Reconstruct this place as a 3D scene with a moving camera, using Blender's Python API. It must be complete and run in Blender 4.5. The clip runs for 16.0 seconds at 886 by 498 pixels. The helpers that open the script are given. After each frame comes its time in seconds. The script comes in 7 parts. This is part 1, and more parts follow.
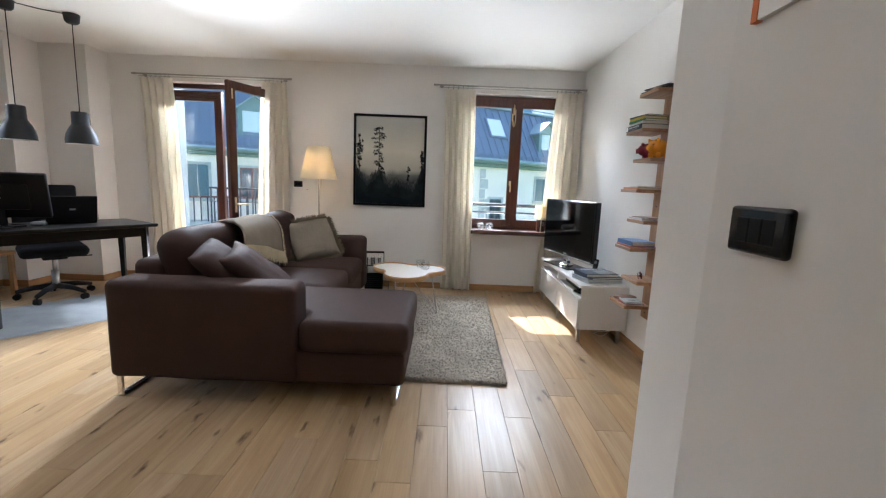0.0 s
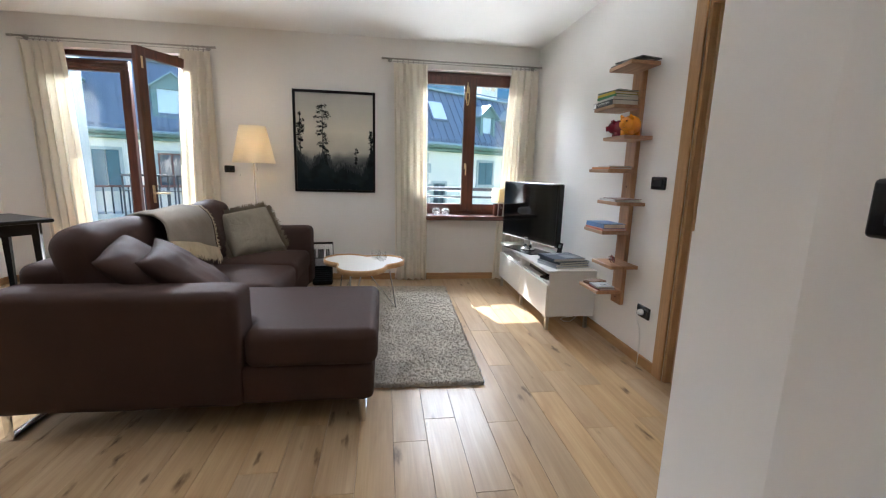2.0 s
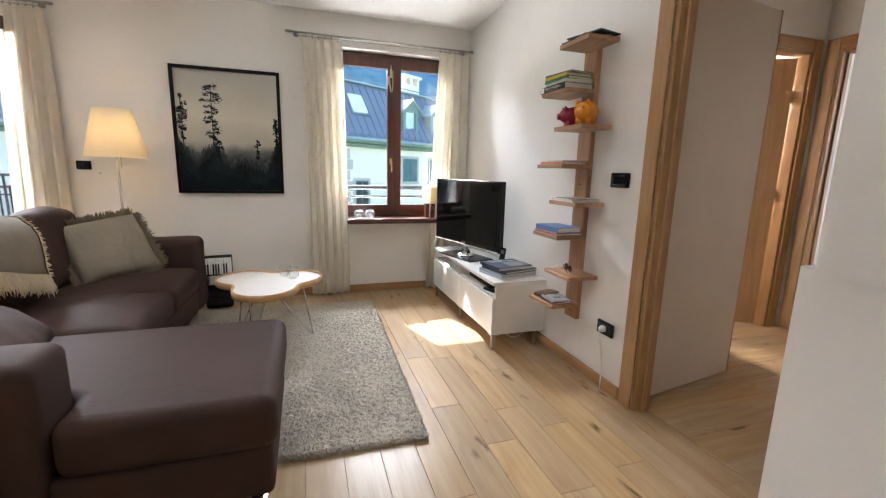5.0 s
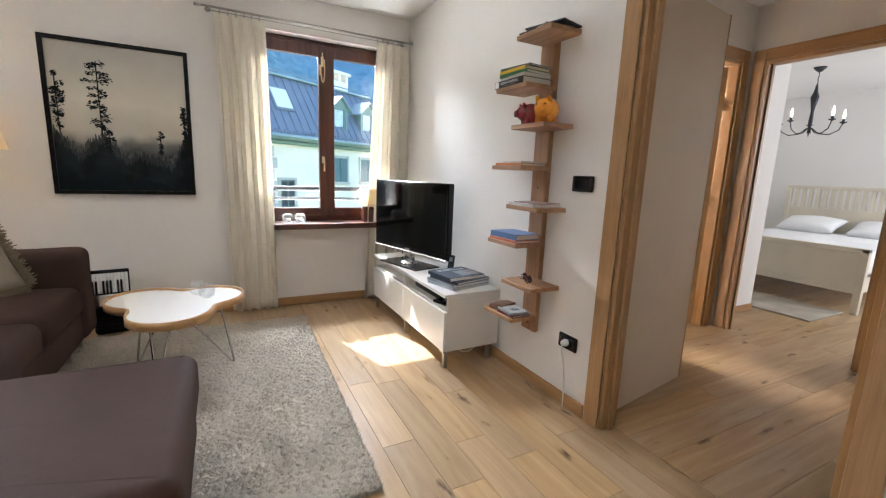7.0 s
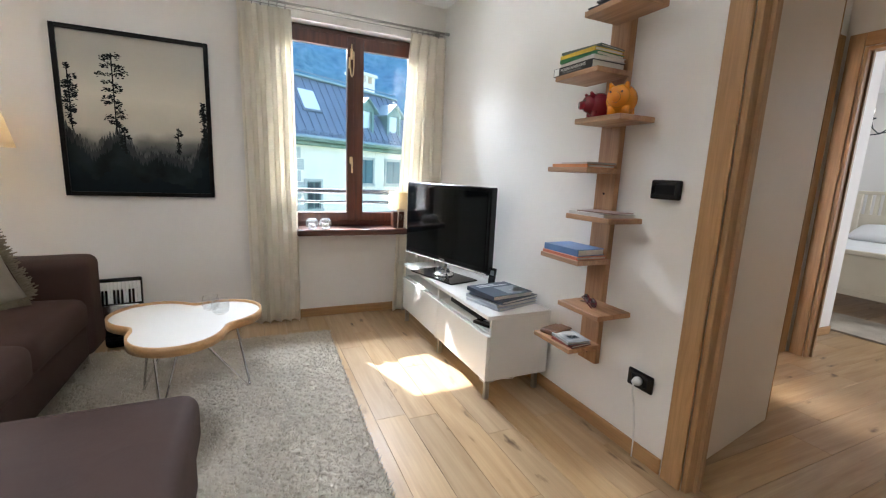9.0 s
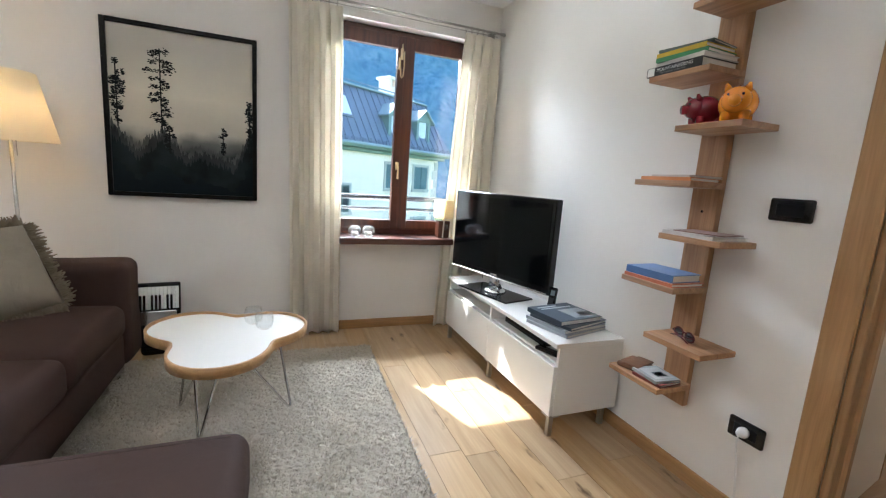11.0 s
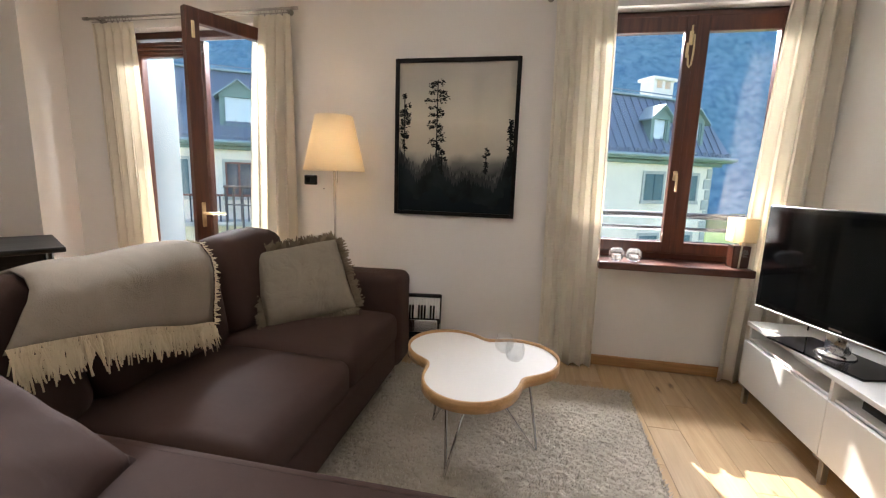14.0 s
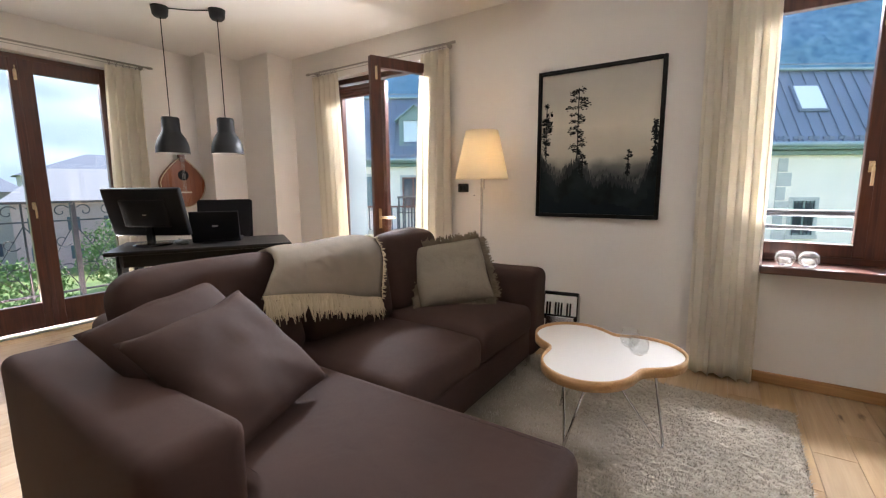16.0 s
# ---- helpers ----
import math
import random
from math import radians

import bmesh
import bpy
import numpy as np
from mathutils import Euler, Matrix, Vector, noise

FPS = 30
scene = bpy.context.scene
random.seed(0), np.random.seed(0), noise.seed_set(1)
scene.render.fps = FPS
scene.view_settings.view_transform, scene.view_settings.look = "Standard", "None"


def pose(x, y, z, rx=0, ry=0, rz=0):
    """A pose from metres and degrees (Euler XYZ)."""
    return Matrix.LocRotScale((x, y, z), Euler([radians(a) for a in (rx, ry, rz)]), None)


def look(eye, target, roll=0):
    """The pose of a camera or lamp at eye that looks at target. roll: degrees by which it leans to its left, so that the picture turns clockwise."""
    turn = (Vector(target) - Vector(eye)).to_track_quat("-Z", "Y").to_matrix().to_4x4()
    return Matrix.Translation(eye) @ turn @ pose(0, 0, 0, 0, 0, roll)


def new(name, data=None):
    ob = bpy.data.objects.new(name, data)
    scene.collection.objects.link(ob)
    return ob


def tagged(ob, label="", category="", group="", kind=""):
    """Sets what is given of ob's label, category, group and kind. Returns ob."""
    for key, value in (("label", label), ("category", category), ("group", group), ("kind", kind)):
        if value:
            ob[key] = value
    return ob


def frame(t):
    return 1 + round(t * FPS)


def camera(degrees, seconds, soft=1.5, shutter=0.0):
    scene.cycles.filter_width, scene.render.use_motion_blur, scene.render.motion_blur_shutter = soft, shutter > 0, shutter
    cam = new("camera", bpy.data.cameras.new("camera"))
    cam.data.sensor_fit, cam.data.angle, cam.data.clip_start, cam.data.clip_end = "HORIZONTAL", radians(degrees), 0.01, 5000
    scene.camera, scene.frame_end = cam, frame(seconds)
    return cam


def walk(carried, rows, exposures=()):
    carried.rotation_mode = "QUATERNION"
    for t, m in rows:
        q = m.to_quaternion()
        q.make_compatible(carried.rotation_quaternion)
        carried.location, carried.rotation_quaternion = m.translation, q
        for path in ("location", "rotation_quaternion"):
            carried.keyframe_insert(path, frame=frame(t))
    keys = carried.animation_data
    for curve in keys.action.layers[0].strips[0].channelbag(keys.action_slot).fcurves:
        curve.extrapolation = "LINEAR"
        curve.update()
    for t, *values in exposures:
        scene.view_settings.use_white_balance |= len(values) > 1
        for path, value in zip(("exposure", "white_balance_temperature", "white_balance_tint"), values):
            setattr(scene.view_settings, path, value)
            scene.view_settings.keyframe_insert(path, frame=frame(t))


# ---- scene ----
cam = camera(92.8, 16.0, 1.2)
PATH = [
    (0, (0.344, 0.407, 1.236), (0.344, 2.256, 0.955), 2.3),
    (0.5, (0.307, 0.502, 1.251), (0.366, 2.348, 0.955), 1.9),
    (1, (0.266, 0.586, 1.250), (0.402, 2.426, 0.944), 1.6),
    (1.5, (0.222, 0.637, 1.223), (0.432, 2.467, 0.905), 1.6),
    (2, (0.205, 0.698, 1.212), (0.463, 2.520, 0.875), 1.6),
    (2.5, (0.194, 0.791, 1.211), (0.492, 2.603, 0.858), 1.8),
    (3, (0.216, 0.899, 1.216), (0.539, 2.704, 0.850), 1.8),
    (3.5, (0.246, 1.009, 1.215), (0.597, 2.808, 0.845), 1.7),
    (4, (0.268, 1.109, 1.200), (0.669, 2.900, 0.844), 1.8),
    (4.5, (0.290, 1.183, 1.205), (0.760, 2.958, 0.856), 1.6),
    (5, (0.283, 1.252, 1.208), (0.858, 2.998, 0.865), 1.4),
    (7.5, (0.302, 1.653, 1.201), (1.170, 3.276, 0.871), 2.3),
    (8, (0.322, 1.753, 1.195), (1.162, 3.392, 0.871), 2.5),
    (8.5, (0.356, 1.834, 1.201), (1.148, 3.496, 0.873), 2.4),
    (11, (0.245, 2.188, 1.201), (0.925, 3.903, 0.897), 4.0),
    (11.5, (0.212, 2.244, 1.215), (0.807, 3.989, 0.901), 3.9),
    (12, (0.188, 2.308, 1.204), (0.657, 4.092, 0.898), 3.7),
    (12.5, (0.201, 2.389, 1.212), (0.485, 4.212, 0.908), 3.2),
    (13, (0.213, 2.449, 1.228), (0.284, 4.292, 0.918), 2.9),
    (13.5, (0.221, 2.484, 1.236), (0.068, 4.322, 0.924), 2.4),
    (14, (0.204, 2.492, 1.213), (-0.156, 4.302, 0.909), 1.8),
    (14.5, (0.198, 2.455, 1.214), (-0.357, 4.214, 0.906), 1.0),
    (15, (0.232, 2.380, 1.217), (-0.478, 4.082, 0.908), 0.6),
    (15.5, (0.344, 2.339, 1.196), (-0.536, 3.964, 0.908), -0.2),
    (16, (0.443, 2.286, 1.188), (-0.572, 3.833, 0.917), -0.4),
]
EXPOSURES = [(0.0, 2.04, 5650, 9), (2.0, 2.12, 5720, 9), (5.0, 2.36, 6050, 11), (8.5, 2.36, 5850, 9), (11.0, 2.34, 5700, 7), (12.5, 2.12, 6150, 10), (13.0, 1.98, 6400, 13), (14.0, 2.08, 6450, 14), (16.0, 2.14, 6350, 15)]
walk(cam, [(t, look(eye, target, roll)) for t, eye, target, roll in PATH], EXPOSURES)

# ---- world, sun and lamps ----
SUN_AWAY = Vector((0.31, -1.0, -0.88)).normalized()      # the way the sunlight travels
world = bpy.data.worlds.new("sky")
scene.world = world
world.use_nodes = True
wn = world.node_tree.nodes
wn.clear()
sky = wn.new("ShaderNodeTexSky")
sky.sky_type = "NISHITA"
sky.sun_disc = False
sky.sun_elevation = math.asin(-SUN_AWAY.z)
sky.sun_rotation = math.atan2(-SUN_AWAY.x, -SUN_AWAY.y)
background = wn.new("ShaderNodeBackground")
background.inputs[1].default_value = 0.135
world_out = wn.new("ShaderNodeOutputWorld")
world.node_tree.links.new(sky.outputs[0], background.inputs[0])
world.node_tree.links.new(background.outputs[0], world_out.inputs[0])


def lamp(name, kind, power, colour, m, size=None, spread=180):
    data = bpy.data.lights.new(name, kind)
    data.energy, data.color = power, colour
    if kind == "AREA":
        data.shape, data.size, data.size_y = "RECTANGLE", size[0], size[1]
        data.spread = radians(spread)
    elif kind == "SUN":
        data.angle = radians(size)
    else:
        data.shadow_soft_size = size
    ob = new(name, data)
    ob.matrix_world = m
    return ob


lamp("sun", "SUN", 4.5, (1.0, 0.94, 0.84), Matrix.Translation((0, 0, 20)) @ SUN_AWAY.to_track_quat("-Z", "Y").to_matrix().to_4x4(), 0.5)
# sky light that comes in through the openings, above the lines of sight
lamp("skylight_window_1", "AREA", 56, (0.93, 0.96, 1.0), look((-2.1, 6.45, 2.56), (-1.2, 2.0, 0.9)), (1.2, 0.30), 96)
lamp("skylight_window_2", "AREA", 46, (0.93, 0.96, 1.0), look((1.13, 6.45, 2.56), (0.6, 2.0, 0.9)), (1.1, 0.30))
lamp("skylight_window_3", "AREA", 20, (0.93, 0.96, 1.0), look((-5.45, 3.4, 2.54), (1.2, 2.4, 1.25)), (1.3, 0.30))
# added low fill for walls and ceiling, as if off balcony floors and street
lamp("upward_fill_window_1", "AREA", 22, (1.0, 0.97, 0.92), look((-2.27, 5.64, 0.05), (-1.0, 1.0, 1.9)), (1.1, 0.10), 110)
lamp("upward_fill_window_2", "AREA", 30, (1.0, 0.97, 0.92), look((1.12, 5.98, 0.55), (-0.2, 1.8, 1.4)), (1.0, 0.25))
lamp("upward_fill_window_3", "AREA", 72, (1.0, 0.98, 0.95), look((-4.72, 3.41, 0.06), (1.87, 2.5, 1.5)), (1.1, 0.14), 70)
# lamps added inside the closed rooms, in place of unseen windows
lamp("fill_lamp_side_room", "AREA", 60, (1.0, 0.93, 0.84), look((3.3, 4.8, 1.6), (3.5, 3.5, 0.6)), (0.9, 1.2))
lamp("skylight_bedroom", "AREA", 16, (0.97, 0.98, 1.0), look((7.2, 1.2, 1.7), (6.4, 4.5, 1.0)), (1.3, 1.6))

# ---- materials ----
def shader(name, base, rough=0.5, metal=0.0, vary=0.0, scale=8.0, bump=0.0, bump_scale=60.0, stretch=(1, 1, 1), island=0.0, spec=None, sheen=0.0, coat=0.0, second=None):
    """A surface with broad mottling, fine grain in the bump and, on request, a shift from piece to piece."""
    m = bpy.data.materials.new(name)
    m.use_nodes = True
    t = m.node_tree
    n, link = t.nodes, t.links.new
    bsdf = n["Principled BSDF"]
    bsdf.inputs["Roughness"].default_value, bsdf.inputs["Metallic"].default_value = rough, metal
    bsdf.inputs["Base Color"].default_value = (*base, 1)
    if spec is not None:
        bsdf.inputs["Specular IOR Level"].default_value = spec
    if sheen:
        bsdf.inputs["Sheen Weight"].default_value = sheen
    if coat:
        bsdf.inputs["Coat Weight"].default_value, bsdf.inputs["Coat Roughness"].default_value = coat, 0.22
    co = n.new("ShaderNodeTexCoord")
    mp = n.new("ShaderNodeMapping")
    mp.inputs["Scale"].default_value = stretch
    link(co.outputs["Object"], mp.inputs[0])
    if vary or second:
        tex = n.new("ShaderNodeTexNoise")
        tex.inputs["Scale"].default_value, tex.inputs["Detail"].default_value = scale, 6
        link(mp.outputs[0], tex.inputs["Vector"])
        ramp = n.new("ShaderNodeValToRGB")
        ramp.color_ramp.elements[0].position, ramp.color_ramp.elements[1].position = 0.3, 0.7
        lo = second if second else tuple(c * (1 - vary) for c in base)
        hi = base if second else tuple(min(1, c * (1 + vary)) for c in base)
        ramp.color_ramp.elements[0].color, ramp.color_ramp.elements[1].color = (*lo, 1), (*hi, 1)
        link(tex.outputs["Fac"], ramp.inputs[0])
        out = ramp.outputs[0]
        if island:
            info = n.new("ShaderNodeObjectInfo")
            hsv = n.new("ShaderNodeHueSaturation")
            rng = n.new("ShaderNodeMapRange")
            rng.inputs["To Min"].default_value, rng.inputs["To Max"].default_value = 1 - island, 1 + island
            link(info.outputs["Random"], rng.inputs["Value"])
            link(rng.outputs[0], hsv.inputs["Value"])
            link(out, hsv.inputs["Color"])
            out = hsv.outputs[0]
        link(out, bsdf.inputs["Base Color"])
        r2 = n.new("ShaderNodeMapRange")
        r2.inputs["To Min"].default_value, r2.inputs["To Max"].default_value = max(0.02, rough - 0.07), min(1, rough + 0.07)
        link(tex.outputs["Fac"], r2.inputs["Value"])
        link(r2.outputs[0], bsdf.inputs["Roughness"])
    if bump:
        fine = n.new("ShaderNodeTexNoise")
        fine.inputs["Scale"].default_value, fine.inputs["Detail"].default_value = bump_scale, 4
        link(mp.outputs[0], fine.inputs["Vector"])
        bp = n.new("ShaderNodeBump")
        bp.inputs["Strength"].default_value, bp.inputs["Distance"].default_value = bump, 0.01
        link(fine.outputs["Fac"], bp.inputs["Height"])
        link(bp.outputs[0], bsdf.inputs["Normal"])
    return m


def wood(name, dark, light, rough=0.35, along="y", scale=3.0, island=0.0, knots=0.0, coat=0.0, fine=0.10, spec=0.5):
    """Timber whose grain runs along one axis of the object, with optional knots and a shift of tone from board to board."""
    m = bpy.data.materials.new(name)
    m.use_nodes = True
    t = m.node_tree
    n, link = t.nodes, t.links.new
    bsdf = n["Principled BSDF"]
    bsdf.inputs["Coat Weight"].default_value, bsdf.inputs["Coat Roughness"].default_value = coat, 0.22
    co = n.new("ShaderNodeTexCoord")
    info = n.new("ShaderNodeObjectInfo")
    shift = n.new("ShaderNodeVectorMath")
    shift.operation = "MULTIPLY_ADD"
    link(info.outputs["Random"], shift.inputs[0])
    shift.inputs[1].default_value = (37.0, 61.0, 13.0)
    link(co.outputs["Object"], shift.inputs[2])
    mp = n.new("ShaderNodeMapping")
    s = [11.0, 11.0, 11.0]
    s["xyz".index(along)] = 0.9
    mp.inputs["Scale"].default_value = s
    link(shift.outputs[0], mp.inputs[0])
    tex = n.new("ShaderNodeTexNoise")
    tex.inputs["Scale"].default_value, tex.inputs["Detail"].default_value, tex.inputs["Distortion"].default_value = scale, 8, 1.2
    link(mp.outputs[0], tex.inputs["Vector"])
    ramp = n.new("ShaderNodeValToRGB")
    ramp.color_ramp.elements[0].position, ramp.color_ramp.elements[1].position = 0.28, 0.66
    ramp.color_ramp.elements[0].color, ramp.color_ramp.elements[1].color = (*dark, 1), (*light, 1)
    link(tex.outputs["Fac"], ramp.inputs[0])
    out = ramp.outputs[0]
    mf = n.new("ShaderNodeMapping")
    s = [150.0, 150.0, 150.0]
    s["xyz".index(along)] = 3.5
    mf.inputs["Scale"].default_value = s
    link(shift.outputs[0], mf.inputs[0])
    pores = n.new("ShaderNodeTexNoise")
    pores.inputs["Scale"].default_value, pores.inputs["Detail"].default_value = 1.0, 4
    link(mf.outputs[0], pores.inputs["Vector"])
    pr = n.new("ShaderNodeMapRange")
    pr.inputs["From Min"].default_value, pr.inputs["From Max"].default_value = 0.35, 0.65
    pr.inputs["To Min"].default_value, pr.inputs["To Max"].default_value = 1 - fine, 1 + fine * 0.6
    link(pores.outputs["Fac"], pr.inputs["Value"])
    shade = n.new("ShaderNodeVectorMath")
    shade.operation = "MULTIPLY"
    link(out, shade.inputs[0])
    link(pr.outputs[0], shade.inputs[1])
    out = shade.outputs[0]
    bsdf.inputs["Specular IOR Level"].default_value = spec
    if knots:
        mk = n.new("ShaderNodeMapping")
        s = [13.0, 13.0, 13.0]
        s["xyz".index(along)] = 4.2
        s[0 if along == "z" else 2] = 4.0
        mk.inputs["Scale"].default_value = s
        link(shift.outputs[0], mk.inputs[0])
        wob = n.new("ShaderNodeTexNoise")
        wob.inputs["Scale"].default_value, wob.inputs["Detail"].default_value = 2.2, 4
        link(mk.outputs[0], wob.inputs["Vector"])
        add = n.new("ShaderNodeVectorMath")
        add.operation = "MULTIPLY_ADD"
        link(wob.outputs["Color"], add.inputs[0])
        add.inputs[1].default_value = (0.75, 0.75, 0.75)
        link(mk.outputs[0], add.inputs[2])
        vor = n.new("ShaderNodeTexVoronoi")
        vor.inputs["Scale"].default_value = 1.0
        link(add.outputs[0], vor.inputs["Vector"])
        kr = n.new("ShaderNodeMapRange")
        kr.inputs["From Min"].default_value, kr.inputs["From Max"].default_value = 0.06, 0.27
        kr.inputs["To Min"].default_value, kr.inputs["To Max"].default_value = knots, 0.0
        link(vor.outputs["Distance"], kr.inputs["Value"])
        pick = n.new("ShaderNodeSeparateColor")
        link(vor.outputs["Color"], pick.inputs[0])
        gate = n.new("ShaderNodeMath")
        gate.operation = "GREATER_THAN"
        gate.inputs[1].default_value = 0.62
        link(pick.outputs[0], gate.inputs[0])
        mul = n.new("ShaderNodeMath")
        mul.operation = "MULTIPLY"
        link(kr.outputs[0], mul.inputs[0])
        link(gate.outputs[0], mul.inputs[1])
        mix = n.new("ShaderNodeMix")
        mix.data_type = "RGBA"
        link(mul.outputs[0], mix.inputs[0])
        link(out, mix.inputs[6])
        mix.inputs[7].default_value = (dark[0] * 0.25, dark[1] * 0.2, dark[2] * 0.16, 1)
        out = mix.outputs[2]
    if island:
        hsv = n.new("ShaderNodeHueSaturation")
        rng = n.new("ShaderNodeMapRange")
        rng.inputs["To Min"].default_value, rng.inputs["To Max"].default_value = 1 - island, 1 + island
        link(info.outputs["Random"], rng.inputs["Value"])
        link(rng.outputs[0], hsv.inputs["Value"])
        sat = n.new("ShaderNodeMath")
        sat.operation = "FRACT"
        m7 = n.new("ShaderNodeMath")
        m7.operation = "MULTIPLY"
        m7.inputs[1].default_value = 7.3
        link(info.outputs["Random"], m7.inputs[0])
        link(m7.outputs[0], sat.inputs[0])
        rs = n.new("ShaderNodeMapRange")
        rs.inputs["To Min"].default_value, rs.inputs["To Max"].default_value = 0.90, 1.06
        link(sat.outputs[0], rs.inputs["Value"])
        link(rs.outputs[0], hsv.inputs["Saturation"])
        link(out, hsv.inputs["Color"])
        out = hsv.outputs[0]
    link(out, bsdf.inputs["Base Color"])
    rr = n.new("ShaderNodeMapRange")
    rr.inputs["To Min"].default_value, rr.inputs["To Max"].default_value = rough + 0.08, rough - 0.06
    link(tex.outputs["Fac"], rr.inputs["Value"])
    link(rr.outputs[0], bsdf.inputs["Roughness"])
    bp = n.new("ShaderNodeBump")
    bp.inputs["Strength"].default_value, bp.inputs["Distance"].default_value = 0.12, 0.003
    link(tex.outputs["Fac"], bp.inputs["Height"])
    link(bp.outputs[0], bsdf.inputs["Normal"])
    return m


def clear(name, tint=(1, 1, 1), rough=0.0, ior=1.45):
    m = bpy.data.materials.new(name)
    m.use_nodes = True
    b = m.node_tree.nodes["Principled BSDF"]
    b.inputs["Base Color"].default_value = (*tint, 1)
    b.inputs["Transmission Weight"].default_value, b.inputs["Roughness"].default_value, b.inputs["IOR"].default_value = 1, rough, ior
    return m


def pane_glass(name, mirror=0.03, tint=(0.95, 0.97, 0.98)):
    """Thin window glass: see-through with a faint mirror that grows at a slant."""
    m = bpy.data.materials.new(name)
    m.use_nodes = True
    n, link = m.node_tree.nodes, m.node_tree.links.new
    n.clear()
    tr, gl, mix, lw, out = (n.new("ShaderNode" + k) for k in ("BsdfTransparent", "BsdfGlossy", "MixShader", "LayerWeight", "OutputMaterial"))
    tr.inputs[0].default_value = (*tint, 1)
    gl.inputs["Roughness"].default_value = 0.02
    lw.inputs[0].default_value = 0.5
    power, scale = n.new("ShaderNodeMath"), n.new("ShaderNodeMath")
    power.operation, power.inputs[1].default_value = "POWER", 4.0
    scale.operation, scale.inputs[1].default_value, scale.inputs[2].default_value = "MULTIPLY_ADD", 0.5, mirror
    link(lw.outputs["Facing"], power.inputs[0])
    link(power.outputs[0], scale.inputs[0])
    link(scale.outputs[0], mix.inputs[0])
    link(tr.outputs[0], mix.inputs[1])
    link(gl.outputs[0], mix.inputs[2])
    link(mix.outputs[0], out.inputs[0])
    return m


def cloth(name, base, through_part=0.0, weave=420.0, vary=0.08, rough=0.9, bump=0.25, sheen=0.0, wrinkle=0.0):
    """Woven cloth, in part letting light through."""
    m = shader(name, base, rough, vary=vary, scale=5.0, bump=bump, bump_scale=weave, sheen=sheen, spec=0.2)
    if wrinkle:
        n, link = m.node_tree.nodes, m.node_tree.links.new
        first = [k for k in n if k.bl_idname == "ShaderNodeBump"][0]
        co, wide, fold = n.new("ShaderNodeTexCoord"), n.new("ShaderNodeTexNoise"), n.new("ShaderNodeBump")
        wide.inputs["Scale"].default_value, wide.inputs["Detail"].default_value, wide.inputs["Distortion"].default_value = 9.0, 3, 1.6
        fold.inputs["Strength"].default_value, fold.inputs["Distance"].default_value = wrinkle, 0.02
        link(co.outputs["Object"], wide.inputs["Vector"])
        link(wide.outputs["Fac"], fold.inputs["Height"])
        link(fold.outputs[0], first.inputs["Normal"])
    if through_part:
        n, link = m.node_tree.nodes, m.node_tree.links.new
        tl, mix = n.new("ShaderNodeBsdfTranslucent"), n.new("ShaderNodeMixShader")
        tl.inputs[0].default_value = (*base, 1)
        mix.inputs[0].default_value = through_part
        link(n["Principled BSDF"].outputs[0], mix.inputs[1])
        link(tl.outputs[0], mix.inputs[2])
        link(mix.outputs[0], n["Material Output"].inputs[0])
    return m


def glow(name, colour, strength):
    m = bpy.data.materials.new(name)
    m.use_nodes = True
    b = m.node_tree.nodes["Principled BSDF"]
    b.inputs["Base Color"].default_value = (*colour, 1)
    b.inputs["Emission Color"].default_value = (*colour, 1)
    b.inputs["Emission Strength"].default_value = strength
    return m


PLASTER = shader("plaster", (0.80, 0.775, 0.74), 0.85, vary=0.025, scale=1.2, bump=0.10, bump_scale=22)
CEILING = shader("ceiling_paint", (0.82, 0.81, 0.79), 0.9, vary=0.02, scale=1.0, bump=0.06, bump_scale=18)
OAK_FLOOR = wood("oak_floor", (0.362, 0.234, 0.120), (0.462, 0.322, 0.180), 0.33, "y", 1.5, island=0.12, knots=0.95, coat=0.03, fine=0.06, spec=0.2)
OAK_TRIM = wood("oak_trim", (0.345, 0.188, 0.074), (0.44, 0.252, 0.106), 0.42, "z", 2.6, island=0.06)
OAK_TRIM_X = wood("oak_trim_lengthwise", (0.345, 0.188, 0.074), (0.44, 0.252, 0.106), 0.42, "x", 2.6)
OAK_TRIM_Y = wood("oak_trim_depthwise", (0.345, 0.188, 0.074), (0.44, 0.252, 0.106), 0.42, "y", 2.6)
OAK_SHELF = wood("oak_shelf", (0.30, 0.15, 0.07), (0.46, 0.26, 0.13), 0.45, "y", 2.4, island=0.05)
OAK_POST = wood("oak_post", (0.30, 0.15, 0.07), (0.46, 0.26, 0.13), 0.45, "z", 2.4)
MAHOGANY = wood("red_brown_timber", (0.050, 0.013, 0.007), (0.105, 0.032, 0.016), 0.33, "z", 2.4, coat=0.3)
MAHOGANY_X = wood("red_brown_timber_lengthwise", (0.050, 0.013, 0.007), (0.105, 0.032, 0.016), 0.33, "x", 2.4, coat=0.3)
BEECH = wood("bent_beech", (0.45, 0.25, 0.10), (0.60, 0.36, 0.17), 0.4, "x", 2.0)
PANE = pane_glass("window_glass")
SOFA = cloth("brown_sofa_cloth", (0.0545, 0.0296, 0.0232), weave=650, vary=0.12, rough=0.72, bump=0.25, sheen=0.0, wrinkle=0.13)
LINEN = cloth("cream_linen", (0.87, 0.82, 0.72), 0.38, weave=500, vary=0.03)
THROW = cloth("grey_beige_wool", (0.24, 0.20, 0.153), weave=260, vary=0.12, bump=0.5, wrinkle=0.4)
FRINGE = cloth("cream_wool_fringe", (0.62, 0.52, 0.36), weave=300, vary=0.15)
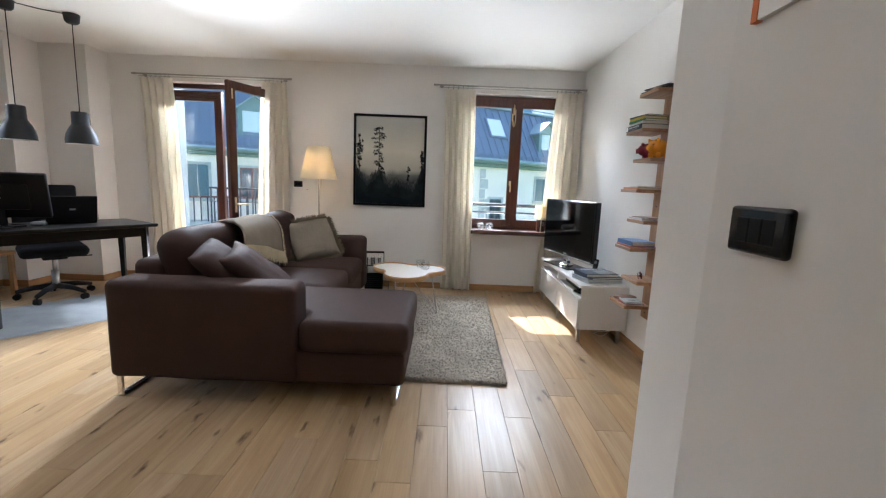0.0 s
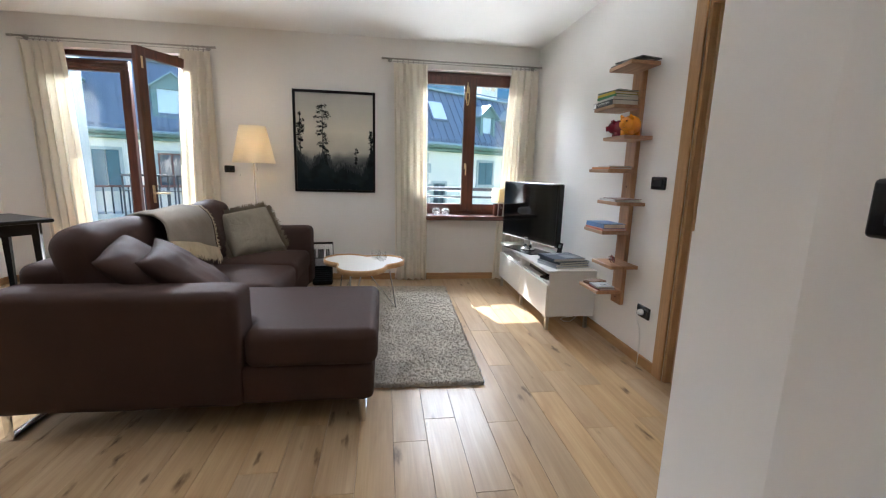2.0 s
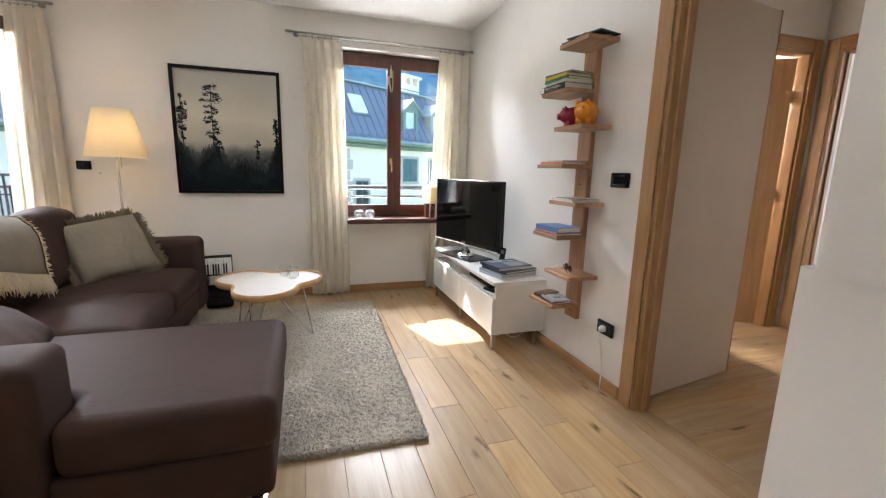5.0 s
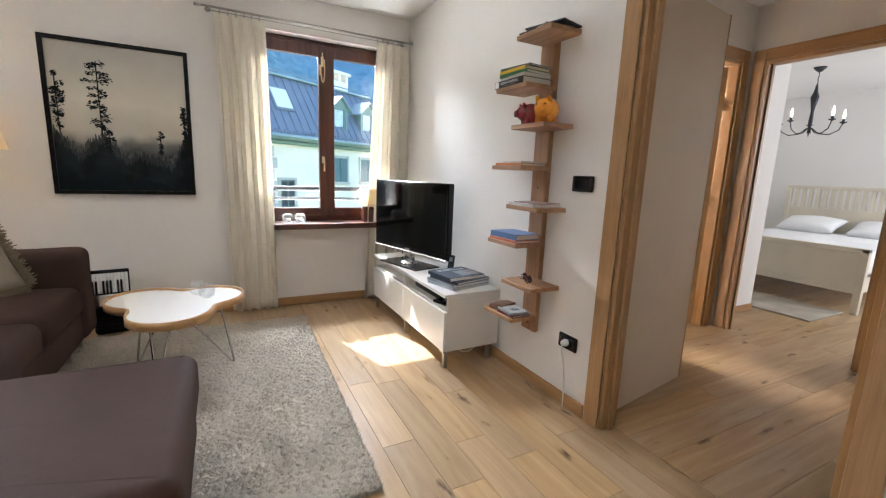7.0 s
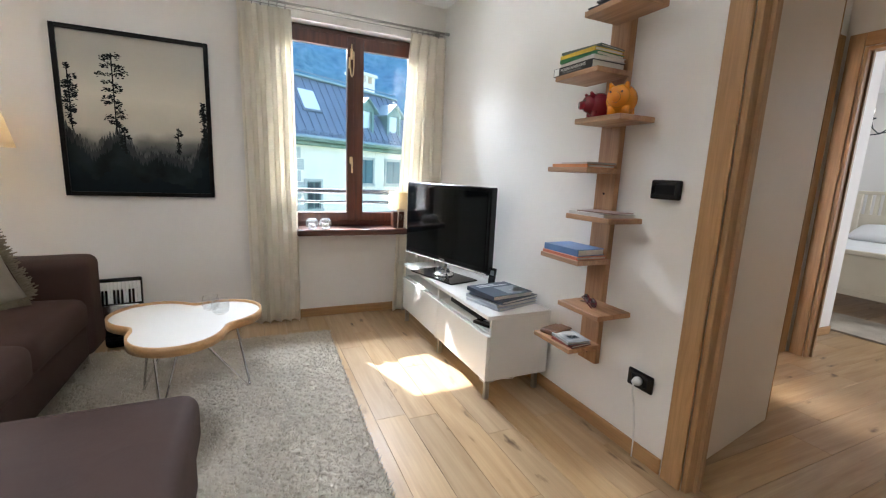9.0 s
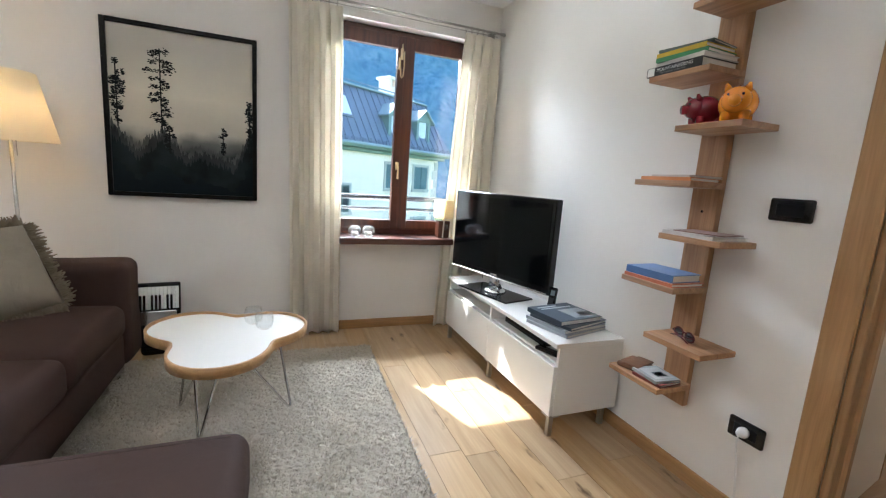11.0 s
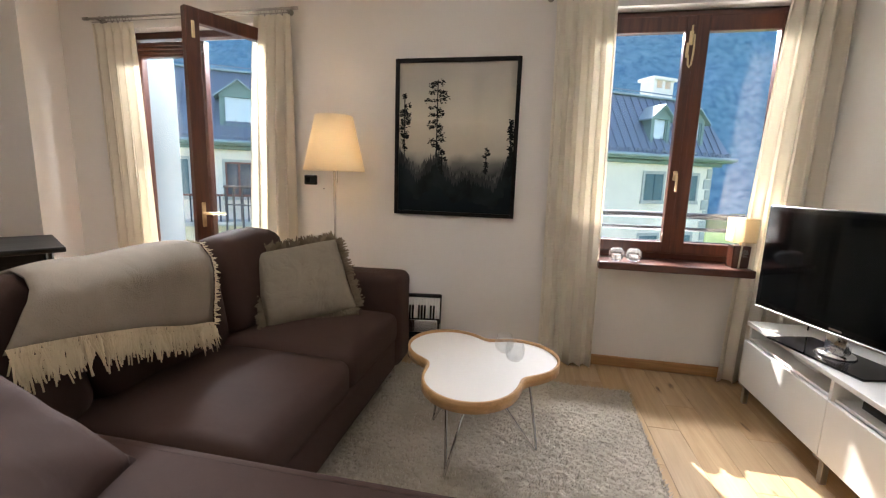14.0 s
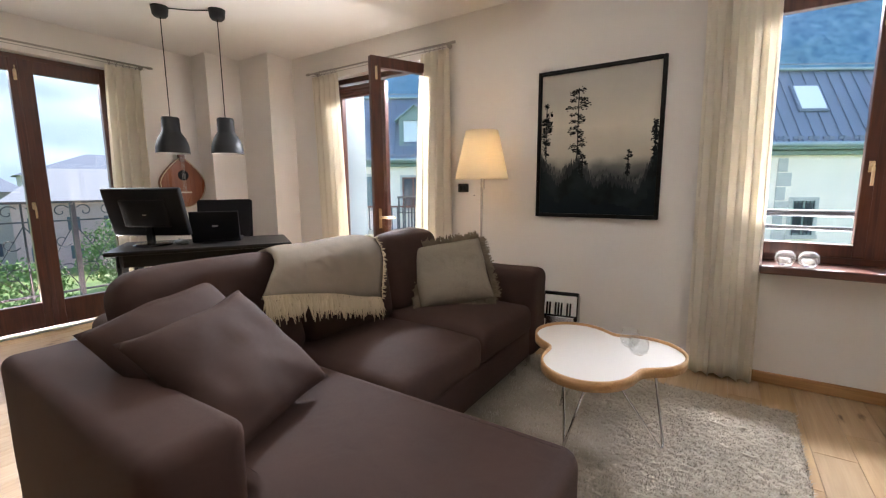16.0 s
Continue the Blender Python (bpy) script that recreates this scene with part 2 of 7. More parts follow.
GREYCUSH = cloth("grey_green_linen", (0.255, 0.22, 0.168), weave=320, vary=0.10, bump=0.4, wrinkle=0.5)
GREYFRINGE = cloth("dark_beige_fringe", (0.21, 0.172, 0.122), weave=300, vary=0.2)
SHAG = cloth("grey_beige_shag", (0.43, 0.385, 0.318), weave=60, vary=0.16, bump=0.9)
RUGBLUE = cloth("pale_grey_rug", (0.33, 0.345, 0.355), weave=200, vary=0.12, bump=0.6)
WHITE_LACQUER = shader("white_lacquer", (0.78, 0.775, 0.75), 0.22, vary=0.012, scale=2, bump=0.02, bump_scale=30)
WHITE_LAMINATE = shader("white_laminate", (0.80, 0.79, 0.77), 0.45, vary=0.012, scale=3)
DOOR_PAINT = shader("cream_door_panel", (0.66, 0.575, 0.47), 0.5, vary=0.03, scale=2, bump=0.04, bump_scale=30)
CHROME = shader("chrome", (0.72, 0.72, 0.73), 0.16, 1.0, vary=0.04, scale=20)
STEEL = shader("brushed_steel", (0.42, 0.40, 0.37), 0.32, 1.0, vary=0.06, scale=30)
BRASS = shader("worn_brass", (0.72, 0.58, 0.36), 0.3, 1.0, vary=0.1, scale=30)
BLACK_GLOSS = shader("black_gloss_plastic", (0.007, 0.007, 0.008), 0.14, vary=0.1, scale=10, spec=0.35)
SCREEN = shader("dark_screen", (0.004, 0.005, 0.006), 0.05, vary=0.05, scale=3, spec=0.2)
BLACK_MATT = shader("black_plastic", (0.006, 0.006, 0.007), 0.45, vary=0.15, scale=20, bump=0.05, bump_scale=200, spec=0.15)
BLACK_WOOD = wood("black_stained_wood", (0.005, 0.0045, 0.004), (0.011, 0.010, 0.009), 0.38, "x", 2.5, spec=0.15)
BLACK_CLOTH = cloth("black_office_cloth", (0.008, 0.008, 0.010), weave=500, vary=0.15)
ANTHRACITE = shader("dark_grey_enamel", (0.020, 0.022, 0.025), 0.5, vary=0.1, scale=12, spec=0.3)
IRON = shader("dark_iron", (0.045, 0.048, 0.055), 0.55, 0.6, vary=0.2, scale=15, bump=0.1, bump_scale=120)

# ---- building tools ----
def bm_box(x0, y0, z0, x1, y1, z1, bevel=0.0, seg=2):
    bm = bmesh.new()
    bmesh.ops.create_cube(bm, size=1, matrix=Matrix.LocRotScale(((x0 + x1) / 2, (y0 + y1) / 2, (z0 + z1) / 2), None, (abs(x1 - x0), abs(y1 - y0), abs(z1 - z0))))
    if bevel:
        bmesh.ops.bevel(bm, geom=bm.edges[:], offset=bevel, segments=seg, affect="EDGES", profile=0.5)
    return bm


def merge(*bms):
    """All of them in the first."""
    for b in bms[1:]:
        me = bpy.data.meshes.new("piece")
        b.to_mesh(me)
        b.free()
        bms[0].from_mesh(me)
        bpy.data.meshes.remove(me)
    return bms[0]


def moved(bm, m):
    bmesh.ops.transform(bm, matrix=m, verts=bm.verts[:])
    return bm


def bm_rod(p0, p1, r0, r1=None, seg=12):
    p0, p1 = Vector(p0), Vector(p1)
    bm = bmesh.new()
    turn = (p1 - p0).to_track_quat("Z", "Y").to_matrix().to_4x4()
    bmesh.ops.create_cone(bm, cap_ends=True, segments=seg, radius1=r0, radius2=r0 if r1 is None else r1, depth=(p1 - p0).length,
                          matrix=Matrix.Translation((p0 + p1) / 2) @ turn)
    return bm


def bm_tube(points, r, seg=8, closed=False):
    """A round bar that follows the points."""
    pts = [Vector(p) for p in points]
    bm = bmesh.new()
    rings = []
    up = Vector((0.13, 0.21, 0.97)).normalized()
    for i, p in enumerate(pts):
        a = pts[i - 1] if (i or closed) else p
        b = pts[(i + 1) % len(pts)] if (i < len(pts) - 1 or closed) else p
        d = (b - a).normalized()
        u = d.cross(up)
        if u.length < 0.05:
            u = d.cross(Vector((1, 0, 0)))
        u.normalize()
        w = d.cross(u).normalized()
        rr = r[i] if isinstance(r, (list, tuple)) else r
        rings.append([bm.verts.new(p + (u * math.cos(k * 2 * math.pi / seg) + w * math.sin(k * 2 * math.pi / seg)) * rr) for k in range(seg)])
    last = len(rings) if closed else len(rings) - 1
    for i in range(last):
        a, b = rings[i], rings[(i + 1) % len(rings)]
        for k in range(seg):
            bm.faces.new((a[k], a[(k + 1) % seg], b[(k + 1) % seg], b[k]))
    if not closed:
        bm.faces.new(rings[0][::-1])
        bm.faces.new(rings[-1])
    bmesh.ops.recalc_face_normals(bm, faces=bm.faces[:])
    return bm


def bm_lathe(profile, seg=24, at=(0, 0, 0)):
    """A turned body: the profile is (radius, height) from bottom to top."""
    bm = bmesh.new()
    c = Vector(at)
    rings = [[bm.verts.new(c + Vector((max(r, 1e-4) * math.cos(k * 2 * math.pi / seg), max(r, 1e-4) * math.sin(k * 2 * math.pi / seg), z))) for k in range(seg)] for r, z in profile]
    for a, b in zip(rings, rings[1:]):
        for k in range(seg):
            bm.faces.new((a[k], a[(k + 1) % seg], b[(k + 1) % seg], b[k]))
    bmesh.ops.recalc_face_normals(bm, faces=bm.faces[:])
    return bm


def bm_prism(outline, z0, z1, bevel=0.0, seg=2):
    """An upright body over an outline of (x, y)."""
    bm = bmesh.new()
    face = bm.faces.new([bm.verts.new((x, y, z0)) for x, y in outline])
    got = bmesh.ops.extrude_face_region(bm, geom=[face])
    bmesh.ops.translate(bm, vec=(0, 0, z1 - z0), verts=[v for v in got["geom"] if isinstance(v, bmesh.types.BMVert)])
    bmesh.ops.recalc_face_normals(bm, faces=bm.faces[:])
    if bevel:
        bmesh.ops.bevel(bm, geom=[e for e in bm.edges if abs(e.verts[0].co.z - e.verts[1].co.z) < 1e-6], offset=bevel, segments=seg, affect="EDGES", profile=0.5)
    return bm


def bm_soft(x0, y0, z0, x1, y1, z1, r=0.05, puff=0.0, n=10, rough=0.0, seed=0.0):
    """An upholstered block: round edges, a swollen top and slight dents."""
    half = [(x1 - x0) / 2, (y1 - y0) / 2, (z1 - z0) / 2]
    mid = Vector(((x0 + x1) / 2, (y0 + y1) / 2, (z0 + z1) / 2))
    r = min(r, *[h * 0.98 for h in half])
    axes = []
    for h in half:
        edge = [h - r + r * k for k in (0.0, 0.35, 0.65, 0.85, 1.0)]
        m = max(2, int(n * (h - r) / max(half)) + 1)
        inner = [(-1 + 2 * k / m) * (h - r) for k in range(1, m)]
        axes.append(sorted({round(v, 6) for v in [-e for e in edge] + inner + edge}))
    bm = bmesh.new()
    seen = {}

    def vert(p):
        key = tuple(round(c, 5) for c in p)
        if key not in seen:
            q = Vector([max(-(h - r), min(h - r, c)) for c, h in zip(p, half)])
            d = Vector(p) - q
            s = q + d.normalized() * r if d.length > 1e-9 else Vector(p)
            if puff:
                s.z += puff * max(0, 1 - (s.x / half[0]) ** 2) * max(0, 1 - (s.y / half[1]) ** 2) * (1 if s.z > 0 else 0.15)
            if rough:
                s += noise.noise_vector((s + mid) * 3.1 + Vector((seed, seed * 2, 0))) * rough
                s += noise.noise_vector((s + mid) * 9.0 + Vector((seed, 0, seed))) * rough * 0.3
            seen[key] = bm.verts.new(s + mid)
        return seen[key]

    for ax in range(3):
        u, v = (ax + 1) % 3, (ax + 2) % 3
        for side in (-1, 1):
            for i in range(len(axes[u]) - 1):
                for j in range(len(axes[v]) - 1):
                    quad = []
                    for a, b in ((i, j), (i + 1, j), (i + 1, j + 1), (i, j + 1)):
                        p = [0, 0, 0]
                        p[ax], p[u], p[v] = side * half[ax], axes[u][a], axes[v][b]
                        quad.append(vert(p))
                    bm.faces.new(quad if side > 0 else quad[::-1])
    return bm


def bm_pillow(w, h, t, n=18, seed=0.0, rough=0.012):
    """A scatter cushion in its own xz plane, thick along y, with pinched corners."""
    bm = bmesh.new()
    grid = {}
    for s in (-1, 1):
        for i in range(n + 1):
            for j in range(n + 1):
                u, v = -1 + 2 * i / n, -1 + 2 * j / n
                rim = i in (0, n) or j in (0, n)
                if rim and s == 1:
                    grid[s, i, j] = grid[-1, i, j]
                    continue
                f = ((1 - u ** 4) * (1 - v ** 4)) ** 0.6
                pull = 1 - 0.06 * (1 - u * u) * (abs(v) ** 6), 1 - 0.06 * (1 - v * v) * (abs(u) ** 6)
                p = Vector((u * w / 2 * pull[1], s * t / 2 * f, v * h / 2 * pull[0]))
                p += noise.noise_vector(p * 5 + Vector((seed, seed, seed))) * rough
                p.y += noise.noise(p * 14 + Vector((seed, 3, seed))) * rough * 0.6 * f
                grid[s, i, j] = bm.verts.new(p)
    for s in (-1, 1):
        for i in range(n):
            for j in range(n):
                q = [grid[s, i, j], grid[s, i + 1, j], grid[s, i + 1, j + 1], grid[s, i, j + 1]]
                if len(set(q)) == 4:
                    bm.faces.new(q if s < 0 else q[::-1])
    bmesh.ops.recalc_face_normals(bm, faces=bm.faces[:])
    return bm


def link_mesh(name, bm, material, smooth=False):
    me = bpy.data.meshes.new(name)
    bm.to_mesh(me)
    bm.free()
    me.materials.append(material)
    if smooth:
        for p in me.polygons:
            p.use_smooth = True
    return new(name, me)


def part(name, bm, material, parent, label="", smooth=False):
    ob = link_mesh(name, bm, material, smooth)
    ob.parent = parent
    if label:
        tagged(ob, label)
    return ob


def thing(name, label, category, m=None, group=""):
    """The empty that carries a thing's parts, at its base."""
    ob = new(name)
    ob.empty_display_size = 0.1
    if m is not None:
        ob.matrix_world = m
    return tagged(ob, label, category, group)


def single(name, bm, material, label, category, m=None, group="", smooth=False):
    ob = link_mesh(name, bm, material, smooth)
    if m is not None:
        ob.matrix_world = m
    return tagged(ob, label, category, group)


def setting(name, bm, material, label, category, smooth=False):
    return tagged(link_mesh(name, bm, material, smooth), label, category, "", "structure")

# ---- the large structure ----
NORTH, EAST, WEST, SOUTH, TOP = 5.376, 1.87, -4.27, -3.8, 2.545     # inner faces of the walls, height of the ceiling
W1, W2, W3 = (-2.97, -1.64, 2.27), (0.53, 1.69, 2.27), (2.78, 4.04, 2.27)   # openings: from, to, top
SILL2 = 0.72

bm = merge(bm_box(-4.6, NORTH, -0.3, W1[0], 5.70, TOP), bm_box(W1[0], NORTH, W1[2], W1[1], 5.70, TOP), bm_box(W1[1], NORTH, -0.3, W2[0], 5.70, TOP),
           bm_box(W2[0], NORTH, -0.3, W2[1], 5.70, SILL2 - 0.03), bm_box(W2[0], NORTH, W2[2], W2[1], 5.70, TOP), bm_box(W2[1], NORTH, -0.3, 2.0, 5.70, TOP),
           bm_box(W1[0], NORTH, -0.3, W1[1], 5.70, -0.012))
setting("wall_north", bm, PLASTER, "off-white plastered wall with window and balcony door", "wall")
bm = merge(bm_box(EAST, 2.862, -0.3, 1.97, NORTH, TOP), bm_box(EAST, 1.98, 2.12, 1.97, 2.862, TOP), bm_box(EAST, 1.66, -0.3, 1.97, 1.98, TOP))
setting("wall_east", bm, PLASTER, "off-white plastered wall with doorway to the corridor", "wall")
bm = merge(bm_box(-4.6, SOUTH, -0.3, WEST, W3[0], TOP), bm_box(-4.6, W3[0], W3[2], WEST, W3[1], TOP), bm_box(-4.6, W3[1], -0.3, WEST, NORTH, TOP),
           bm_box(-4.6, W3[0], -0.3, WEST, W3[1], -0.012))
setting("wall_west", bm, PLASTER, "off-white plastered wall with balcony door", "wall")
bm = merge(bm_box(WEST, 5.08, 0, -3.50, NORTH, TOP), bm_box(WEST, 4.72, 0, -4.00, 5.08, TOP))
setting("wall_pier", bm, PLASTER, "stepped off-white plaster pier in the corner", "wall")
bm = merge(bm_prism([(0.87, -1.6), (0.905, 1.30), (0.969, 1.644), (EAST, 1.66), (EAST, SOUTH), (0.87, SOUTH)], 1.08, TOP),
           bm_prism([(0.87, -1.6), (0.905, 1.30), (0.987, 1.673), (EAST, 1.69), (EAST, SOUTH), (0.87, SOUTH)], -0.3, 1.08))
setting("wall_entrance", bm, PLASTER, "off-white plastered entrance wall with a stepped edge", "wall")
setting("wall_south", bm_box(-4.6, SOUTH - 0.15, -0.3, EAST, SOUTH, TOP), PLASTER, "plain off-white wall behind", "wall")
setting("ceiling", bm_box(-4.6, SOUTH - 0.15, TOP, 8.6, 5.70, TOP + 0.2), CEILING, "plain white painted ceiling", "ceiling")
setting("floor", bm_box(-4.6, SOUTH - 0.15, -0.34, 8.6, 5.70, -0.012), shader("joint_filler", (0.10, 0.062, 0.035), 0.8, vary=0.2, scale=20), "oak plank floor with dark joints", "floor")

# corridor and bedroom beyond the doorway
bm = merge(bm_box(1.97, 3.58, 0, 3.05, 3.68, TOP), bm_box(3.05, 3.58, 2.13, 3.88, 3.68, TOP), bm_box(3.88, 3.58, 0, 4.0, 3.68, TOP))
setting("wall_corridor_north", bm, PLASTER, "plain corridor wall with doorway", "wall")
bm = merge(bm_box(4.0, 3.47, 0, 4.1, 3.68, TOP), bm_box(4.0, 2.62, 2.13, 4.1, 3.47, TOP), bm_box(4.0, 0.9, 0, 4.1, 2.62, TOP))
setting("wall_corridor_east", bm, PLASTER, "plain corridor wall with bedroom doorway", "wall")
setting("wall_corridor_south", bm_box(1.97, 1.9, 0, 4.0, 1.98, TOP), PLASTER, "plain corridor wall", "wall")
bm = merge(bm_box(4.1, 3.68, 0, 4.82, 3.78, TOP), bm_box(4.74, 3.78, 0, 4.82, 5.6, TOP), bm_box(4.82, 5.5, 0, 8.3, 5.6, TOP))
setting("wall_bedroom_north", bm, PLASTER, "pale bedroom wall", "wall")
setting("wall_bedroom_east", bm_box(8.2, 0.9, 0, 8.3, 5.5, TOP), PLASTER, "pale bedroom wall behind the bed", "wall")
setting("wall_bedroom_south", bm_box(4.1, 0.8, 0, 8.3, 0.9, TOP), PLASTER, "pale bedroom wall", "wall")
bm = merge(bm_box(1.97, 4.9, 0, 4.8, 5.0, TOP), bm_box(1.97, 3.68, 0, 2.0, 4.9, TOP))
setting("wall_side_room", bm, PLASTER, "plain wall of the side room", "wall")

# skirting boards
def skirting(name, x0, y0, x1, y1):
    long_x = abs(x1 - x0) > abs(y1 - y0)
    setting(name, bm_box(x0, y0, 0.001, x1, y1, 0.072, 0.004, 1), OAK_TRIM_X if long_x else OAK_TRIM_Y, "oak skirting board along the wall", "baseboard")


skirting("baseboard", -3.50, NORTH - 0.014, W1[0] - 0.02, NORTH)
skirting("baseboard", W1[1] + 0.02, NORTH - 0.014, EAST - 0.015, NORTH)
skirting("baseboard", EAST - 0.014, 2.957, EAST, NORTH)
skirting("baseboard", -3.50, 5.08, -3.486, NORTH - 0.015)
skirting("baseboard", -4.00, 5.066, -3.487, 5.08)
skirting("baseboard", -4.00, 4.72, -3.986, 5.065)
skirting("baseboard", WEST, 4.706, -3.987, 4.72)
skirting("baseboard", WEST, 4.06, WEST + 0.014, 4.705)
skirting("baseboard", WEST, SOUTH + 0.02, WEST + 0.014, 2.76)
skirting("baseboard", 4.12, 3.666, 4.82, 3.68)
skirting("baseboard", 2.0, 3.566, 2.98, 3.58)


# ---- doors ----
def casing(name, m, width, height, depth, face=0.085):
    """An oak door frame round an opening from local x 0 to width, the wall from y 0 to depth."""
    t = tagged(new(name), "oak door frame with flat casing boards", "door frame", "", "structure")
    t.matrix_world = m
    for y0, y1 in ((-0.016, -0.001), (depth + 0.001, depth + 0.016)):
        part("casing_board", bm_box(-face, y0, 0, 0.0, y1, height + face, 0.004, 1), OAK_TRIM, t)
        part("casing_board", bm_box(width, y0, 0, width + face, y1, height + face, 0.004, 1), OAK_TRIM, t)
        part("casing_board", bm_box(0.001, y0, height, width - 0.001, y1, height + face, 0.004, 1), OAK_TRIM_X, t)
    part("jamb", bm_box(-0.02, 0, 0, 0.022, depth, height, 0.003, 1), OAK_TRIM, t)
    part("jamb", bm_box(width - 0.022, 0, 0, width + 0.02, depth, height, 0.003, 1), OAK_TRIM, t)
    part("head", bm_box(0.022, 0, height - 0.022, width - 0.022, depth, height, 0.003, 1), OAK_TRIM_X, t)
    part("stop", bm_box(0.022, depth * 0.42, 0, 0.036, depth * 0.62, height - 0.022), OAK_TRIM, t)
    return t


def door_leaf(name, m, width, height, face_mat, label):
    t = tagged(new(name), label, "door", "", "structure")
    t.matrix_world = m
    part("leaf", bm_box(0.004, 0.003, 0.008, width - 0.004, 0.037, height - 0.004), face_mat, t)
    part("edge_strip", bm_box(width - 0.004, 0.0, 0.008, width + 0.002, 0.04, height), OAK_TRIM, t, "oak edge strip")
    part("edge_strip", bm_box(0.0, 0.0, 0.008, 0.004, 0.04, height), OAK_TRIM, t, "oak edge strip")
    for z in (0.25, 1.08, 1.82):
        part("hinge", bm_rod((-0.006, -0.004, z - 0.045), (-0.006, -0.004, z + 0.045), 0.006, seg=10), BRASS, t, "small brass hinge")
    return t


OPEN1 = Matrix.Translation((EAST, 2.862, 0)) @ pose(0, 0, 0, 0, 0, -90)
casing("door_frame_1", OPEN1, 0.882, 2.12, 0.10)
door_leaf("door_1", pose(1.985, 2.915, 0, 0, 0, 9.3), 0.80, 2.10, DOOR_PAINT, "open cream door leaf with oak edges")
casing("door_frame_2", Matrix.Translation((3.05, 3.58, 0)), 0.83, 2.13, 0.10)
door_leaf("door_2", pose(3.846, 3.672, 0, 0, 0, 150), 0.78, 2.10, OAK_TRIM, "open oak door leaf")
casing("door_frame_3", Matrix.Translation((4.0, 3.47, 0)) @ pose(0, 0, 0, 0, 0, -90), 0.85, 2.13, 0.10)


# ---- windows ----
def sash(t, name, x0, x1, z0, z1, y, stile, rail, low, hand=0, rise=0.44):
    """A glazed timber leaf; hand -1 or 1 puts the handle on its lower or upper x side."""
    s = part(name, bm_box(x0, y, z0, x0 + stile, y + 0.055, z1, 0.006, 2), MAHOGANY, t, "red-brown timber sash")
    me = s.data
    bm = bmesh.new()
    bm.from_mesh(me)
    bm = merge(bm, bm_box(x1 - stile, y, z0, x1, y + 0.055, z1, 0.006, 2), bm_box(x0 + stile - 0.002, y + 0.002, z1 - rail, x1 - stile + 0.002, y + 0.053, z1, 0.005, 2),
               bm_box(x0 + stile - 0.002, y + 0.002, z0, x1 - stile + 0.002, y + 0.053, z0 + low, 0.005, 2))
    bm.to_mesh(me)
    bm.free()
    g = part("pane", bm_box(x0 + stile - 0.004, y + 0.022, z0 + low - 0.004, x1 - stile + 0.004, y + 0.030, z1 - rail + 0.004), PANE, s, "clear window pane")
    g.visible_shadow = False
    if hand:
        hx = (x1 - stile / 2) if hand > 0 else (x0 + stile / 2)
        hz = z0 + (z1 - z0) * rise
        lever = merge(bm_box(hx - 0.012, y - 0.010, hz - 0.03, hx + 0.012, y, hz + 0.03, 0.004, 2),
                      bm_tube([(hx, y - 0.008, hz + 0.012), (hx, y - 0.04, hz + 0.012), (hx, y - 0.046, hz - 0.005), (hx, y - 0.046, hz - 0.10)], 0.0075, 8))
        part("handle", lever, BRASS, s, "pale brass window handle", True)
        part("bolt", merge(bm_box(hx - 0.011, y - 0.012, z1 - 0.17, hx + 0.011, y, z1 - 0.09, 0.004, 2), bm_rod((hx, y - 0.014, z1 - 0.165), (hx, y - 0.014, z1 - 0.06), 0.005)), BRASS, s, "small brass bolt", True)
    return s


def frame_round(t, x0, x1, z0, z1, y, bottom=True):
    part("window_frame", bm_box(x0, y, z0, x0 + 0.05, y + 0.075, z1, 0.005, 1), MAHOGANY, t)
    part("window_frame", bm_box(x1 - 0.05, y, z0, x1, y + 0.075, z1, 0.005, 1), MAHOGANY, t)
    part("window_frame", bm_box(x0 + 0.05, y, z1 - 0.05, x1 - 0.05, y + 0.075, z1, 0.005, 1), MAHOGANY_X, t)
    if bottom:
        part("window_frame", bm_box(x0 + 0.05, y, z0, x1 - 0.05, y + 0.075, z0 + 0.05, 0.005, 1), MAHOGANY_X, t)


win2 = tagged(new("window_2"), "red-brown timber double window with deep sill", "window", "", "structure")
frame_round(win2, W2[0] + 0.003, W2[1] - 0.003, SILL2 + 0.02, W2[2] - 0.003, 5.47)
MID2 = 1.136
leaf2 = sash(win2, "sash", W2[0] + 0.045, MID2 - 0.004, SILL2 + 0.06, W2[2] - 0.04, 5.452, 0.062, 0.09, 0.075, 1, 0.345)
sash(win2, "sash", MID2 + 0.004, W2[1] - 0.045, SILL2 + 0.06, W2[2] - 0.04, 5.452, 0.062, 0.09, 0.075)
part("latch_plate", bm_box(1.078, 5.444, 1.99, 1.094, 5.4525, 2.075, 0.003, 1), BRASS, leaf2, "pale brass latch plate")
part("latch_loop", bm_tube([(1.118, 5.444, 2.12), (1.119, 5.438, 2.02), (1.112, 5.436, 1.945), (1.103, 5.436, 1.93), (1.095, 5.437, 1.945), (1.091, 5.441, 2.0)], 0.0055, 8), BRASS, leaf2, "long brass latch loop", True)
part("astragal", bm_box(MID2 - 0.016, 5.448, SILL2 + 0.062, MID2 + 0.016, 5.4515, W2[2] - 0.042, 0.001, 1), MAHOGANY, win2, "timber strip over the joint")
part("window_sill", merge(bm_box(0.655, 5.225, SILL2 - 0.028, 1.535, 5.40, SILL2 + 0.02, 0.008, 2), bm_box(W2[0] + 0.003, 5.38, SILL2 - 0.0275, W2[1] - 0.003, 5.56, SILL2 + 0.0195)), MAHOGANY_X, win2, "dark red-brown timber sill")

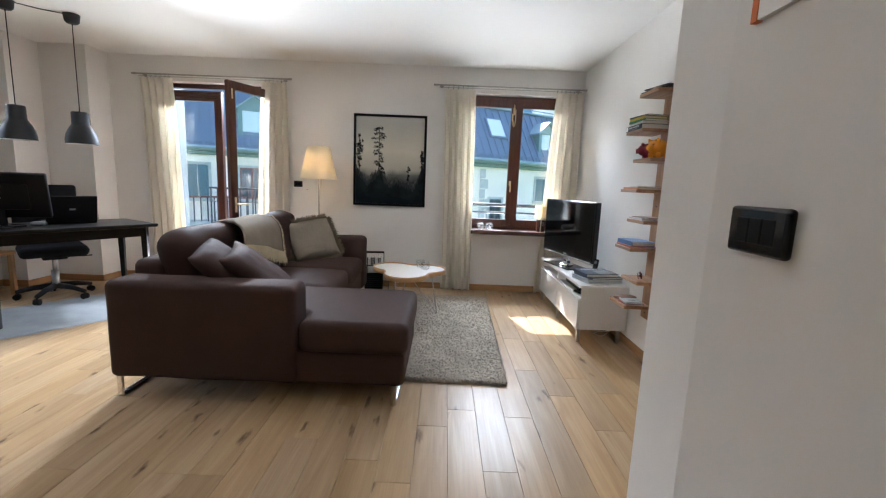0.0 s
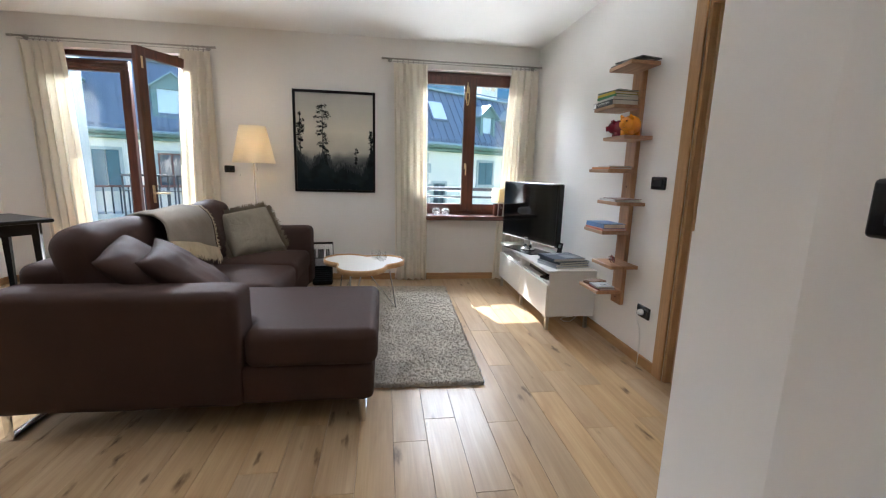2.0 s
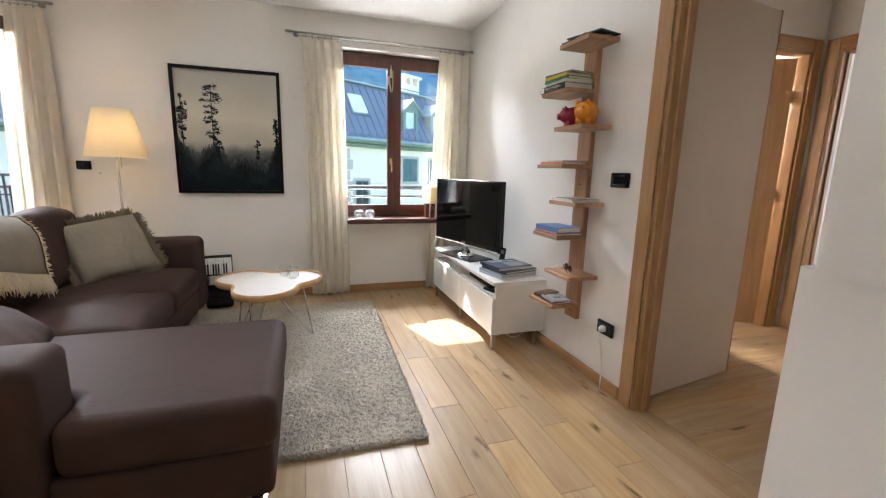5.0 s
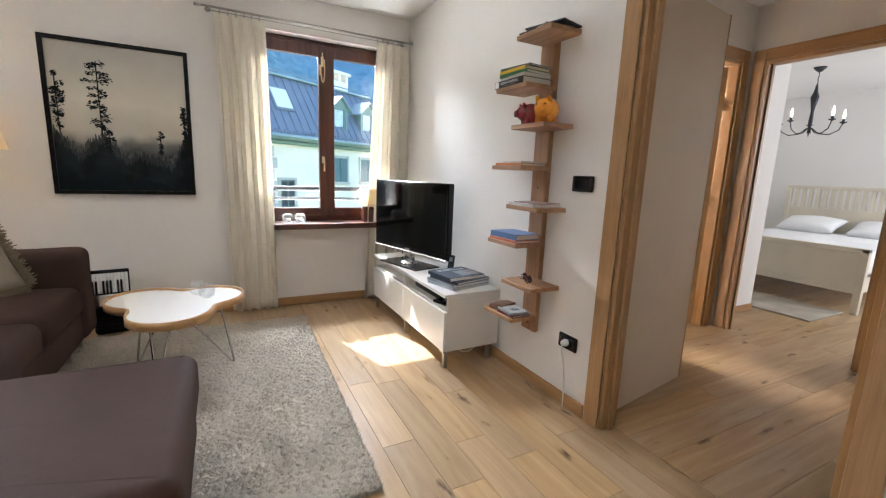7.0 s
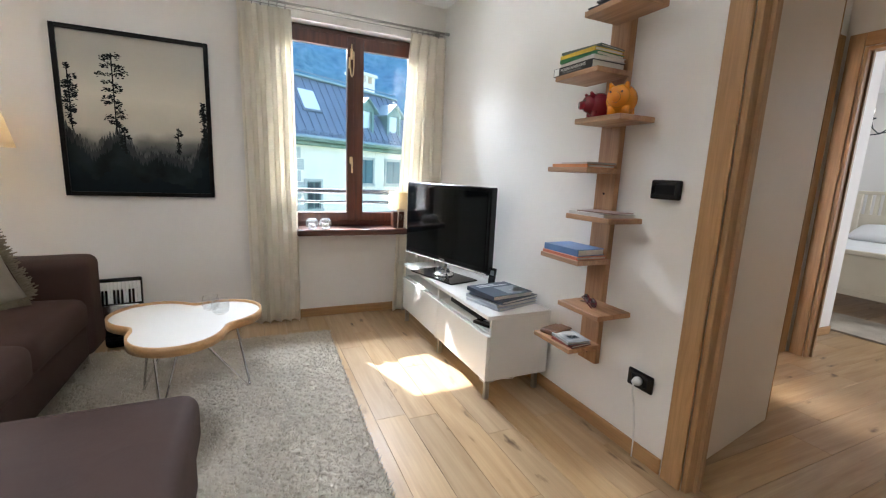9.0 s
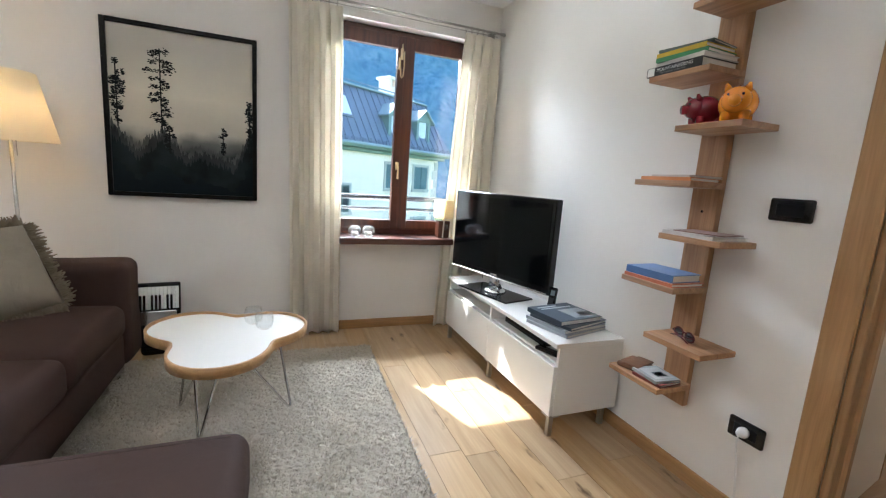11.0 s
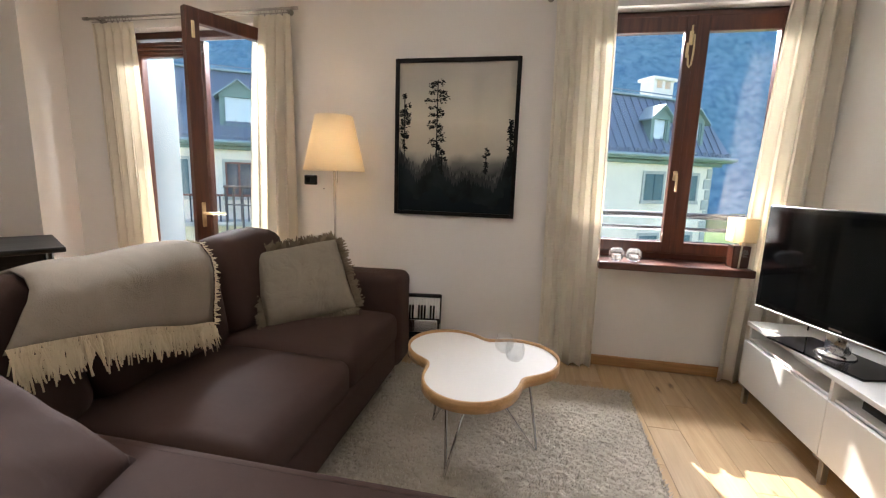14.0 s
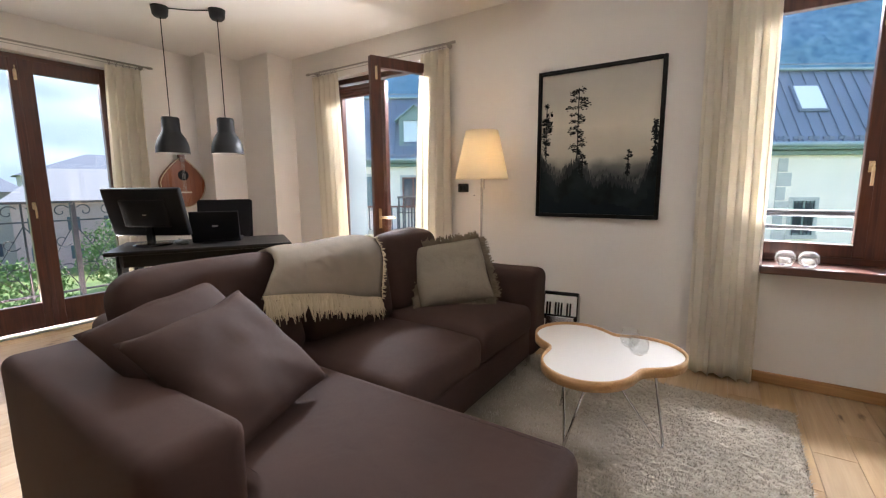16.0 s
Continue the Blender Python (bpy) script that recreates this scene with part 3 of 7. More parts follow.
win1 = tagged(new("window_1"), "red-brown timber balcony door, one leaf standing open", "window", "", "structure")
frame_round(win1, W1[0] + 0.003, W1[1] - 0.003, 0.0, W1[2] - 0.003, 5.46, False)
MID1 = -2.27
sash(win1, "sash", W1[0] + 0.045, MID1 - 0.004, 0.02, 2.19, 5.445, 0.085, 0.11, 0.16)
for k in range(3):
    part("vent_slat", bm_box(W1[0] + 0.055, 5.43, 2.10 + 0.028 * k, MID1 - 0.01, 5.444, 2.12 + 0.028 * k, 0.004, 1), MAHOGANY_X, win1)
part("threshold", bm_box(W1[0], NORTH, -0.011, W1[1], 5.62, 0.012, 0.004, 1), shader("grey_stone_sill", (0.42, 0.41, 0.39), 0.6, vary=0.15, scale=12), win1, "grey stone threshold")
open_leaf = tagged(new("door_leaf_open"), "open red-brown timber balcony door leaf", "door", "", "structure")
open_leaf.matrix_world = pose(-1.645, 5.44, 0, 0, 0, 65.5)
sash(open_leaf, "sash", -0.645, 0.0, 0.02, 2.20, -0.03, 0.085, 0.085, 0.16, 0)
part("handle", merge(bm_box(-0.615, -0.04, 0.86, -0.59, -0.03, 1.02, 0.004, 2), bm_tube([(-0.602, -0.038, 0.95), (-0.602, -0.085, 0.95), (-0.59, -0.09, 0.95), (-0.49, -0.09, 0.945)], 0.009, 8)), BRASS, open_leaf, "pale brass lever handle", True)
part("bolt", bm_box(-0.612, -0.036, 2.02, -0.592, -0.03, 2.12, 0.003, 1), BRASS, open_leaf, "brass bolt plate")

win3 = tagged(new("window_3"), "red-brown timber double balcony door", "window", "", "structure")
win3.matrix_world = Matrix.Translation((WEST, 0, 0)) @ pose(0, 0, 0, 0, 0, 90)
frame_round(win3, W3[0] + 0.003, W3[1] - 0.003, 0.0, W3[2] - 0.003, 0.085, False)
MID3 = 3.41
sash(win3, "sash", W3[0] + 0.045, MID3 - 0.004, 0.015, W3[2] - 0.04, 0.07, 0.07, 0.10, 0.22, 1, 0.47)
sash(win3, "sash", MID3 + 0.004, W3[1] - 0.045, 0.015, W3[2] - 0.04, 0.07, 0.07, 0.10, 0.22)
part("astragal", bm_box(MID3 - 0.018, 0.064, 0.02, MID3 + 0.018, 0.0695, W3[2] - 0.042, 0.001, 1), MAHOGANY, win3, "timber strip over the joint")
part("threshold", bm_box(W3[0], 0.0, -0.011, W3[1], 0.28, 0.012, 0.004, 1), bpy.data.materials["grey_stone_sill"], win3, "grey stone threshold")


# ---- curtains ----
def curtain(m, x0, x1, z0, z1, folds, amp, seed, b0=None, b1=None, label="cream linen curtain hanging in soft folds"):
    """Hangs in its own xz plane; b0 and b1 are the ends at the hem."""
    rnd = random.Random(seed)
    b0, b1 = (x0 if b0 is None else b0), (x1 if b1 is None else b1)
    deep = [rnd.uniform(0.55, 1.35) for _ in range(folds + 2)]
    lean = [rnd.uniform(-1.0, 1.0) for _ in range(folds + 2)]
    bm = bmesh.new()
    cols, rows, grid = folds * 14, 30, []
    for j in range(rows + 1):
        v = j / rows
        z = z1 + (z0 - z1) * v
        full = 0.30 + 0.70 * min(1.0, v / 0.10) ** 0.7
        row = []
        for i in range(cols + 1):
            u = i / cols
            k = u * folds
            f = 0.5 - 0.5 * math.cos(math.pi * (k % 1))
            q = int(k)
            a = amp * full * (deep[q] * (1 - f) + deep[q + 1] * f)
            drift = (lean[q] * (1 - f) + lean[q + 1] * f) * (0.25 + 1.1 * v)
            ph = 2 * math.pi * k + drift
            x = (x0 + (x1 - x0) * u) * (1 - v ** 0.7) + (b0 + (b1 - b0) * u) * v ** 0.7
            pinch = 0.006 * math.sin(4 * math.pi * k) * max(0, 1 - v / 0.06)
            row.append(bm.verts.new((x + 0.42 * a * math.sin(ph * 2) * v ** 0.3 + pinch, a * math.sin(ph) + 0.22 * a * math.sin(2 * ph + 1.3 + seed), z + (0.006 * math.sin(ph + seed) if j == rows else 0))))
        grid.append(row)
    for j in range(rows):
        for i in range(cols):
            bm.faces.new((grid[j][i], grid[j][i + 1], grid[j + 1][i + 1], grid[j + 1][i]))
    ob = single("curtain", bm, LINEN, label, "curtain", m, "curtains", True)
    so = ob.modifiers.new("cloth thickness", "SOLIDIFY")
    so.thickness = 0.0025
    return ob


def curtain_rod(m, x0, x1, z, ring_spans, brackets):
    t = thing("curtain_rod", "thin brushed-steel curtain rod with rings", "curtain rod", m, "curtain rods")
    part("pole", bm_rod((x0, 0, z), (x1, 0, z), 0.008, seg=12), STEEL, t, "", True)
    part("wire", bm_rod((x0 + 0.04, 0.012, z - 0.022), (x1 - 0.04, 0.012, z - 0.022), 0.003, seg=8), STEEL, t, "", True)
    for x in (x0, x1):
        part("finial", bm_rod((x - 0.022, 0, z), (x + 0.022, 0, z), 0.0115, seg=14), STEEL, t, "", True)
    for x in brackets:
        part("bracket", merge(bm_rod((x, 0, z), (x, 0.072, z), 0.006), bm_rod((x, 0.062, z), (x, 0.076, z), 0.02, seg=14)), STEEL, t, "", True)
    for a, b, count in ring_spans:
        for k in range(count):
            x = a + (b - a) * (k + 0.5) / count
            ring = bm_tube([(x + 0.003 * math.sin(q), 0.016 * math.cos(q * 2 * math.pi / 14), z - 0.008 + 0.017 * math.sin(q * 2 * math.pi / 14)) for q in range(14)], 0.0022, 6, True)
            part("ring", merge(ring, bm_box(x - 0.004, -0.004, z - 0.045, x + 0.004, 0.004, z - 0.024, 0.001, 1)), STEEL, t)
    return t


RODN = Matrix.Translation((0, 5.30, 0))
curtain_rod(RODN, -3.16, -1.43, 2.325, ((-3.05, -2.74, 6), (-1.72, -1.50, 5)), (-3.08, -1.50))
curtain_rod(RODN, 0.195, 1.855, 2.33, ((0.31, 0.63, 6), (1.52, 1.80, 6)), (0.26, 1.79))
RODW = Matrix.Translation((-4.195, 0, 0)) @ pose(0, 0, 0, 0, 0, 90)
curtain_rod(RODW, 2.45, 4.29, 2.325, ((2.55, 2.78, 5), (3.94, 4.20, 5)), (2.5, 4.24))
CURT = Matrix.Translation((0, 5.295, 0))
curtain(CURT, -3.10, -2.73, 0.018, 2.285, 5, 0.022, 3, -3.06, -2.655)
curtain(CURT, -1.735, -1.465, 0.018, 2.285, 4, 0.026, 5, -1.815, -1.47)
curtain(CURT, 0.295, 0.64, 0.018, 2.29, 5, 0.026, 7, 0.325, 0.675)
curtain(CURT, 1.54, 1.835, 0.018, 2.29, 4, 0.022, 11, 1.435, 1.845)
CURW = Matrix.Translation((-4.19, 0, 0)) @ pose(0, 0, 0, 0, 0, 90)
curtain(CURW, 3.93, 4.205, 0.018, 2.285, 4, 0.030, 13, 3.87, 4.19)
curtain(CURW, 2.54, 2.79, 0.018, 2.285, 4, 0.028, 17)

# ---- the corner sofa ----
sofa = thing("corner_sofa", "dark brown fabric corner sofa with chaise on chrome feet", "sofa", Matrix.Translation((0, 0, 0)))
part("arm", bm_soft(-1.46, 2.575, 0.115, -0.435, 2.80, 0.665, 0.042, 0.006, 14, 0.006, 1), SOFA, sofa, "broad padded arm", True)
part("arm", bm_soft(-1.46, 4.705, 0.115, -0.475, 4.945, 0.665, 0.055, 0.006, 14, 0.006, 2), SOFA, sofa, "broad padded arm", True)
part("back", bm_soft(-1.475, 2.82, 0.115, -1.27, 4.72, 0.74, 0.05, 0.0, 16, 0.006, 3), SOFA, sofa, "", True)
part("base", bm_soft(-1.30, 3.375, 0.115, -0.50, 4.72, 0.305, 0.025, 0.0, 14, 0.003, 4), SOFA, sofa, "", True)
part("chaise_base", bm_soft(-1.30, 2.60, 0.115, 0.155, 3.395, 0.305, 0.03, 0.0, 14, 0.003, 5), SOFA, sofa, "", True)
# the chaise cushion reaches round the arm
def rounded(corners, r, n=6):
    """An outline with round corners."""
    out = []
    for i, p in enumerate(corners):
        p, a, b = Vector(p), Vector(corners[i - 1]), Vector(corners[(i + 1) % len(corners)])
        u, v = (a - p).normalized(), (b - p).normalized()
        for k in range(n + 1):
            f = k / n
            q = p + u * r * (1 - f) ** 2 + v * r * f ** 2
            out.append((q.x, q.y))
    return out


chaise = bm_prism(rounded([(-1.18, 2.79), (-0.43, 2.79), (-0.43, 2.585), (0.175, 2.585), (0.175, 3.398), (-1.18, 3.398)], 0.06), 0.295, 0.478, 0.05, 5)
ob = part("chaise_cushion", chaise, SOFA, sofa, "long chaise seat cushion", True)
ob.modifiers.new("even shading", "WEIGHTED_NORMAL")
part("seat_cushion", bm_soft(-1.18, 3.40, 0.295, -0.475, 4.055, 0.47, 0.055, 0.028, 12, 0.006, 8), SOFA, sofa, "", True)
part("seat_cushion", bm_soft(-1.18, 4.058, 0.295, -0.48, 4.71, 0.468, 0.055, 0.028, 12, 0.006, 9), SOFA, sofa, "", True)
for k, (a, b, lean, top) in enumerate(((2.815, 3.50, -13, 0.905), (3.50, 4.13, -13, 0.90), (4.13, 4.64, -13, 0.925))):
    c = bm_soft(-0.11, a - (a + b) / 2, 0.0, 0.11, b - (a + b) / 2, 0.47, 0.085, 0.025, 14, 0.022, 20 + 3 * k)
    part("back_cushion", moved(c, Matrix.Translation((-1.155, (a + b) / 2, top - 0.475)) @ pose(0, 0, 0, 0, lean, 0)), SOFA, sofa, "plump back cushion", True)
for x, y, dx, dy in ((-1.42, 2.607, 0.0, 0.34), (0.10, 2.607, 0.0, 0.30), (-0.56, 4.60, 0.0, 0.24), (-1.36, 4.60, 0.0, 0.24)):
    foot = bm_tube([(x, y, 0.125), (x, y, 0.012), (x + dx, y + dy, 0.012), (x + dx, y + dy, 0.125)], 0.012, 8)
    for v in foot.verts:
        v.co.x = x + (v.co.x - x) * 1.6
        v.co.z = max(v.co.z, 0.0005)
    part("foot", foot, CHROME, sofa, "flat chrome sled foot")


def scatter(name, w, t, m, mat, label, seed):
    return single(name, bm_pillow(w, w, t, 20, seed, 0.014), mat, label, "cushion", m, "scatter cushions", True)


# two brown cushions against the near arm, a grey one at the far end
def basis(at, x_way, z_way):
    """A pose from where its own x and z point."""
    x = Vector(x_way).normalized()
    y = Vector(z_way).cross(x).normalized()
    z = x.cross(y)
    return Matrix.Translation(at) @ Matrix((x, y, z)).transposed().to_4x4()


scatter("scatter_cushion", 0.47, 0.13, basis((-0.945, 2.955, 0.668), (-0.30, 0.95, 0.10), (-0.72, -0.27, 0.63)), SOFA, "dark brown scatter cushion leaning on the sofa arm", 2.0)
scatter("scatter_cushion", 0.455, 0.13, basis((-0.79, 2.98, 0.65), (-0.27, 0.96, 0.08), (-0.72, -0.29, 0.63)), SOFA, "dark brown scatter cushion lying over another", 6.0)
GM = pose(-0.925, 4.465, 0.662, -33, -7, 44)
cush = thing("fringed_cushion", "grey-green linen cushion with a frayed fringe", "cushion", GM, "scatter cushions")
part("cover", bm_pillow(0.465, 0.42, 0.14, 20, 9.0, 0.012), GREYCUSH, cush, "", True)


def fringe_strip(start, end, count, length, out_way, seed, spread=0.012, thick=0.0035):
    """Loose threads along an edge."""
    rnd = random.Random(seed)
    a, b, o = Vector(start), Vector(end), Vector(out_way)
    bm = bmesh.new()
    for i in range(count):
        p = a.lerp(b, (i + rnd.random()) / count)
        d = o * length * rnd.uniform(0.7, 1.15) + Vector((rnd.uniform(-1, 1), rnd.uniform(-1, 1), rnd.uniform(-1, 1))) * spread
        q = p + d
        side = (b - a).normalized() * thick
        up = d.cross(side).normalized() * thick
        vs = [bm.verts.new(c) for c in (p - side, p + up, p + side, q - side * 0.6, q + up * 0.6, q + side * 0.6)]
        for f in ((0, 1, 4, 3), (1, 2, 5, 4), (2, 0, 3, 5), (3, 4, 5)):
            bm.faces.new([vs[k] for k in f])
    bmesh.ops.recalc_face_normals(bm, faces=bm.faces[:])
    return bm


h, g = 0.227, 0.203
fr = merge(*[fringe_strip(p, q, 230, 0.030, way, seed, 0.018, 0.0046) for seed, (p, q, way) in enumerate(edge for lift in (-0.5, 0.5) for edge in (
    ((-h, 0, g), (h, 0, g), (0, lift, 1)), ((-h, 0, -g), (h, 0, -g), (0, lift, -1)), ((-h, 0, -g), (-h, 0, g), (-1, lift, 0)), ((h, 0, -g), (h, 0, g), (1, lift, 0))))])
fr_ob = part("fringe", fr, GREYFRINGE, cush, "frayed beige fringe")
fr_ob["kind"] = "stuff"

# the throw hangs over the middle back cushion
throw = thing("throw_blanket", "grey-beige woollen throw with cream fringe over the sofa back", "blanket", Matrix.Translation((0, 0, 0)))
path = [(-1.50, 0.62), (-1.49, 0.72), (-1.465, 0.785), (-1.41, 0.85), (-1.33, 0.905), (-1.24, 0.928), (-1.15, 0.922), (-1.090, 0.895), (-1.058, 0.865), (-1.040, 0.835), (-1.022, 0.80), (-1.005, 0.765), (-0.990, 0.735)]
bm = bmesh.new()
rows = []
for i, (x, z) in enumerate(path):
    row = []
    for j in range(25):
        v = j / 24
        y = 3.43 + 0.61 * v - 0.20 * max(0, i - 4) / 8 + 0.05 * (i / 12) * (v - 0.4)
        w = noise.noise(Vector((i * 0.35, v * 4, 1.7))) * 0.010 + 0.008 * math.sin(v * 9 + i * 0.3)
        dz = (0.045 - 0.155 * v) * max(0, i - 6) / 6 - 0.012 * (2 * v - 1) ** 4
        row.append(bm.verts.new((x + abs(w) + 0.006, y, z + w * 0.5 + dz + 0.006)))
    rows.append(row)
for a, b in zip(rows, rows[1:]):
    for j in range(24):
        bm.faces.new((a[j], a[j + 1], b[j + 1], b[j]))
low = [v.co.copy() for v in rows[-1]]
side = [row[-1].co.copy() for row in rows[4:]]
ob = part("cloth", bm, THROW, throw, "", True)
so = ob.modifiers.new("cloth thickness", "SOLIDIFY")
so.thickness, so.offset = 0.010, 1
fr = bmesh.new()
for k, (dx, dz, sd) in enumerate(((0.004, 0.012, 31), (0.014, -0.012, 32), (0.010, 0.0, 33))):
    for a, b in zip(low, low[1:]):
        fr = merge(fr, fringe_strip(a + Vector((dx, 0, dz)), b + Vector((dx, 0, dz)), 6, 0.075, (0.10, 0, -1), sd + int(a.y * 1000), 0.020, 0.0042))
for k, (a, b) in enumerate(zip(side, side[1:])):
    fr = merge(fr, fringe_strip(a + Vector((0.008, 0, 0.004)), b + Vector((0.008, 0, 0.004)), 14, 0.016, (0.2, 1, -0.3), 60 + k, 0.009, 0.0034))
fo = part("fringe", fr, FRINGE, throw, "knotted cream fringe")
fo["kind"] = "stuff"

# ---- coffee table ----
table = thing("coffee_table", "three-lobed white coffee table with bent beech rim", "table", Matrix.Translation((0.04, 4.18, 0)))
LOBES = [(-0.19, 0.15, 0.195), (0.155, 0.10, 0.195), (-0.03, -0.165, 0.20)]


def lobed(scale, n=96):
    """The outline round three discs, with hollows between them."""
    out = []
    for k in range(n):
        a = 2 * math.pi * k / n
        d = Vector((math.cos(a), math.sin(a)))
        lo, hi = 0.0, 0.8
        for _ in range(30):
            m = (lo + hi) / 2
            f = sum((r / max(1e-4, (d * m - Vector((x, y))).length)) ** 5.0 for x, y, r in LOBES)
            lo, hi = (m, hi) if f > 1.0 else (lo, m)
        out.append((0.012 + 0.92 * d.x * (lo + scale), 0.97 * d.y * (lo + scale)))
    return out


part("tabletop", bm_prism(lobed(-0.008), 0.432, 0.450), WHITE_LAMINATE, table, "white laminate top")
outer, inner = lobed(0.004), lobed(-0.008)
bm = bmesh.new()
rings = []
for ring, z in ((inner, 0.4485), (inner, 0.462), (outer, 0.462), (outer, 0.421), (inner, 0.421), (inner, 0.4485)):
    rings.append([bm.verts.new((x, y, z)) for x, y in ring])
for a, b in zip(rings, rings[1:]):
    for k in range(96):
        bm.faces.new((a[k], a[(k + 1) % 96], b[(k + 1) % 96], b[k]))
bmesh.ops.remove_doubles(bm, verts=bm.verts[:], dist=1e-5)
bmesh.ops.recalc_face_normals(bm, faces=bm.faces[:])
part("rim", bm, BEECH, table, "bent beech rim", True)
for (fx, fy), (ax, ay), (bx, by) in (((0.265, 0.09), (0.20, 0.14), (-0.02, 0.04)), ((-0.105, -0.165), (-0.10, -0.20), (-0.005, -0.06)), ((-0.24, 0.22), (-0.18, 0.18), (-0.05, 0.05))):
    part("hairpin_leg", bm_tube([(ax, ay, 0.43), (fx + 0.02 * (ax - fx), fy + 0.02, 0.042), (fx, fy, 0.028), (fx - 0.03 * (fx - bx), fy - 0.02, 0.036), (bx, by, 0.43)], 0.0058, 8), CHROME, table, "bent chrome wire leg", True)
part("hub", bm_rod((-0.03, 0.02, 0.414), (-0.03, 0.02, 0.432), 0.06, seg=20), CHROME, table)

GLASS = pane_glass("tumbler_glass", 0.07, (0.975, 0.98, 0.98))
for x, y, s, lab in ((0.185, 4.255, 1.0, "round clear drinking glass on the coffee table"), (0.135, 4.335, 1.0, "round clear drinking glass beside another")):
    prof = [(0.001, 0.0), (0.024, 0.0), (0.036, 0.010), (0.043, 0.032), (0.041, 0.056), (0.034, 0.078), (0.0322, 0.078), (0.0392, 0.056), (0.041, 0.032), (0.033, 0.014), (0.020, 0.009), (0.001, 0.009)]
    single("drinking_glass", bm_lathe(prof, 28), GLASS, lab, "glass", Matrix.Translation((x, y, 0.4505)), "glasses", True).visible_shadow = False

# ---- rugs ----
SHAG_THREAD = cloth("shag_thread", (0.50, 0.475, 0.43), weave=60, vary=0.1)
_n, _l = SHAG_THREAD.node_tree.nodes, SHAG_THREAD.node_tree.links.new
_geo, _ramp = _n.new("ShaderNodeNewGeometry"), _n.new("ShaderNodeValToRGB")
_ramp.color_ramp.elements[0].color, _ramp.color_ramp.elements[1].color = (0.32, 0.285, 0.235, 1), (0.60, 0.545, 0.465, 1)
_l(_geo.outputs["Random Per Island"], _ramp.inputs[0])
_l(_ramp.outputs[0], _n["Principled BSDF"].inputs["Base Color"])

def rug(m, x0, y0, x1, y1, height, mat, nx, ny, label, piles, rough):
    """A thick pile with an uneven top and edge."""
    t = thing("rug", label, "rug", m)
    bm = bmesh.new()
    rows = []
    for j in range(ny + 1):
        row = []
        for i in range(nx + 1):
            u, v = i / nx, j / ny
            rim = min(u, 1 - u) * (x1 - x0), min(v, 1 - v) * (y1 - y0)
            e = min(1, min(rim) / 0.018)
            p = Vector((x0 + (x1 - x0) * u, y0 + (y1 - y0) * v, 0))
            n1 = noise.noise(p * 38) * 0.6 + noise.noise(p * 90) * 0.5 + noise.noise(p * 7) * 0.35
            row.append(bm.verts.new((p.x + noise.noise(p * 50 + Vector((9, 0, 0))) * rough, p.y + noise.noise(p * 50 + Vector((0, 9, 0))) * rough, max(0.002, e ** 0.5 * (height + n1 * rough)))))
        rows.append(row)
    for j in range(ny):
        for i in range(nx):
            bm.faces.new((rows[j][i], rows[j][i + 1], rows[j + 1][i + 1], rows[j + 1][i]))
    part("shag_surface", bm, mat, t, "", True)
    part("backing", bm_box(x0 + 0.004, y0 + 0.004, 0.0006, x1 - 0.004, y1 - 0.004, 0.0026), THROW, t)
    if piles:
        rnd = random.Random(8)
        verts, faces = [], []
        for _ in range(piles):
            x, y = rnd.uniform(x0, x1), rnd.uniform(y0, y1)
            a = rnd.uniform(0, 6.28)
            l, w = rnd.uniform(0.012, 0.026), rnd.uniform(0.0022, 0.004)
            base = Vector((x, y, height - 0.008))
            d = Vector((math.cos(a) * l * 0.8, math.sin(a) * l * 0.8, rnd.uniform(0.008, 0.018)))
            s = Vector((-math.sin(a), math.cos(a), 0)) * w
            i = len(verts)
            verts += [base - s, base + s, base + d]
            faces.append((i, i + 1, i + 2))
        me = bpy.data.meshes.new("tufts")
        me.from_pydata([tuple(v) for v in verts], [], faces)
        me.materials.append(SHAG_THREAD)
        o = new("shag", me)
        o.parent = t
        o["kind"] = "stuff"
    return t


rug(pose(0.785, 2.905, 0.0005, 0, 0, -1.6), -1.62, 0.0, 0.0, 2.07, 0.022, SHAG, 270, 340, "thick grey-beige shag rug under the coffee table", 110000, 0.0125)
rug(pose(-2.84, 3.29, 0.0005, 0, 0, 52), -0.55, 0.0, 0.95, 0.95, 0.010, RUGBLUE, 100, 70, "pale grey flat-woven rug under the desk", 0, 0.002)

# ---- framed print ----
pic = thing("framed_print", "black framed misty forest print hanging on the wall", "picture", Matrix.Translation((-0.3085, NORTH, 1.482)))
PW, PH, PF = 0.832, 1.03, 0.026
fmat = BLACK_WOOD
for x0, z0, x1, z1 in ((-PW / 2, -PH / 2, -PW / 2 + PF, PH / 2), (PW / 2 - PF, -PH / 2, PW / 2, PH / 2), (-PW / 2 + PF, PH / 2 - PF, PW / 2 - PF, PH / 2), (-PW / 2 + PF, -PH / 2, PW / 2 - PF, -PH / 2 + PF)):
    part("frame_bar", bm_box(x0, -0.034, z0, x1, -0.002, z1, 0.003, 1), fmat, pic)


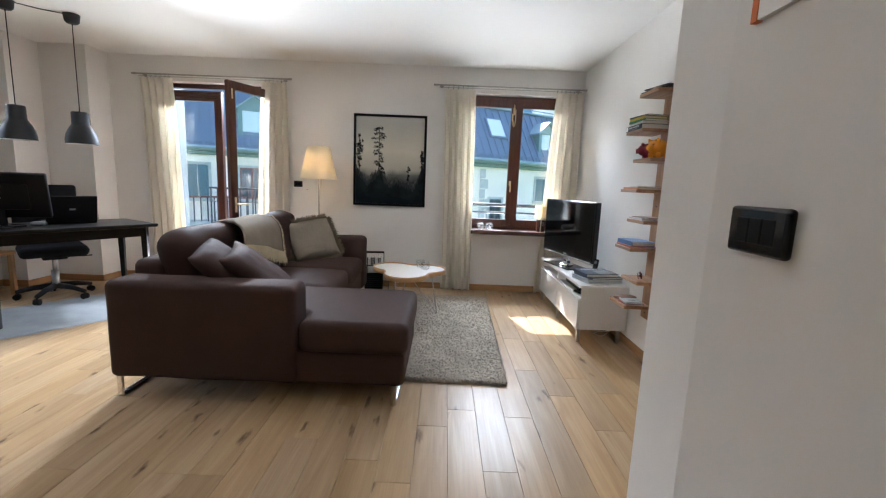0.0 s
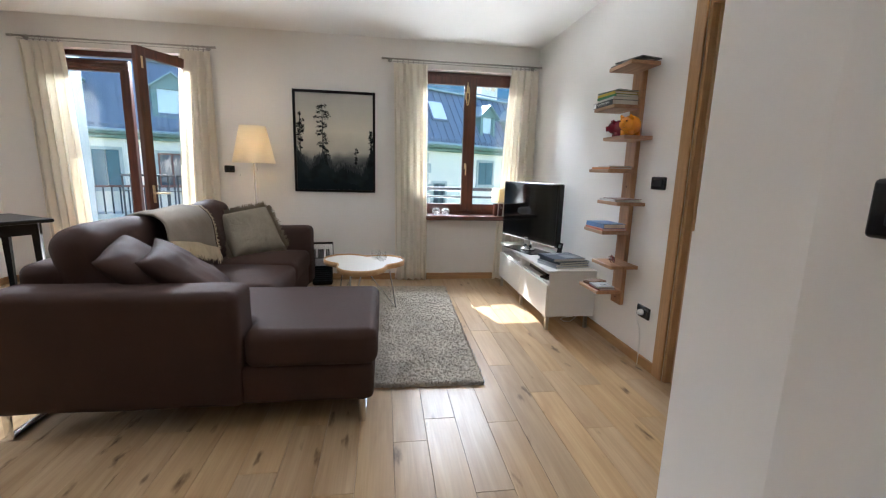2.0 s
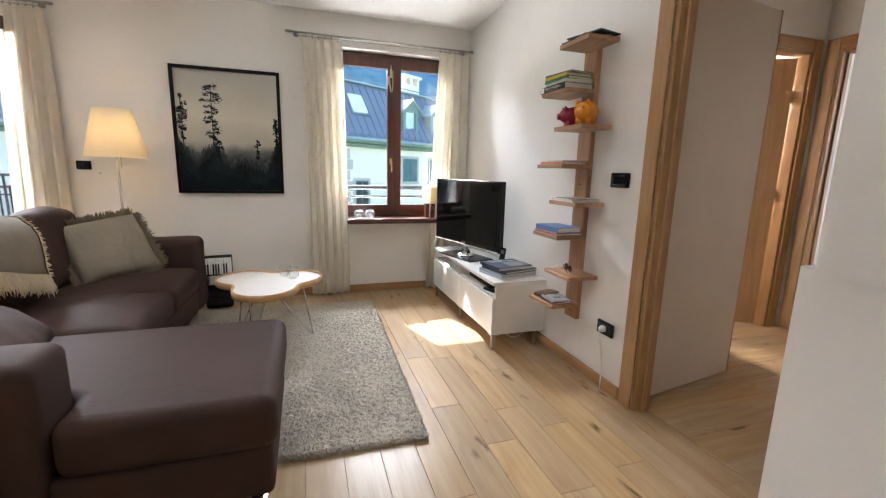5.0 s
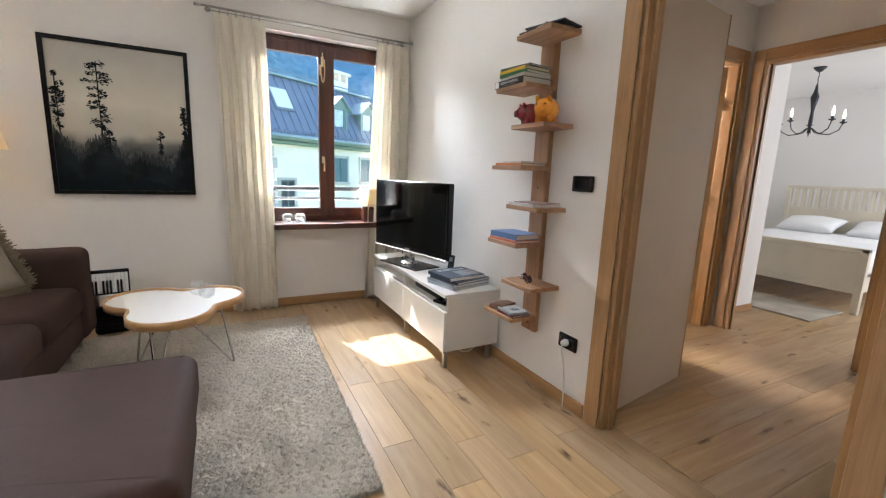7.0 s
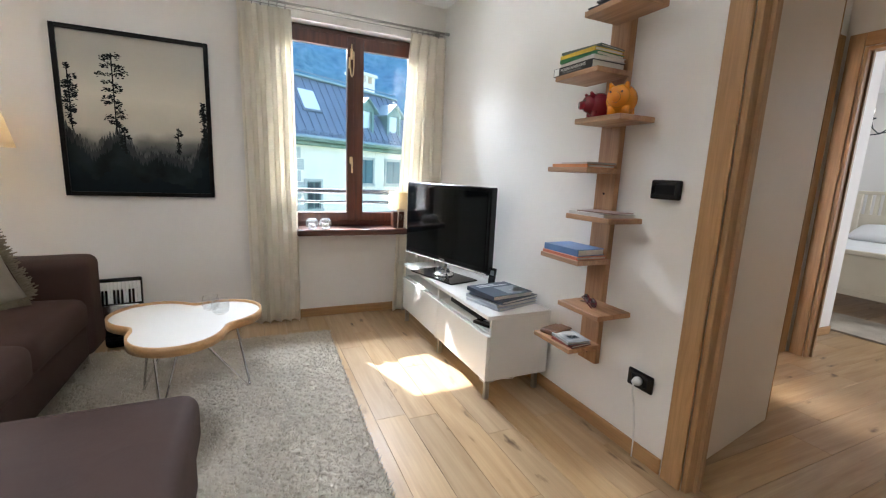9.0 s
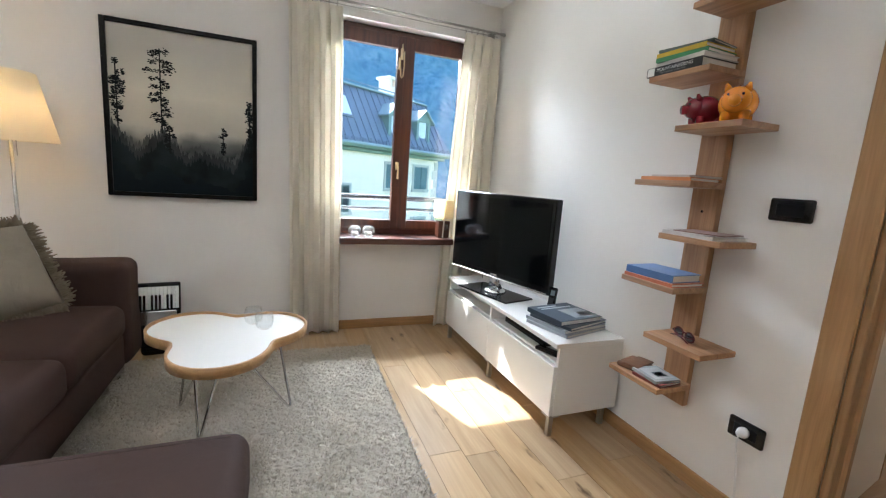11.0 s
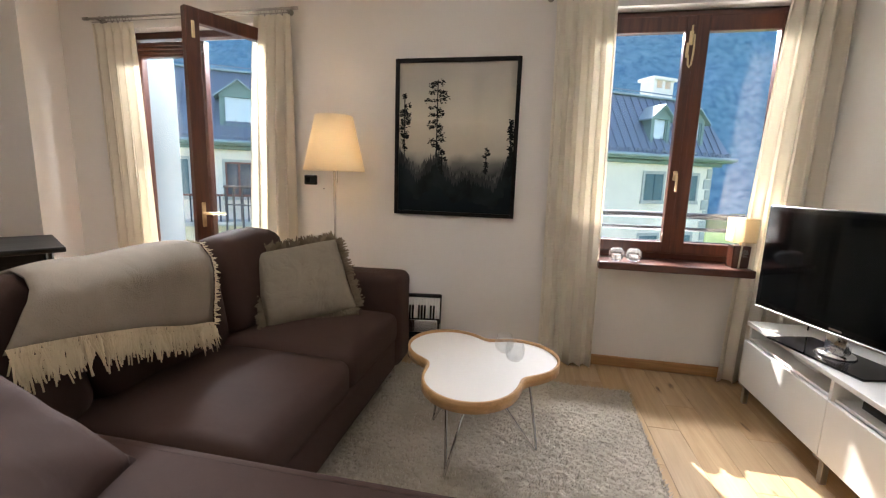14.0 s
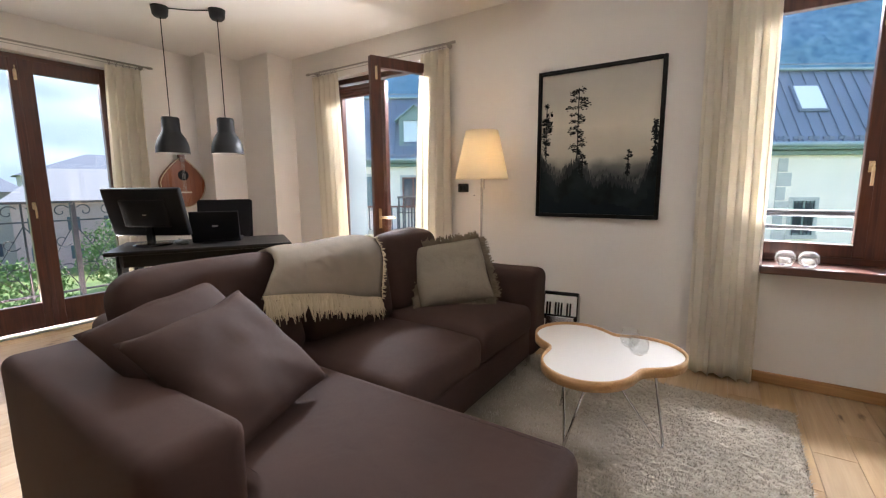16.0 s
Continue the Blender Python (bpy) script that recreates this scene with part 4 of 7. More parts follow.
def print_paper():
    """A sky that fades from pale grey to a dark bank of mist."""
    m = bpy.data.materials.new("misty_print")
    m.use_nodes = True
    n, link = m.node_tree.nodes, m.node_tree.links.new
    b = n["Principled BSDF"]
    b.inputs["Roughness"].default_value = 0.6
    b.inputs["Specular IOR Level"].default_value = 0.12
    co, sep, nz, mul, add, ramp = (n.new("ShaderNode" + k) for k in ("TexCoord", "SeparateXYZ", "TexNoise", "Math", "Math", "ValToRGB"))
    link(co.outputs["Object"], sep.inputs[0])
    link(co.outputs["Object"], nz.inputs["Vector"])
    nz.inputs["Scale"].default_value, nz.inputs["Detail"].default_value = 4.0, 5
    mul.operation, mul.inputs[1].default_value = "MULTIPLY", 0.22
    link(nz.outputs["Fac"], mul.inputs[0])
    add.operation = "ADD"
    link(mul.outputs[0], add.inputs[0])
    rng = n.new("ShaderNodeMapRange")
    rng.inputs["From Min"].default_value, rng.inputs["From Max"].default_value = -0.5, 0.5
    link(sep.outputs["Z"], rng.inputs["Value"])
    link(rng.outputs[0], add.inputs[1])
    e = ramp.color_ramp.elements
    e[0].position, e[0].color = 0.18, (0.006, 0.011, 0.015, 1)
    e[1].position, e[1].color = 1.0, (0.52, 0.50, 0.45, 1)
    for pos, c in ((0.36, (0.012, 0.019, 0.022)), (0.45, (0.16, 0.16, 0.145)), (0.53, (0.52, 0.485, 0.40)), (0.72, (0.68, 0.63, 0.52)), (0.90, (0.58, 0.55, 0.47))):
        k = e.new(pos)
        k.color = (*c, 1)
    link(add.outputs[0], ramp.inputs[0])
    link(ramp.outputs[0], b.inputs["Base Color"])
    return m


part("print", bm_box(-PW / 2 + PF, -0.016, -PH / 2 + PF, PW / 2 - PF, -0.012, PH / 2 - PF), print_paper(), pic, "misty grey forest print")
INK = shader("print_ink", (0.012, 0.015, 0.016), 0.6, vary=0.3, scale=30, spec=0.1)


def printed_tree(cx, z0, z1, width, seed, mat):
    """A tall thin conifer in silhouette, printed flat on the paper."""
    rnd = random.Random(seed)
    bm = bm_box(cx - 0.004, -0.0175, z0, cx + 0.003, -0.0165, z1 - 0.02)

    def stroke(x, z, w, h, turn, level):
        c, k = math.cos(turn), math.sin(turn)
        ring = [(p * w, q * h * rnd.uniform(0.5, 1.3)) for p, q in ((-1, 0), (-0.4, -1), (0.5, -0.8), (1, 0), (0.4, 0.9), (-0.5, 1))]
        bm.faces.new([bm.verts.new((x + p * c - q * k, -0.0171 - 0.00002 * level, z + p * k + q * c)) for p, q in ring])

    z, level = z0 + (z1 - z0) * 0.10, 0
    while z < z1:
        up = (z - z0) / (z1 - z0)
        reach = width * (0.35 + 0.75 * min(1, up * 1.7)) * (1 if up < 0.8 else max(0.25, 1 - (up - 0.8) * 3.4))
        for side in (-1, 1):
            if rnd.random() < 0.30:
                continue
            w = reach * rnd.uniform(0.3, 1.05)
            droop = rnd.uniform(-0.35, 0.15)
            stroke(cx + side * w * 0.45, z + droop * w * 0.45, w * 0.5, 0.0016, side * droop, level % 9)
            for q in range(int(16 + 150 * w)):
                f = rnd.uniform(0.02, 1.0) ** 0.8
                level += 1
                stroke(cx + side * w * f + rnd.gauss(0, 0.005), z + droop * w * f + rnd.gauss(0.003, 0.008), rnd.uniform(0.004, 0.011), rnd.uniform(0.002, 0.005), rnd.uniform(-0.5, 0.5), level % 9)
        z += rnd.uniform(0.018, 0.040)
    part("printed_tree", bm, mat, pic)


printed_tree(-0.125, -0.12, 0.40, 0.085, 3, INK)
printed_tree(-0.352, -0.10, 0.28, 0.040, 7, INK)
printed_tree(0.215, -0.22, -0.06, 0.016, 5, INK)
printed_tree(-0.085, -0.24, -0.08, 0.035, 15, INK)
printed_tree(0.372, -0.20, 0.13, 0.020, 9, INK)
# the wood below, rank behind rank, fading into mist
SKYLINE = [(-0.39, -0.05), (-0.33, -0.12), (-0.26, -0.20), (-0.20, -0.15), (-0.13, -0.08), (-0.07, -0.13), (0.0, -0.22), (0.08, -0.18), (0.15, -0.205), (0.22, -0.21), (0.27, -0.245), (0.33, -0.16), (0.39, 0.0)]


def skyline(x):
    for (xa, za), (xb, zb) in zip(SKYLINE, SKYLINE[1:]):
        if x <= xb:
            return za + (zb - za) * (x - xa) / (xb - xa)
    return SKYLINE[-1][1]


rnd = random.Random(21)
RANKS = [shader("print_mist_far", (0.085, 0.088, 0.083), 0.6, vary=0.3, scale=6, spec=0.1), shader("print_mist_middle", (0.035, 0.040, 0.041), 0.6, vary=0.4, scale=6, spec=0.1), shader("print_mist_near", (0.014, 0.019, 0.021), 0.6, vary=0.5, scale=6, spec=0.1)]
for rank, (mat, drop, count) in enumerate(((RANKS[0], -0.012, 90), (RANKS[1], 0.022, 110), (RANKS[2], 0.075, 120))):
    bm = bmesh.new()
    for i in range(count):
        x = -0.385 + 0.77 * (i + rnd.random()) / count
        top = skyline(x) - drop + rnd.uniform(-0.030, 0.014)
        half = rnd.uniform(0.010, 0.022)
        y = -0.0163 - 0.0003 * rank - 0.000002 * i
        left, right = [], []
        for k in range(9):
            f = k / 8
            w = half * f ** 0.75 * (1 + (0.35 if k % 2 else -0.2) * rnd.random())
            left.append((max(-0.389, x - w), top - 0.12 * f))
            right.append((min(0.389, x + w), top - 0.12 * f))
        vl = [bm.verts.new((px, y, pz)) for px, pz in left]
        vr = [bm.verts.new((px + 0.0004, y, pz)) for px, pz in right]
        for k in range(8):
            bm.faces.new((vl[k + 1], vr[k + 1], vr[k], vl[k]))
    wood_ob = part("printed_wood", bm, mat, pic)
    wood_ob["kind"] = "stuff"

# ---- floor lamp ----
lampt = thing("floor_lamp", "slim steel floor lamp with a lit cream shade", "lamp", Matrix.Translation((-1.045, 5.08, 0)))
part("foot", bm_lathe([(0.001, 0.0), (0.135, 0.0), (0.138, 0.008), (0.13, 0.018), (0.02, 0.024), (0.001, 0.024)], 32), STEEL, lampt, "round steel foot", True)
part("pole", bm_rod((0, 0, 0.02), (0, 0, 1.42), 0.0085, seg=12), STEEL, lampt, "", True)
part("shade", bm_lathe([(0.196, 1.245), (0.118, 1.59), (0.116, 1.59), (0.194, 1.245)], 40), cloth("cream_lamp_shade", (0.88, 0.80, 0.64), 0.5, weave=300, vary=0.03, bump=0.15), lampt, "pleated cream shade", True)
part("spider", merge(*[bm_rod((0, 0, 1.42), (0.117 * math.cos(a), 0.117 * math.sin(a), 1.575), 0.002, seg=6) for a in (0.3, 2.4, 4.5)]), STEEL, lampt)
part("bulb", bm_lathe([(0.001, 1.36), (0.014, 1.365), (0.014, 1.40), (0.03, 1.44), (0.026, 1.475), (0.001, 1.49)], 16), glow("warm_bulb", (1.0, 0.72, 0.40), 8.0), lampt, "lit warm bulb", True)
part("pull_chain", bm_tube([(0.03, -0.02, 1.40), (0.032, -0.022, 1.20), (0.032, -0.022, 1.17)], 0.002, 6), STEEL, lampt)
lamp("floor_lamp_bulb", "POINT", 0.75, (1.0, 0.60, 0.26), Matrix.Translation((-1.045, 5.08, 1.46)), 0.03)


# ---- switches and sockets ----
def wall_plate(name, m, w, h, label, category, modules=3, plug=False):
    """A black switch plate on a wall, facing its own -y."""
    t = thing(name, label, category, m)
    part("plate", bm_soft(-w / 2, -0.017, -h / 2, w / 2, 0.0, h / 2, 0.008, 0, 4), BLACK_GLOSS, t, "", True)
    for k in range(modules):
        x0 = -w * 0.33 + k * w * 0.66 / modules
        part("rocker" if not plug else "module", bm_box(x0 + 0.001, -0.0185, -h * 0.27, x0 + w * 0.66 / modules - 0.001, -0.011, h * 0.27, 0.0015, 1), BLACK_MATT, t)
    return t


EWALL = lambda y, z: Matrix.Translation((EAST, y, z)) @ pose(0, 0, 0, 0, 0, -90)
NWALL = lambda x, z: Matrix.Translation((x, NORTH, z))
wall_plate("thermostat", EWALL(3.099, 1.178), 0.135, 0.078, "black glass wall thermostat plate", "thermostat", 1)
sock = wall_plate("wall_socket", EWALL(3.10, 0.358), 0.128, 0.078, "black wall socket with a white plug", "socket", 3, True)
part("plug", merge(bm_lathe([(0.001, 0), (0.019, 0), (0.02, 0.016), (0.012, 0.034), (0.001, 0.036)], 16, (0, 0, 0))), WHITE_LACQUER, sock, "round white plug", True).matrix_basis = Matrix.Translation((0.0, -0.016, 0.0)) @ pose(0, 0, 0, 90, 0, 0)
single("power_cable", bm_tube([(EAST - 0.05, 3.10, 0.352), (EAST - 0.045, 3.105, 0.31), (EAST - 0.018, 3.11, 0.24), (EAST - 0.012, 3.10, 0.14), (EAST - 0.018, 3.09, 0.075), (EAST - 0.022, 3.085, 0.005)], 0.0032, 8), WHITE_LACQUER, "thin white cable hanging from the socket", "cable", None, "", True)
wall_plate("light_switch", NWALL(-1.371, 1.18), 0.10, 0.07, "black light switch plate beside the floor lamp", "switch", 2)
single("wall_screw", bm_rod((-1.27, NORTH - 0.006, 1.12), (-1.27, NORTH, 1.12), 0.004), BLACK_MATT, "tiny dark screw in the wall", "screw")
wall_plate("light_switch", pose(0.9025, 1.142, 1.178, 0, 0, -90.7), 0.142, 0.084, "black triple light switch on the entrance wall", "switch", 3)
poster = thing("poster", "white poster with an orange border on the entrance wall", "poster", pose(0.902, 0.9, 1.552, 0, 0, -90.7))
part("sheet", bm_box(-0.325, -0.012, 0.0, 0.4, -0.001, 1.0 - 0.02), WHITE_LAMINATE, poster)
part("border", bm_box(-0.34, -0.014, -0.002, -0.325, 0.0, 0.982), shader("orange_edge", (0.75, 0.20, 0.04), 0.5, vary=0.05), poster, "orange border")

# ---- television bench ----
BX0, BX1, BY0, BY1, BZ0, BZ1 = 1.452, 1.855, 3.715, 5.075, 0.115, 0.482
bench = thing("tv_bench", "low white lacquered TV bench with open slots on steel legs", "TV bench", Matrix.Translation((0, 0, 0)))
part("top", bm_box(BX0, BY0, BZ1 - 0.022, BX1, BY1, BZ1, 0.0015, 1), WHITE_LACQUER, bench)
part("bottom", bm_box(BX0 + 0.02, BY0 + 0.018, BZ0, BX1, BY1 - 0.018, BZ0 + 0.018), WHITE_LACQUER, bench)
for y in (BY0, BY1 - 0.018):
    part("side", bm_box(BX0 + 0.02, y, BZ0, BX1, y + 0.018, BZ1 - 0.022, 0.001, 1), WHITE_LACQUER, bench)
part("divider", bm_box(BX0 + 0.006, 4.375, BZ0, BX1, 4.393, BZ1 - 0.022, 0.001, 1), WHITE_LACQUER, bench)
part("shelf", bm_box(BX0 + 0.022, BY0 + 0.018, 0.372, BX1 - 0.01, 4.375, 0.384), WHITE_LACQUER, bench)
part("shelf", bm_box(BX0 + 0.022, 4.393, 0.372, BX1 - 0.01, BY1 - 0.018, 0.384), WHITE_LACQUER, bench)
part("back", bm_box(BX1 - 0.008, BY0 + 0.018, BZ0, BX1, BY1 - 0.018, BZ1 - 0.022), WHITE_LACQUER, bench)
for a, b in ((BY0 + 0.002, 4.383), (4.386, BY1 - 0.002)):
    part("drawer_front", bm_box(BX0, a, BZ0 + 0.002, BX0 + 0.019, b, 0.370, 0.0015, 1), WHITE_LACQUER, bench, "plain white lacquered front")
for x, y in ((BX0 + 0.03, BY0 + 0.03), (BX0 + 0.03, 4.38), (BX0 + 0.03, BY1 - 0.03), (BX1 - 0.04, BY0 + 0.05), (BX1 - 0.04, BY1 - 0.05)):
    part("leg", merge(bm_box(x - 0.013, y - 0.013, 0, x + 0.013, y + 0.013, 0.112, 0.002, 1), bm_box(x - 0.03, y - 0.03, 0.108, x + 0.03, y + 0.03, 0.115)), STEEL, bench, "square steel leg")

# ---- television ----
TVM = Matrix.Translation((1.573, 4.589, 0.482)) @ pose(0, 0, 0, 0, 0, -75.3)
tv = thing("television", "black flat-screen television on a glass foot", "television", TVM)
part("body", bm_box(-0.456, -0.006, 0.10, 0.456, 0.045, 0.652, 0.008, 3), BLACK_GLOSS, tv, "", False)
part("screen", bm_box(-0.425, -0.0085, 0.145, 0.425, -0.0045, 0.622), SCREEN, tv, "dark glossy screen")
part("rim_strip", bm_box(-0.450, -0.011, 0.101, 0.450, -0.004, 0.112, 0.002, 1), CHROME, tv, "silver strip along the lower edge")
part("badge", bm_box(-0.03, -0.0095, 0.122, 0.03, -0.0055, 0.131), CHROME, tv, "small silver badge")
part("neck", merge(bm_box(-0.05, 0.0, 0.028, 0.05, 0.035, 0.13, 0.008, 2), bm_lathe([(0.001, 0.010), (0.075, 0.010), (0.065, 0.024), (0.04, 0.034), (0.001, 0.034)], 24, (0, 0.015, 0))), CHROME, tv, "silver neck", True)
part("foot_plate", bm_box(-0.235, -0.11, 0.0, 0.235, 0.13, 0.010, 0.003, 2), BLACK_GLOSS, tv, "black glass foot plate")
part("power_cord", bm_tube([(-0.2, 0.05, 0.2), (-0.25, 0.12, 0.1), (-0.3, 0.17, 0.02)], 0.004, 6), BLACK_MATT, tv)


# ---- small things on and in the bench ----
def book(name, m, w, d, h, cover, label, pages=(0.75, 0.72, 0.65), group="books", spine_bars=()):
    """A closed book lying flat: w along x (spine at -x), d along y."""
    key = "book_cover_%02d%02d%02d" % tuple(int(c * 99) for c in cover)
    mat = bpy.data.materials.get(key) or shader(key, cover, 0.4, vary=0.12, scale=14)
    t = thing(name, label, "book", m, group)
    part("cover", merge(bm_box(-w / 2, -d / 2, 0, w / 2, d / 2, 0.0025), bm_box(-w / 2, -d / 2, h - 0.0025, w / 2, d / 2, h), bm_box(-w / 2, -d / 2, 0.0025, -w / 2 + 0.003, d / 2, h - 0.0025)), mat, t)
    pm = bpy.data.materials.get("book_pages") or shader("book_pages", pages, 0.8, vary=0.06, scale=60, stretch=(1, 1, 12))
    part("page_block", bm_box(-w / 2 + 0.003, -d / 2 + 0.004, 0.0025, w / 2 - 0.004, d / 2 - 0.004, h - 0.0025), pm, t)
    for i, (p0, p1, q0, q1, c) in enumerate(spine_bars):
        k2 = "print_%02d%02d%02d" % tuple(int(v * 99) for v in c)
        m2 = bpy.data.materials.get(k2) or shader(k2, c, 0.4)
        part("printed_patch", bm_box(p0, q0, h, p1, q1, h + 0.0006), m2, t)
    return t


def stack(x, y, z, books, turn, gap=0.0006):
    for i, (w, d, h, c, dt, dx, dy, label, bars) in enumerate(books):
        book("book", pose(x + dx, y + dy, z, 0, 0, turn + dt), w, d, h, c, label, spine_bars=bars)
        z += h + gap + (0.0006 if bars else 0)
    return z


GREYBLUE = (0.10, 0.12, 0.15)
stack(1.665, 3.935, 0.4822, (
    (0.31, 0.27, 0.016, (0.42, 0.45, 0.49), 2, 0, 0, "large pale grey picture book", ()),
    (0.31, 0.27, 0.018, (0.34, 0.37, 0.41), -1, 0.0, 0.005, "large grey picture book", ()),
    (0.30, 0.26, 0.016, (0.08, 0.10, 0.13), 4, 0.01, 0.0, "large dark blue picture book", ()),
    (0.285, 0.25, 0.024, (0.045, 0.065, 0.095), -4, -0.012, 0.010, "thick dark blue picture book with a mountain cover", ((-0.02, 0.13, -0.10, 0.03, (0.30, 0.33, 0.36)), (-0.10, 0.11, 0.06, 0.072, (0.62, 0.64, 0.66)), (-0.10, 0.03, 0.085, 0.098, (0.62, 0.64, 0.66)), (0.04, 0.12, -0.09, -0.03, (0.55, 0.56, 0.57))))), 12)
ph = thing("cordless_phone", "black cordless telephone standing in its cradle", "telephone", pose(1.70, 4.135, 0.4825, 0, 0, -60))
part("cradle", bm_soft(-0.038, -0.035, 0.0, 0.038, 0.045, 0.032, 0.012, 0, 5), BLACK_MATT, ph, "", True)
hs = part("handset", moved(bm_soft(-0.022, -0.012, 0.0, 0.022, 0.012, 0.135, 0.009, 0, 6), Matrix.Translation((0, 0.01, 0.015)) @ pose(0, 0, 0, -12, 0, 0)), BLACK_GLOSS, ph, "glossy black handset", True)
part("display", moved(bm_box(-0.014, -0.0135, 0.088, 0.014, -0.0115, 0.118), Matrix.Translation((0, 0.01, 0.015)) @ pose(0, 0, 0, -12, 0, 0)), shader("grey_display", (0.22, 0.25, 0.26), 0.2), hs)
part("keypad", moved(bm_box(-0.015, -0.0135, 0.022, 0.015, -0.0115, 0.075, 0.001, 1), Matrix.Translation((0, 0.01, 0.015)) @ pose(0, 0, 0, -12, 0, 0)), ANTHRACITE, hs)
single("phone_cable", bm_tube([(1.735, 4.12, 0.4865), (1.79, 4.05, 0.4865), (1.83, 3.99, 0.4865), (1.853, 3.97, 0.475), (1.862, 3.965, 0.30)], 0.0028, 6), BLACK_MATT, "thin black telephone cable on the bench", "cable", None, "", True)
pl = thing("disc_player", "slim black disc player in the bench slot", "player", Matrix.Translation((1.66, 4.10, 0.3845)))
part("case", bm_box(-0.14, -0.20, 0.004, 0.14, 0.20, 0.042, 0.003, 1), BLACK_MATT, pl)
part("front", bm_box(-0.146, -0.20, 0.005, -0.139, 0.20, 0.041, 0.002, 1), BLACK_GLOSS, pl)
for y in (-0.16, 0.16):
    part("foot", bm_rod((-0.1, y, 0), (-0.1, y, 0.005), 0.012), BLACK_MATT, pl)
rc = thing("remote_control", "black remote control lying in the bench slot", "remote control", pose(1.505, 3.835, 0.3845, 0, 0, 20))
part("body", bm_soft(-0.022, -0.075, 0, 0.022, 0.075, 0.020, 0.008, 0, 6), BLACK_GLOSS, rc, "", True)
for i in range(4):
    for j in range(3):
        part("button", bm_rod((-0.011 + j * 0.011, -0.05 + i * 0.02, 0.019), (-0.011 + j * 0.011, -0.05 + i * 0.02, 0.0215), 0.0035, seg=8), ANTHRACITE, rc)
bx = thing("modem_box", "small white box in the bench slot", "modem", Matrix.Translation((1.62, 4.72, 0.3845)))
part("case", bm_box(-0.07, -0.09, 0.0, 0.07, 0.09, 0.055, 0.008, 2), WHITE_LACQUER, bx)
part("front", bm_box(-0.073, -0.07, 0.012, -0.069, 0.07, 0.042, 0.001, 1), shader("pale_grey_plastic", (0.55, 0.56, 0.57), 0.4), bx)
single("mains_cable", bm_tube([(1.80, 3.86, 0.115), (1.775, 3.86, 0.05), (1.74, 3.875, 0.012), (1.70, 3.90, 0.006), (1.69, 3.95, 0.006), (1.74, 4.0, 0.006), (1.80, 3.97, 0.02), (1.83, 3.93, 0.06)], 0.0035, 8), WHITE_LAMINATE, "loose white cable under the bench", "cable", None, "", True)
adp = single("cable_adapter", bm_soft(-0.03, -0.02, 0, 0.03, 0.02, 0.028, 0.006, 0, 4), BLACK_MATT, "small black mains adapter under the bench", "adapter", Matrix.Translation((1.80, 4.05, 0)), "", True)

# ---- wall shelf ----
shelf = thing("wall_shelf", "oak wall shelf, eight staggered boards on one post", "shelf", Matrix.Translation((0, 0, 0)))
part("post", bm_box(1.838, 3.345, 0.325, EAST - 0.0005, 3.462, 1.90, 0.003, 1), OAK_POST, shelf)
ODD, EVEN = (3.172, 3.428), (3.322, 3.586)
LEVELS = [(1.885, ODD), (1.655, EVEN), (1.452, ODD), (1.247, EVEN), (1.042, ODD), (0.838, EVEN), (0.632, ODD), (0.424, EVEN)]
for z, (a, b) in LEVELS:
    part("shelf_board", bm_box(1.648, a, z - 0.011, 1.8375, b, z + 0.011, 0.002, 1), OAK_SHELF, shelf)
for z in (0.37, 1.145, 1.56):
    part("screw_cap", bm_rod((1.8355, 3.403, z), (1.8385, 3.403, z), 0.005), BLACK_MATT, shelf)
T = 0.0112
stack(1.745, 3.30, 1.885 + T, ((0.17, 0.235, 0.006, (0.03, 0.03, 0.035), 8, 0, 0, "thin dark magazine on the top shelf board", ()), (0.15, 0.23, 0.005, (0.28, 0.27, 0.25), -10, 0, 0.01, "thin grey brochure on the top shelf board", ()), (0.15, 0.22, 0.007, (0.04, 0.04, 0.045), 14, 0.0, -0.03, "dark pamphlet on the top shelf board", ((-0.05, 0.05, -0.06, 0.02, (0.35, 0.34, 0.32)),))), 0)
mount = stack(1.743, 3.475, 1.655 + T, ((0.185, 0.245, 0.034, (0.018, 0.018, 0.020), 0, 0, 0.005, "thick black mountaineering book with a white badge", ()), (0.17, 0.22, 0.018, (0.62, 0.60, 0.56), -3, 0.004, -0.012, "white paperback book in a stack", ()), (0.165, 0.215, 0.016, (0.05, 0.22, 0.09), 4, 0.002, -0.006, "green paperback book in a stack", ()), (0.165, 0.21, 0.016, (0.60, 0.42, 0.03), 2, 0.0, -0.006, "yellow paperback book in a stack", ()), (0.16, 0.21, 0.010, (0.10, 0.13, 0.11), 9, 0.002, -0.01, "dark green paperback on the stack", ())), 0)
z_sp = 1.655 + T + 0.004
label_ob = thing("book_spine_label", "white and grey lettering on the black book spine", "label", Matrix.Translation((1.6499, 3.48, z_sp)) @ pose(0, 0, 0, 90, 0, -90))


def lettering(text, parent, size, x, y, mat, m=None):
    cu = bpy.data.curves.new("lettering", "FONT")
    cu.body, cu.size, cu.align_x, cu.extrude = text, size, "LEFT", 0.0002
    cu.materials.append(mat)
    ob = new("lettering", cu)
    ob.parent = parent
    ob.matrix_basis = Matrix.Translation((x, y, 0.0003))
    return ob


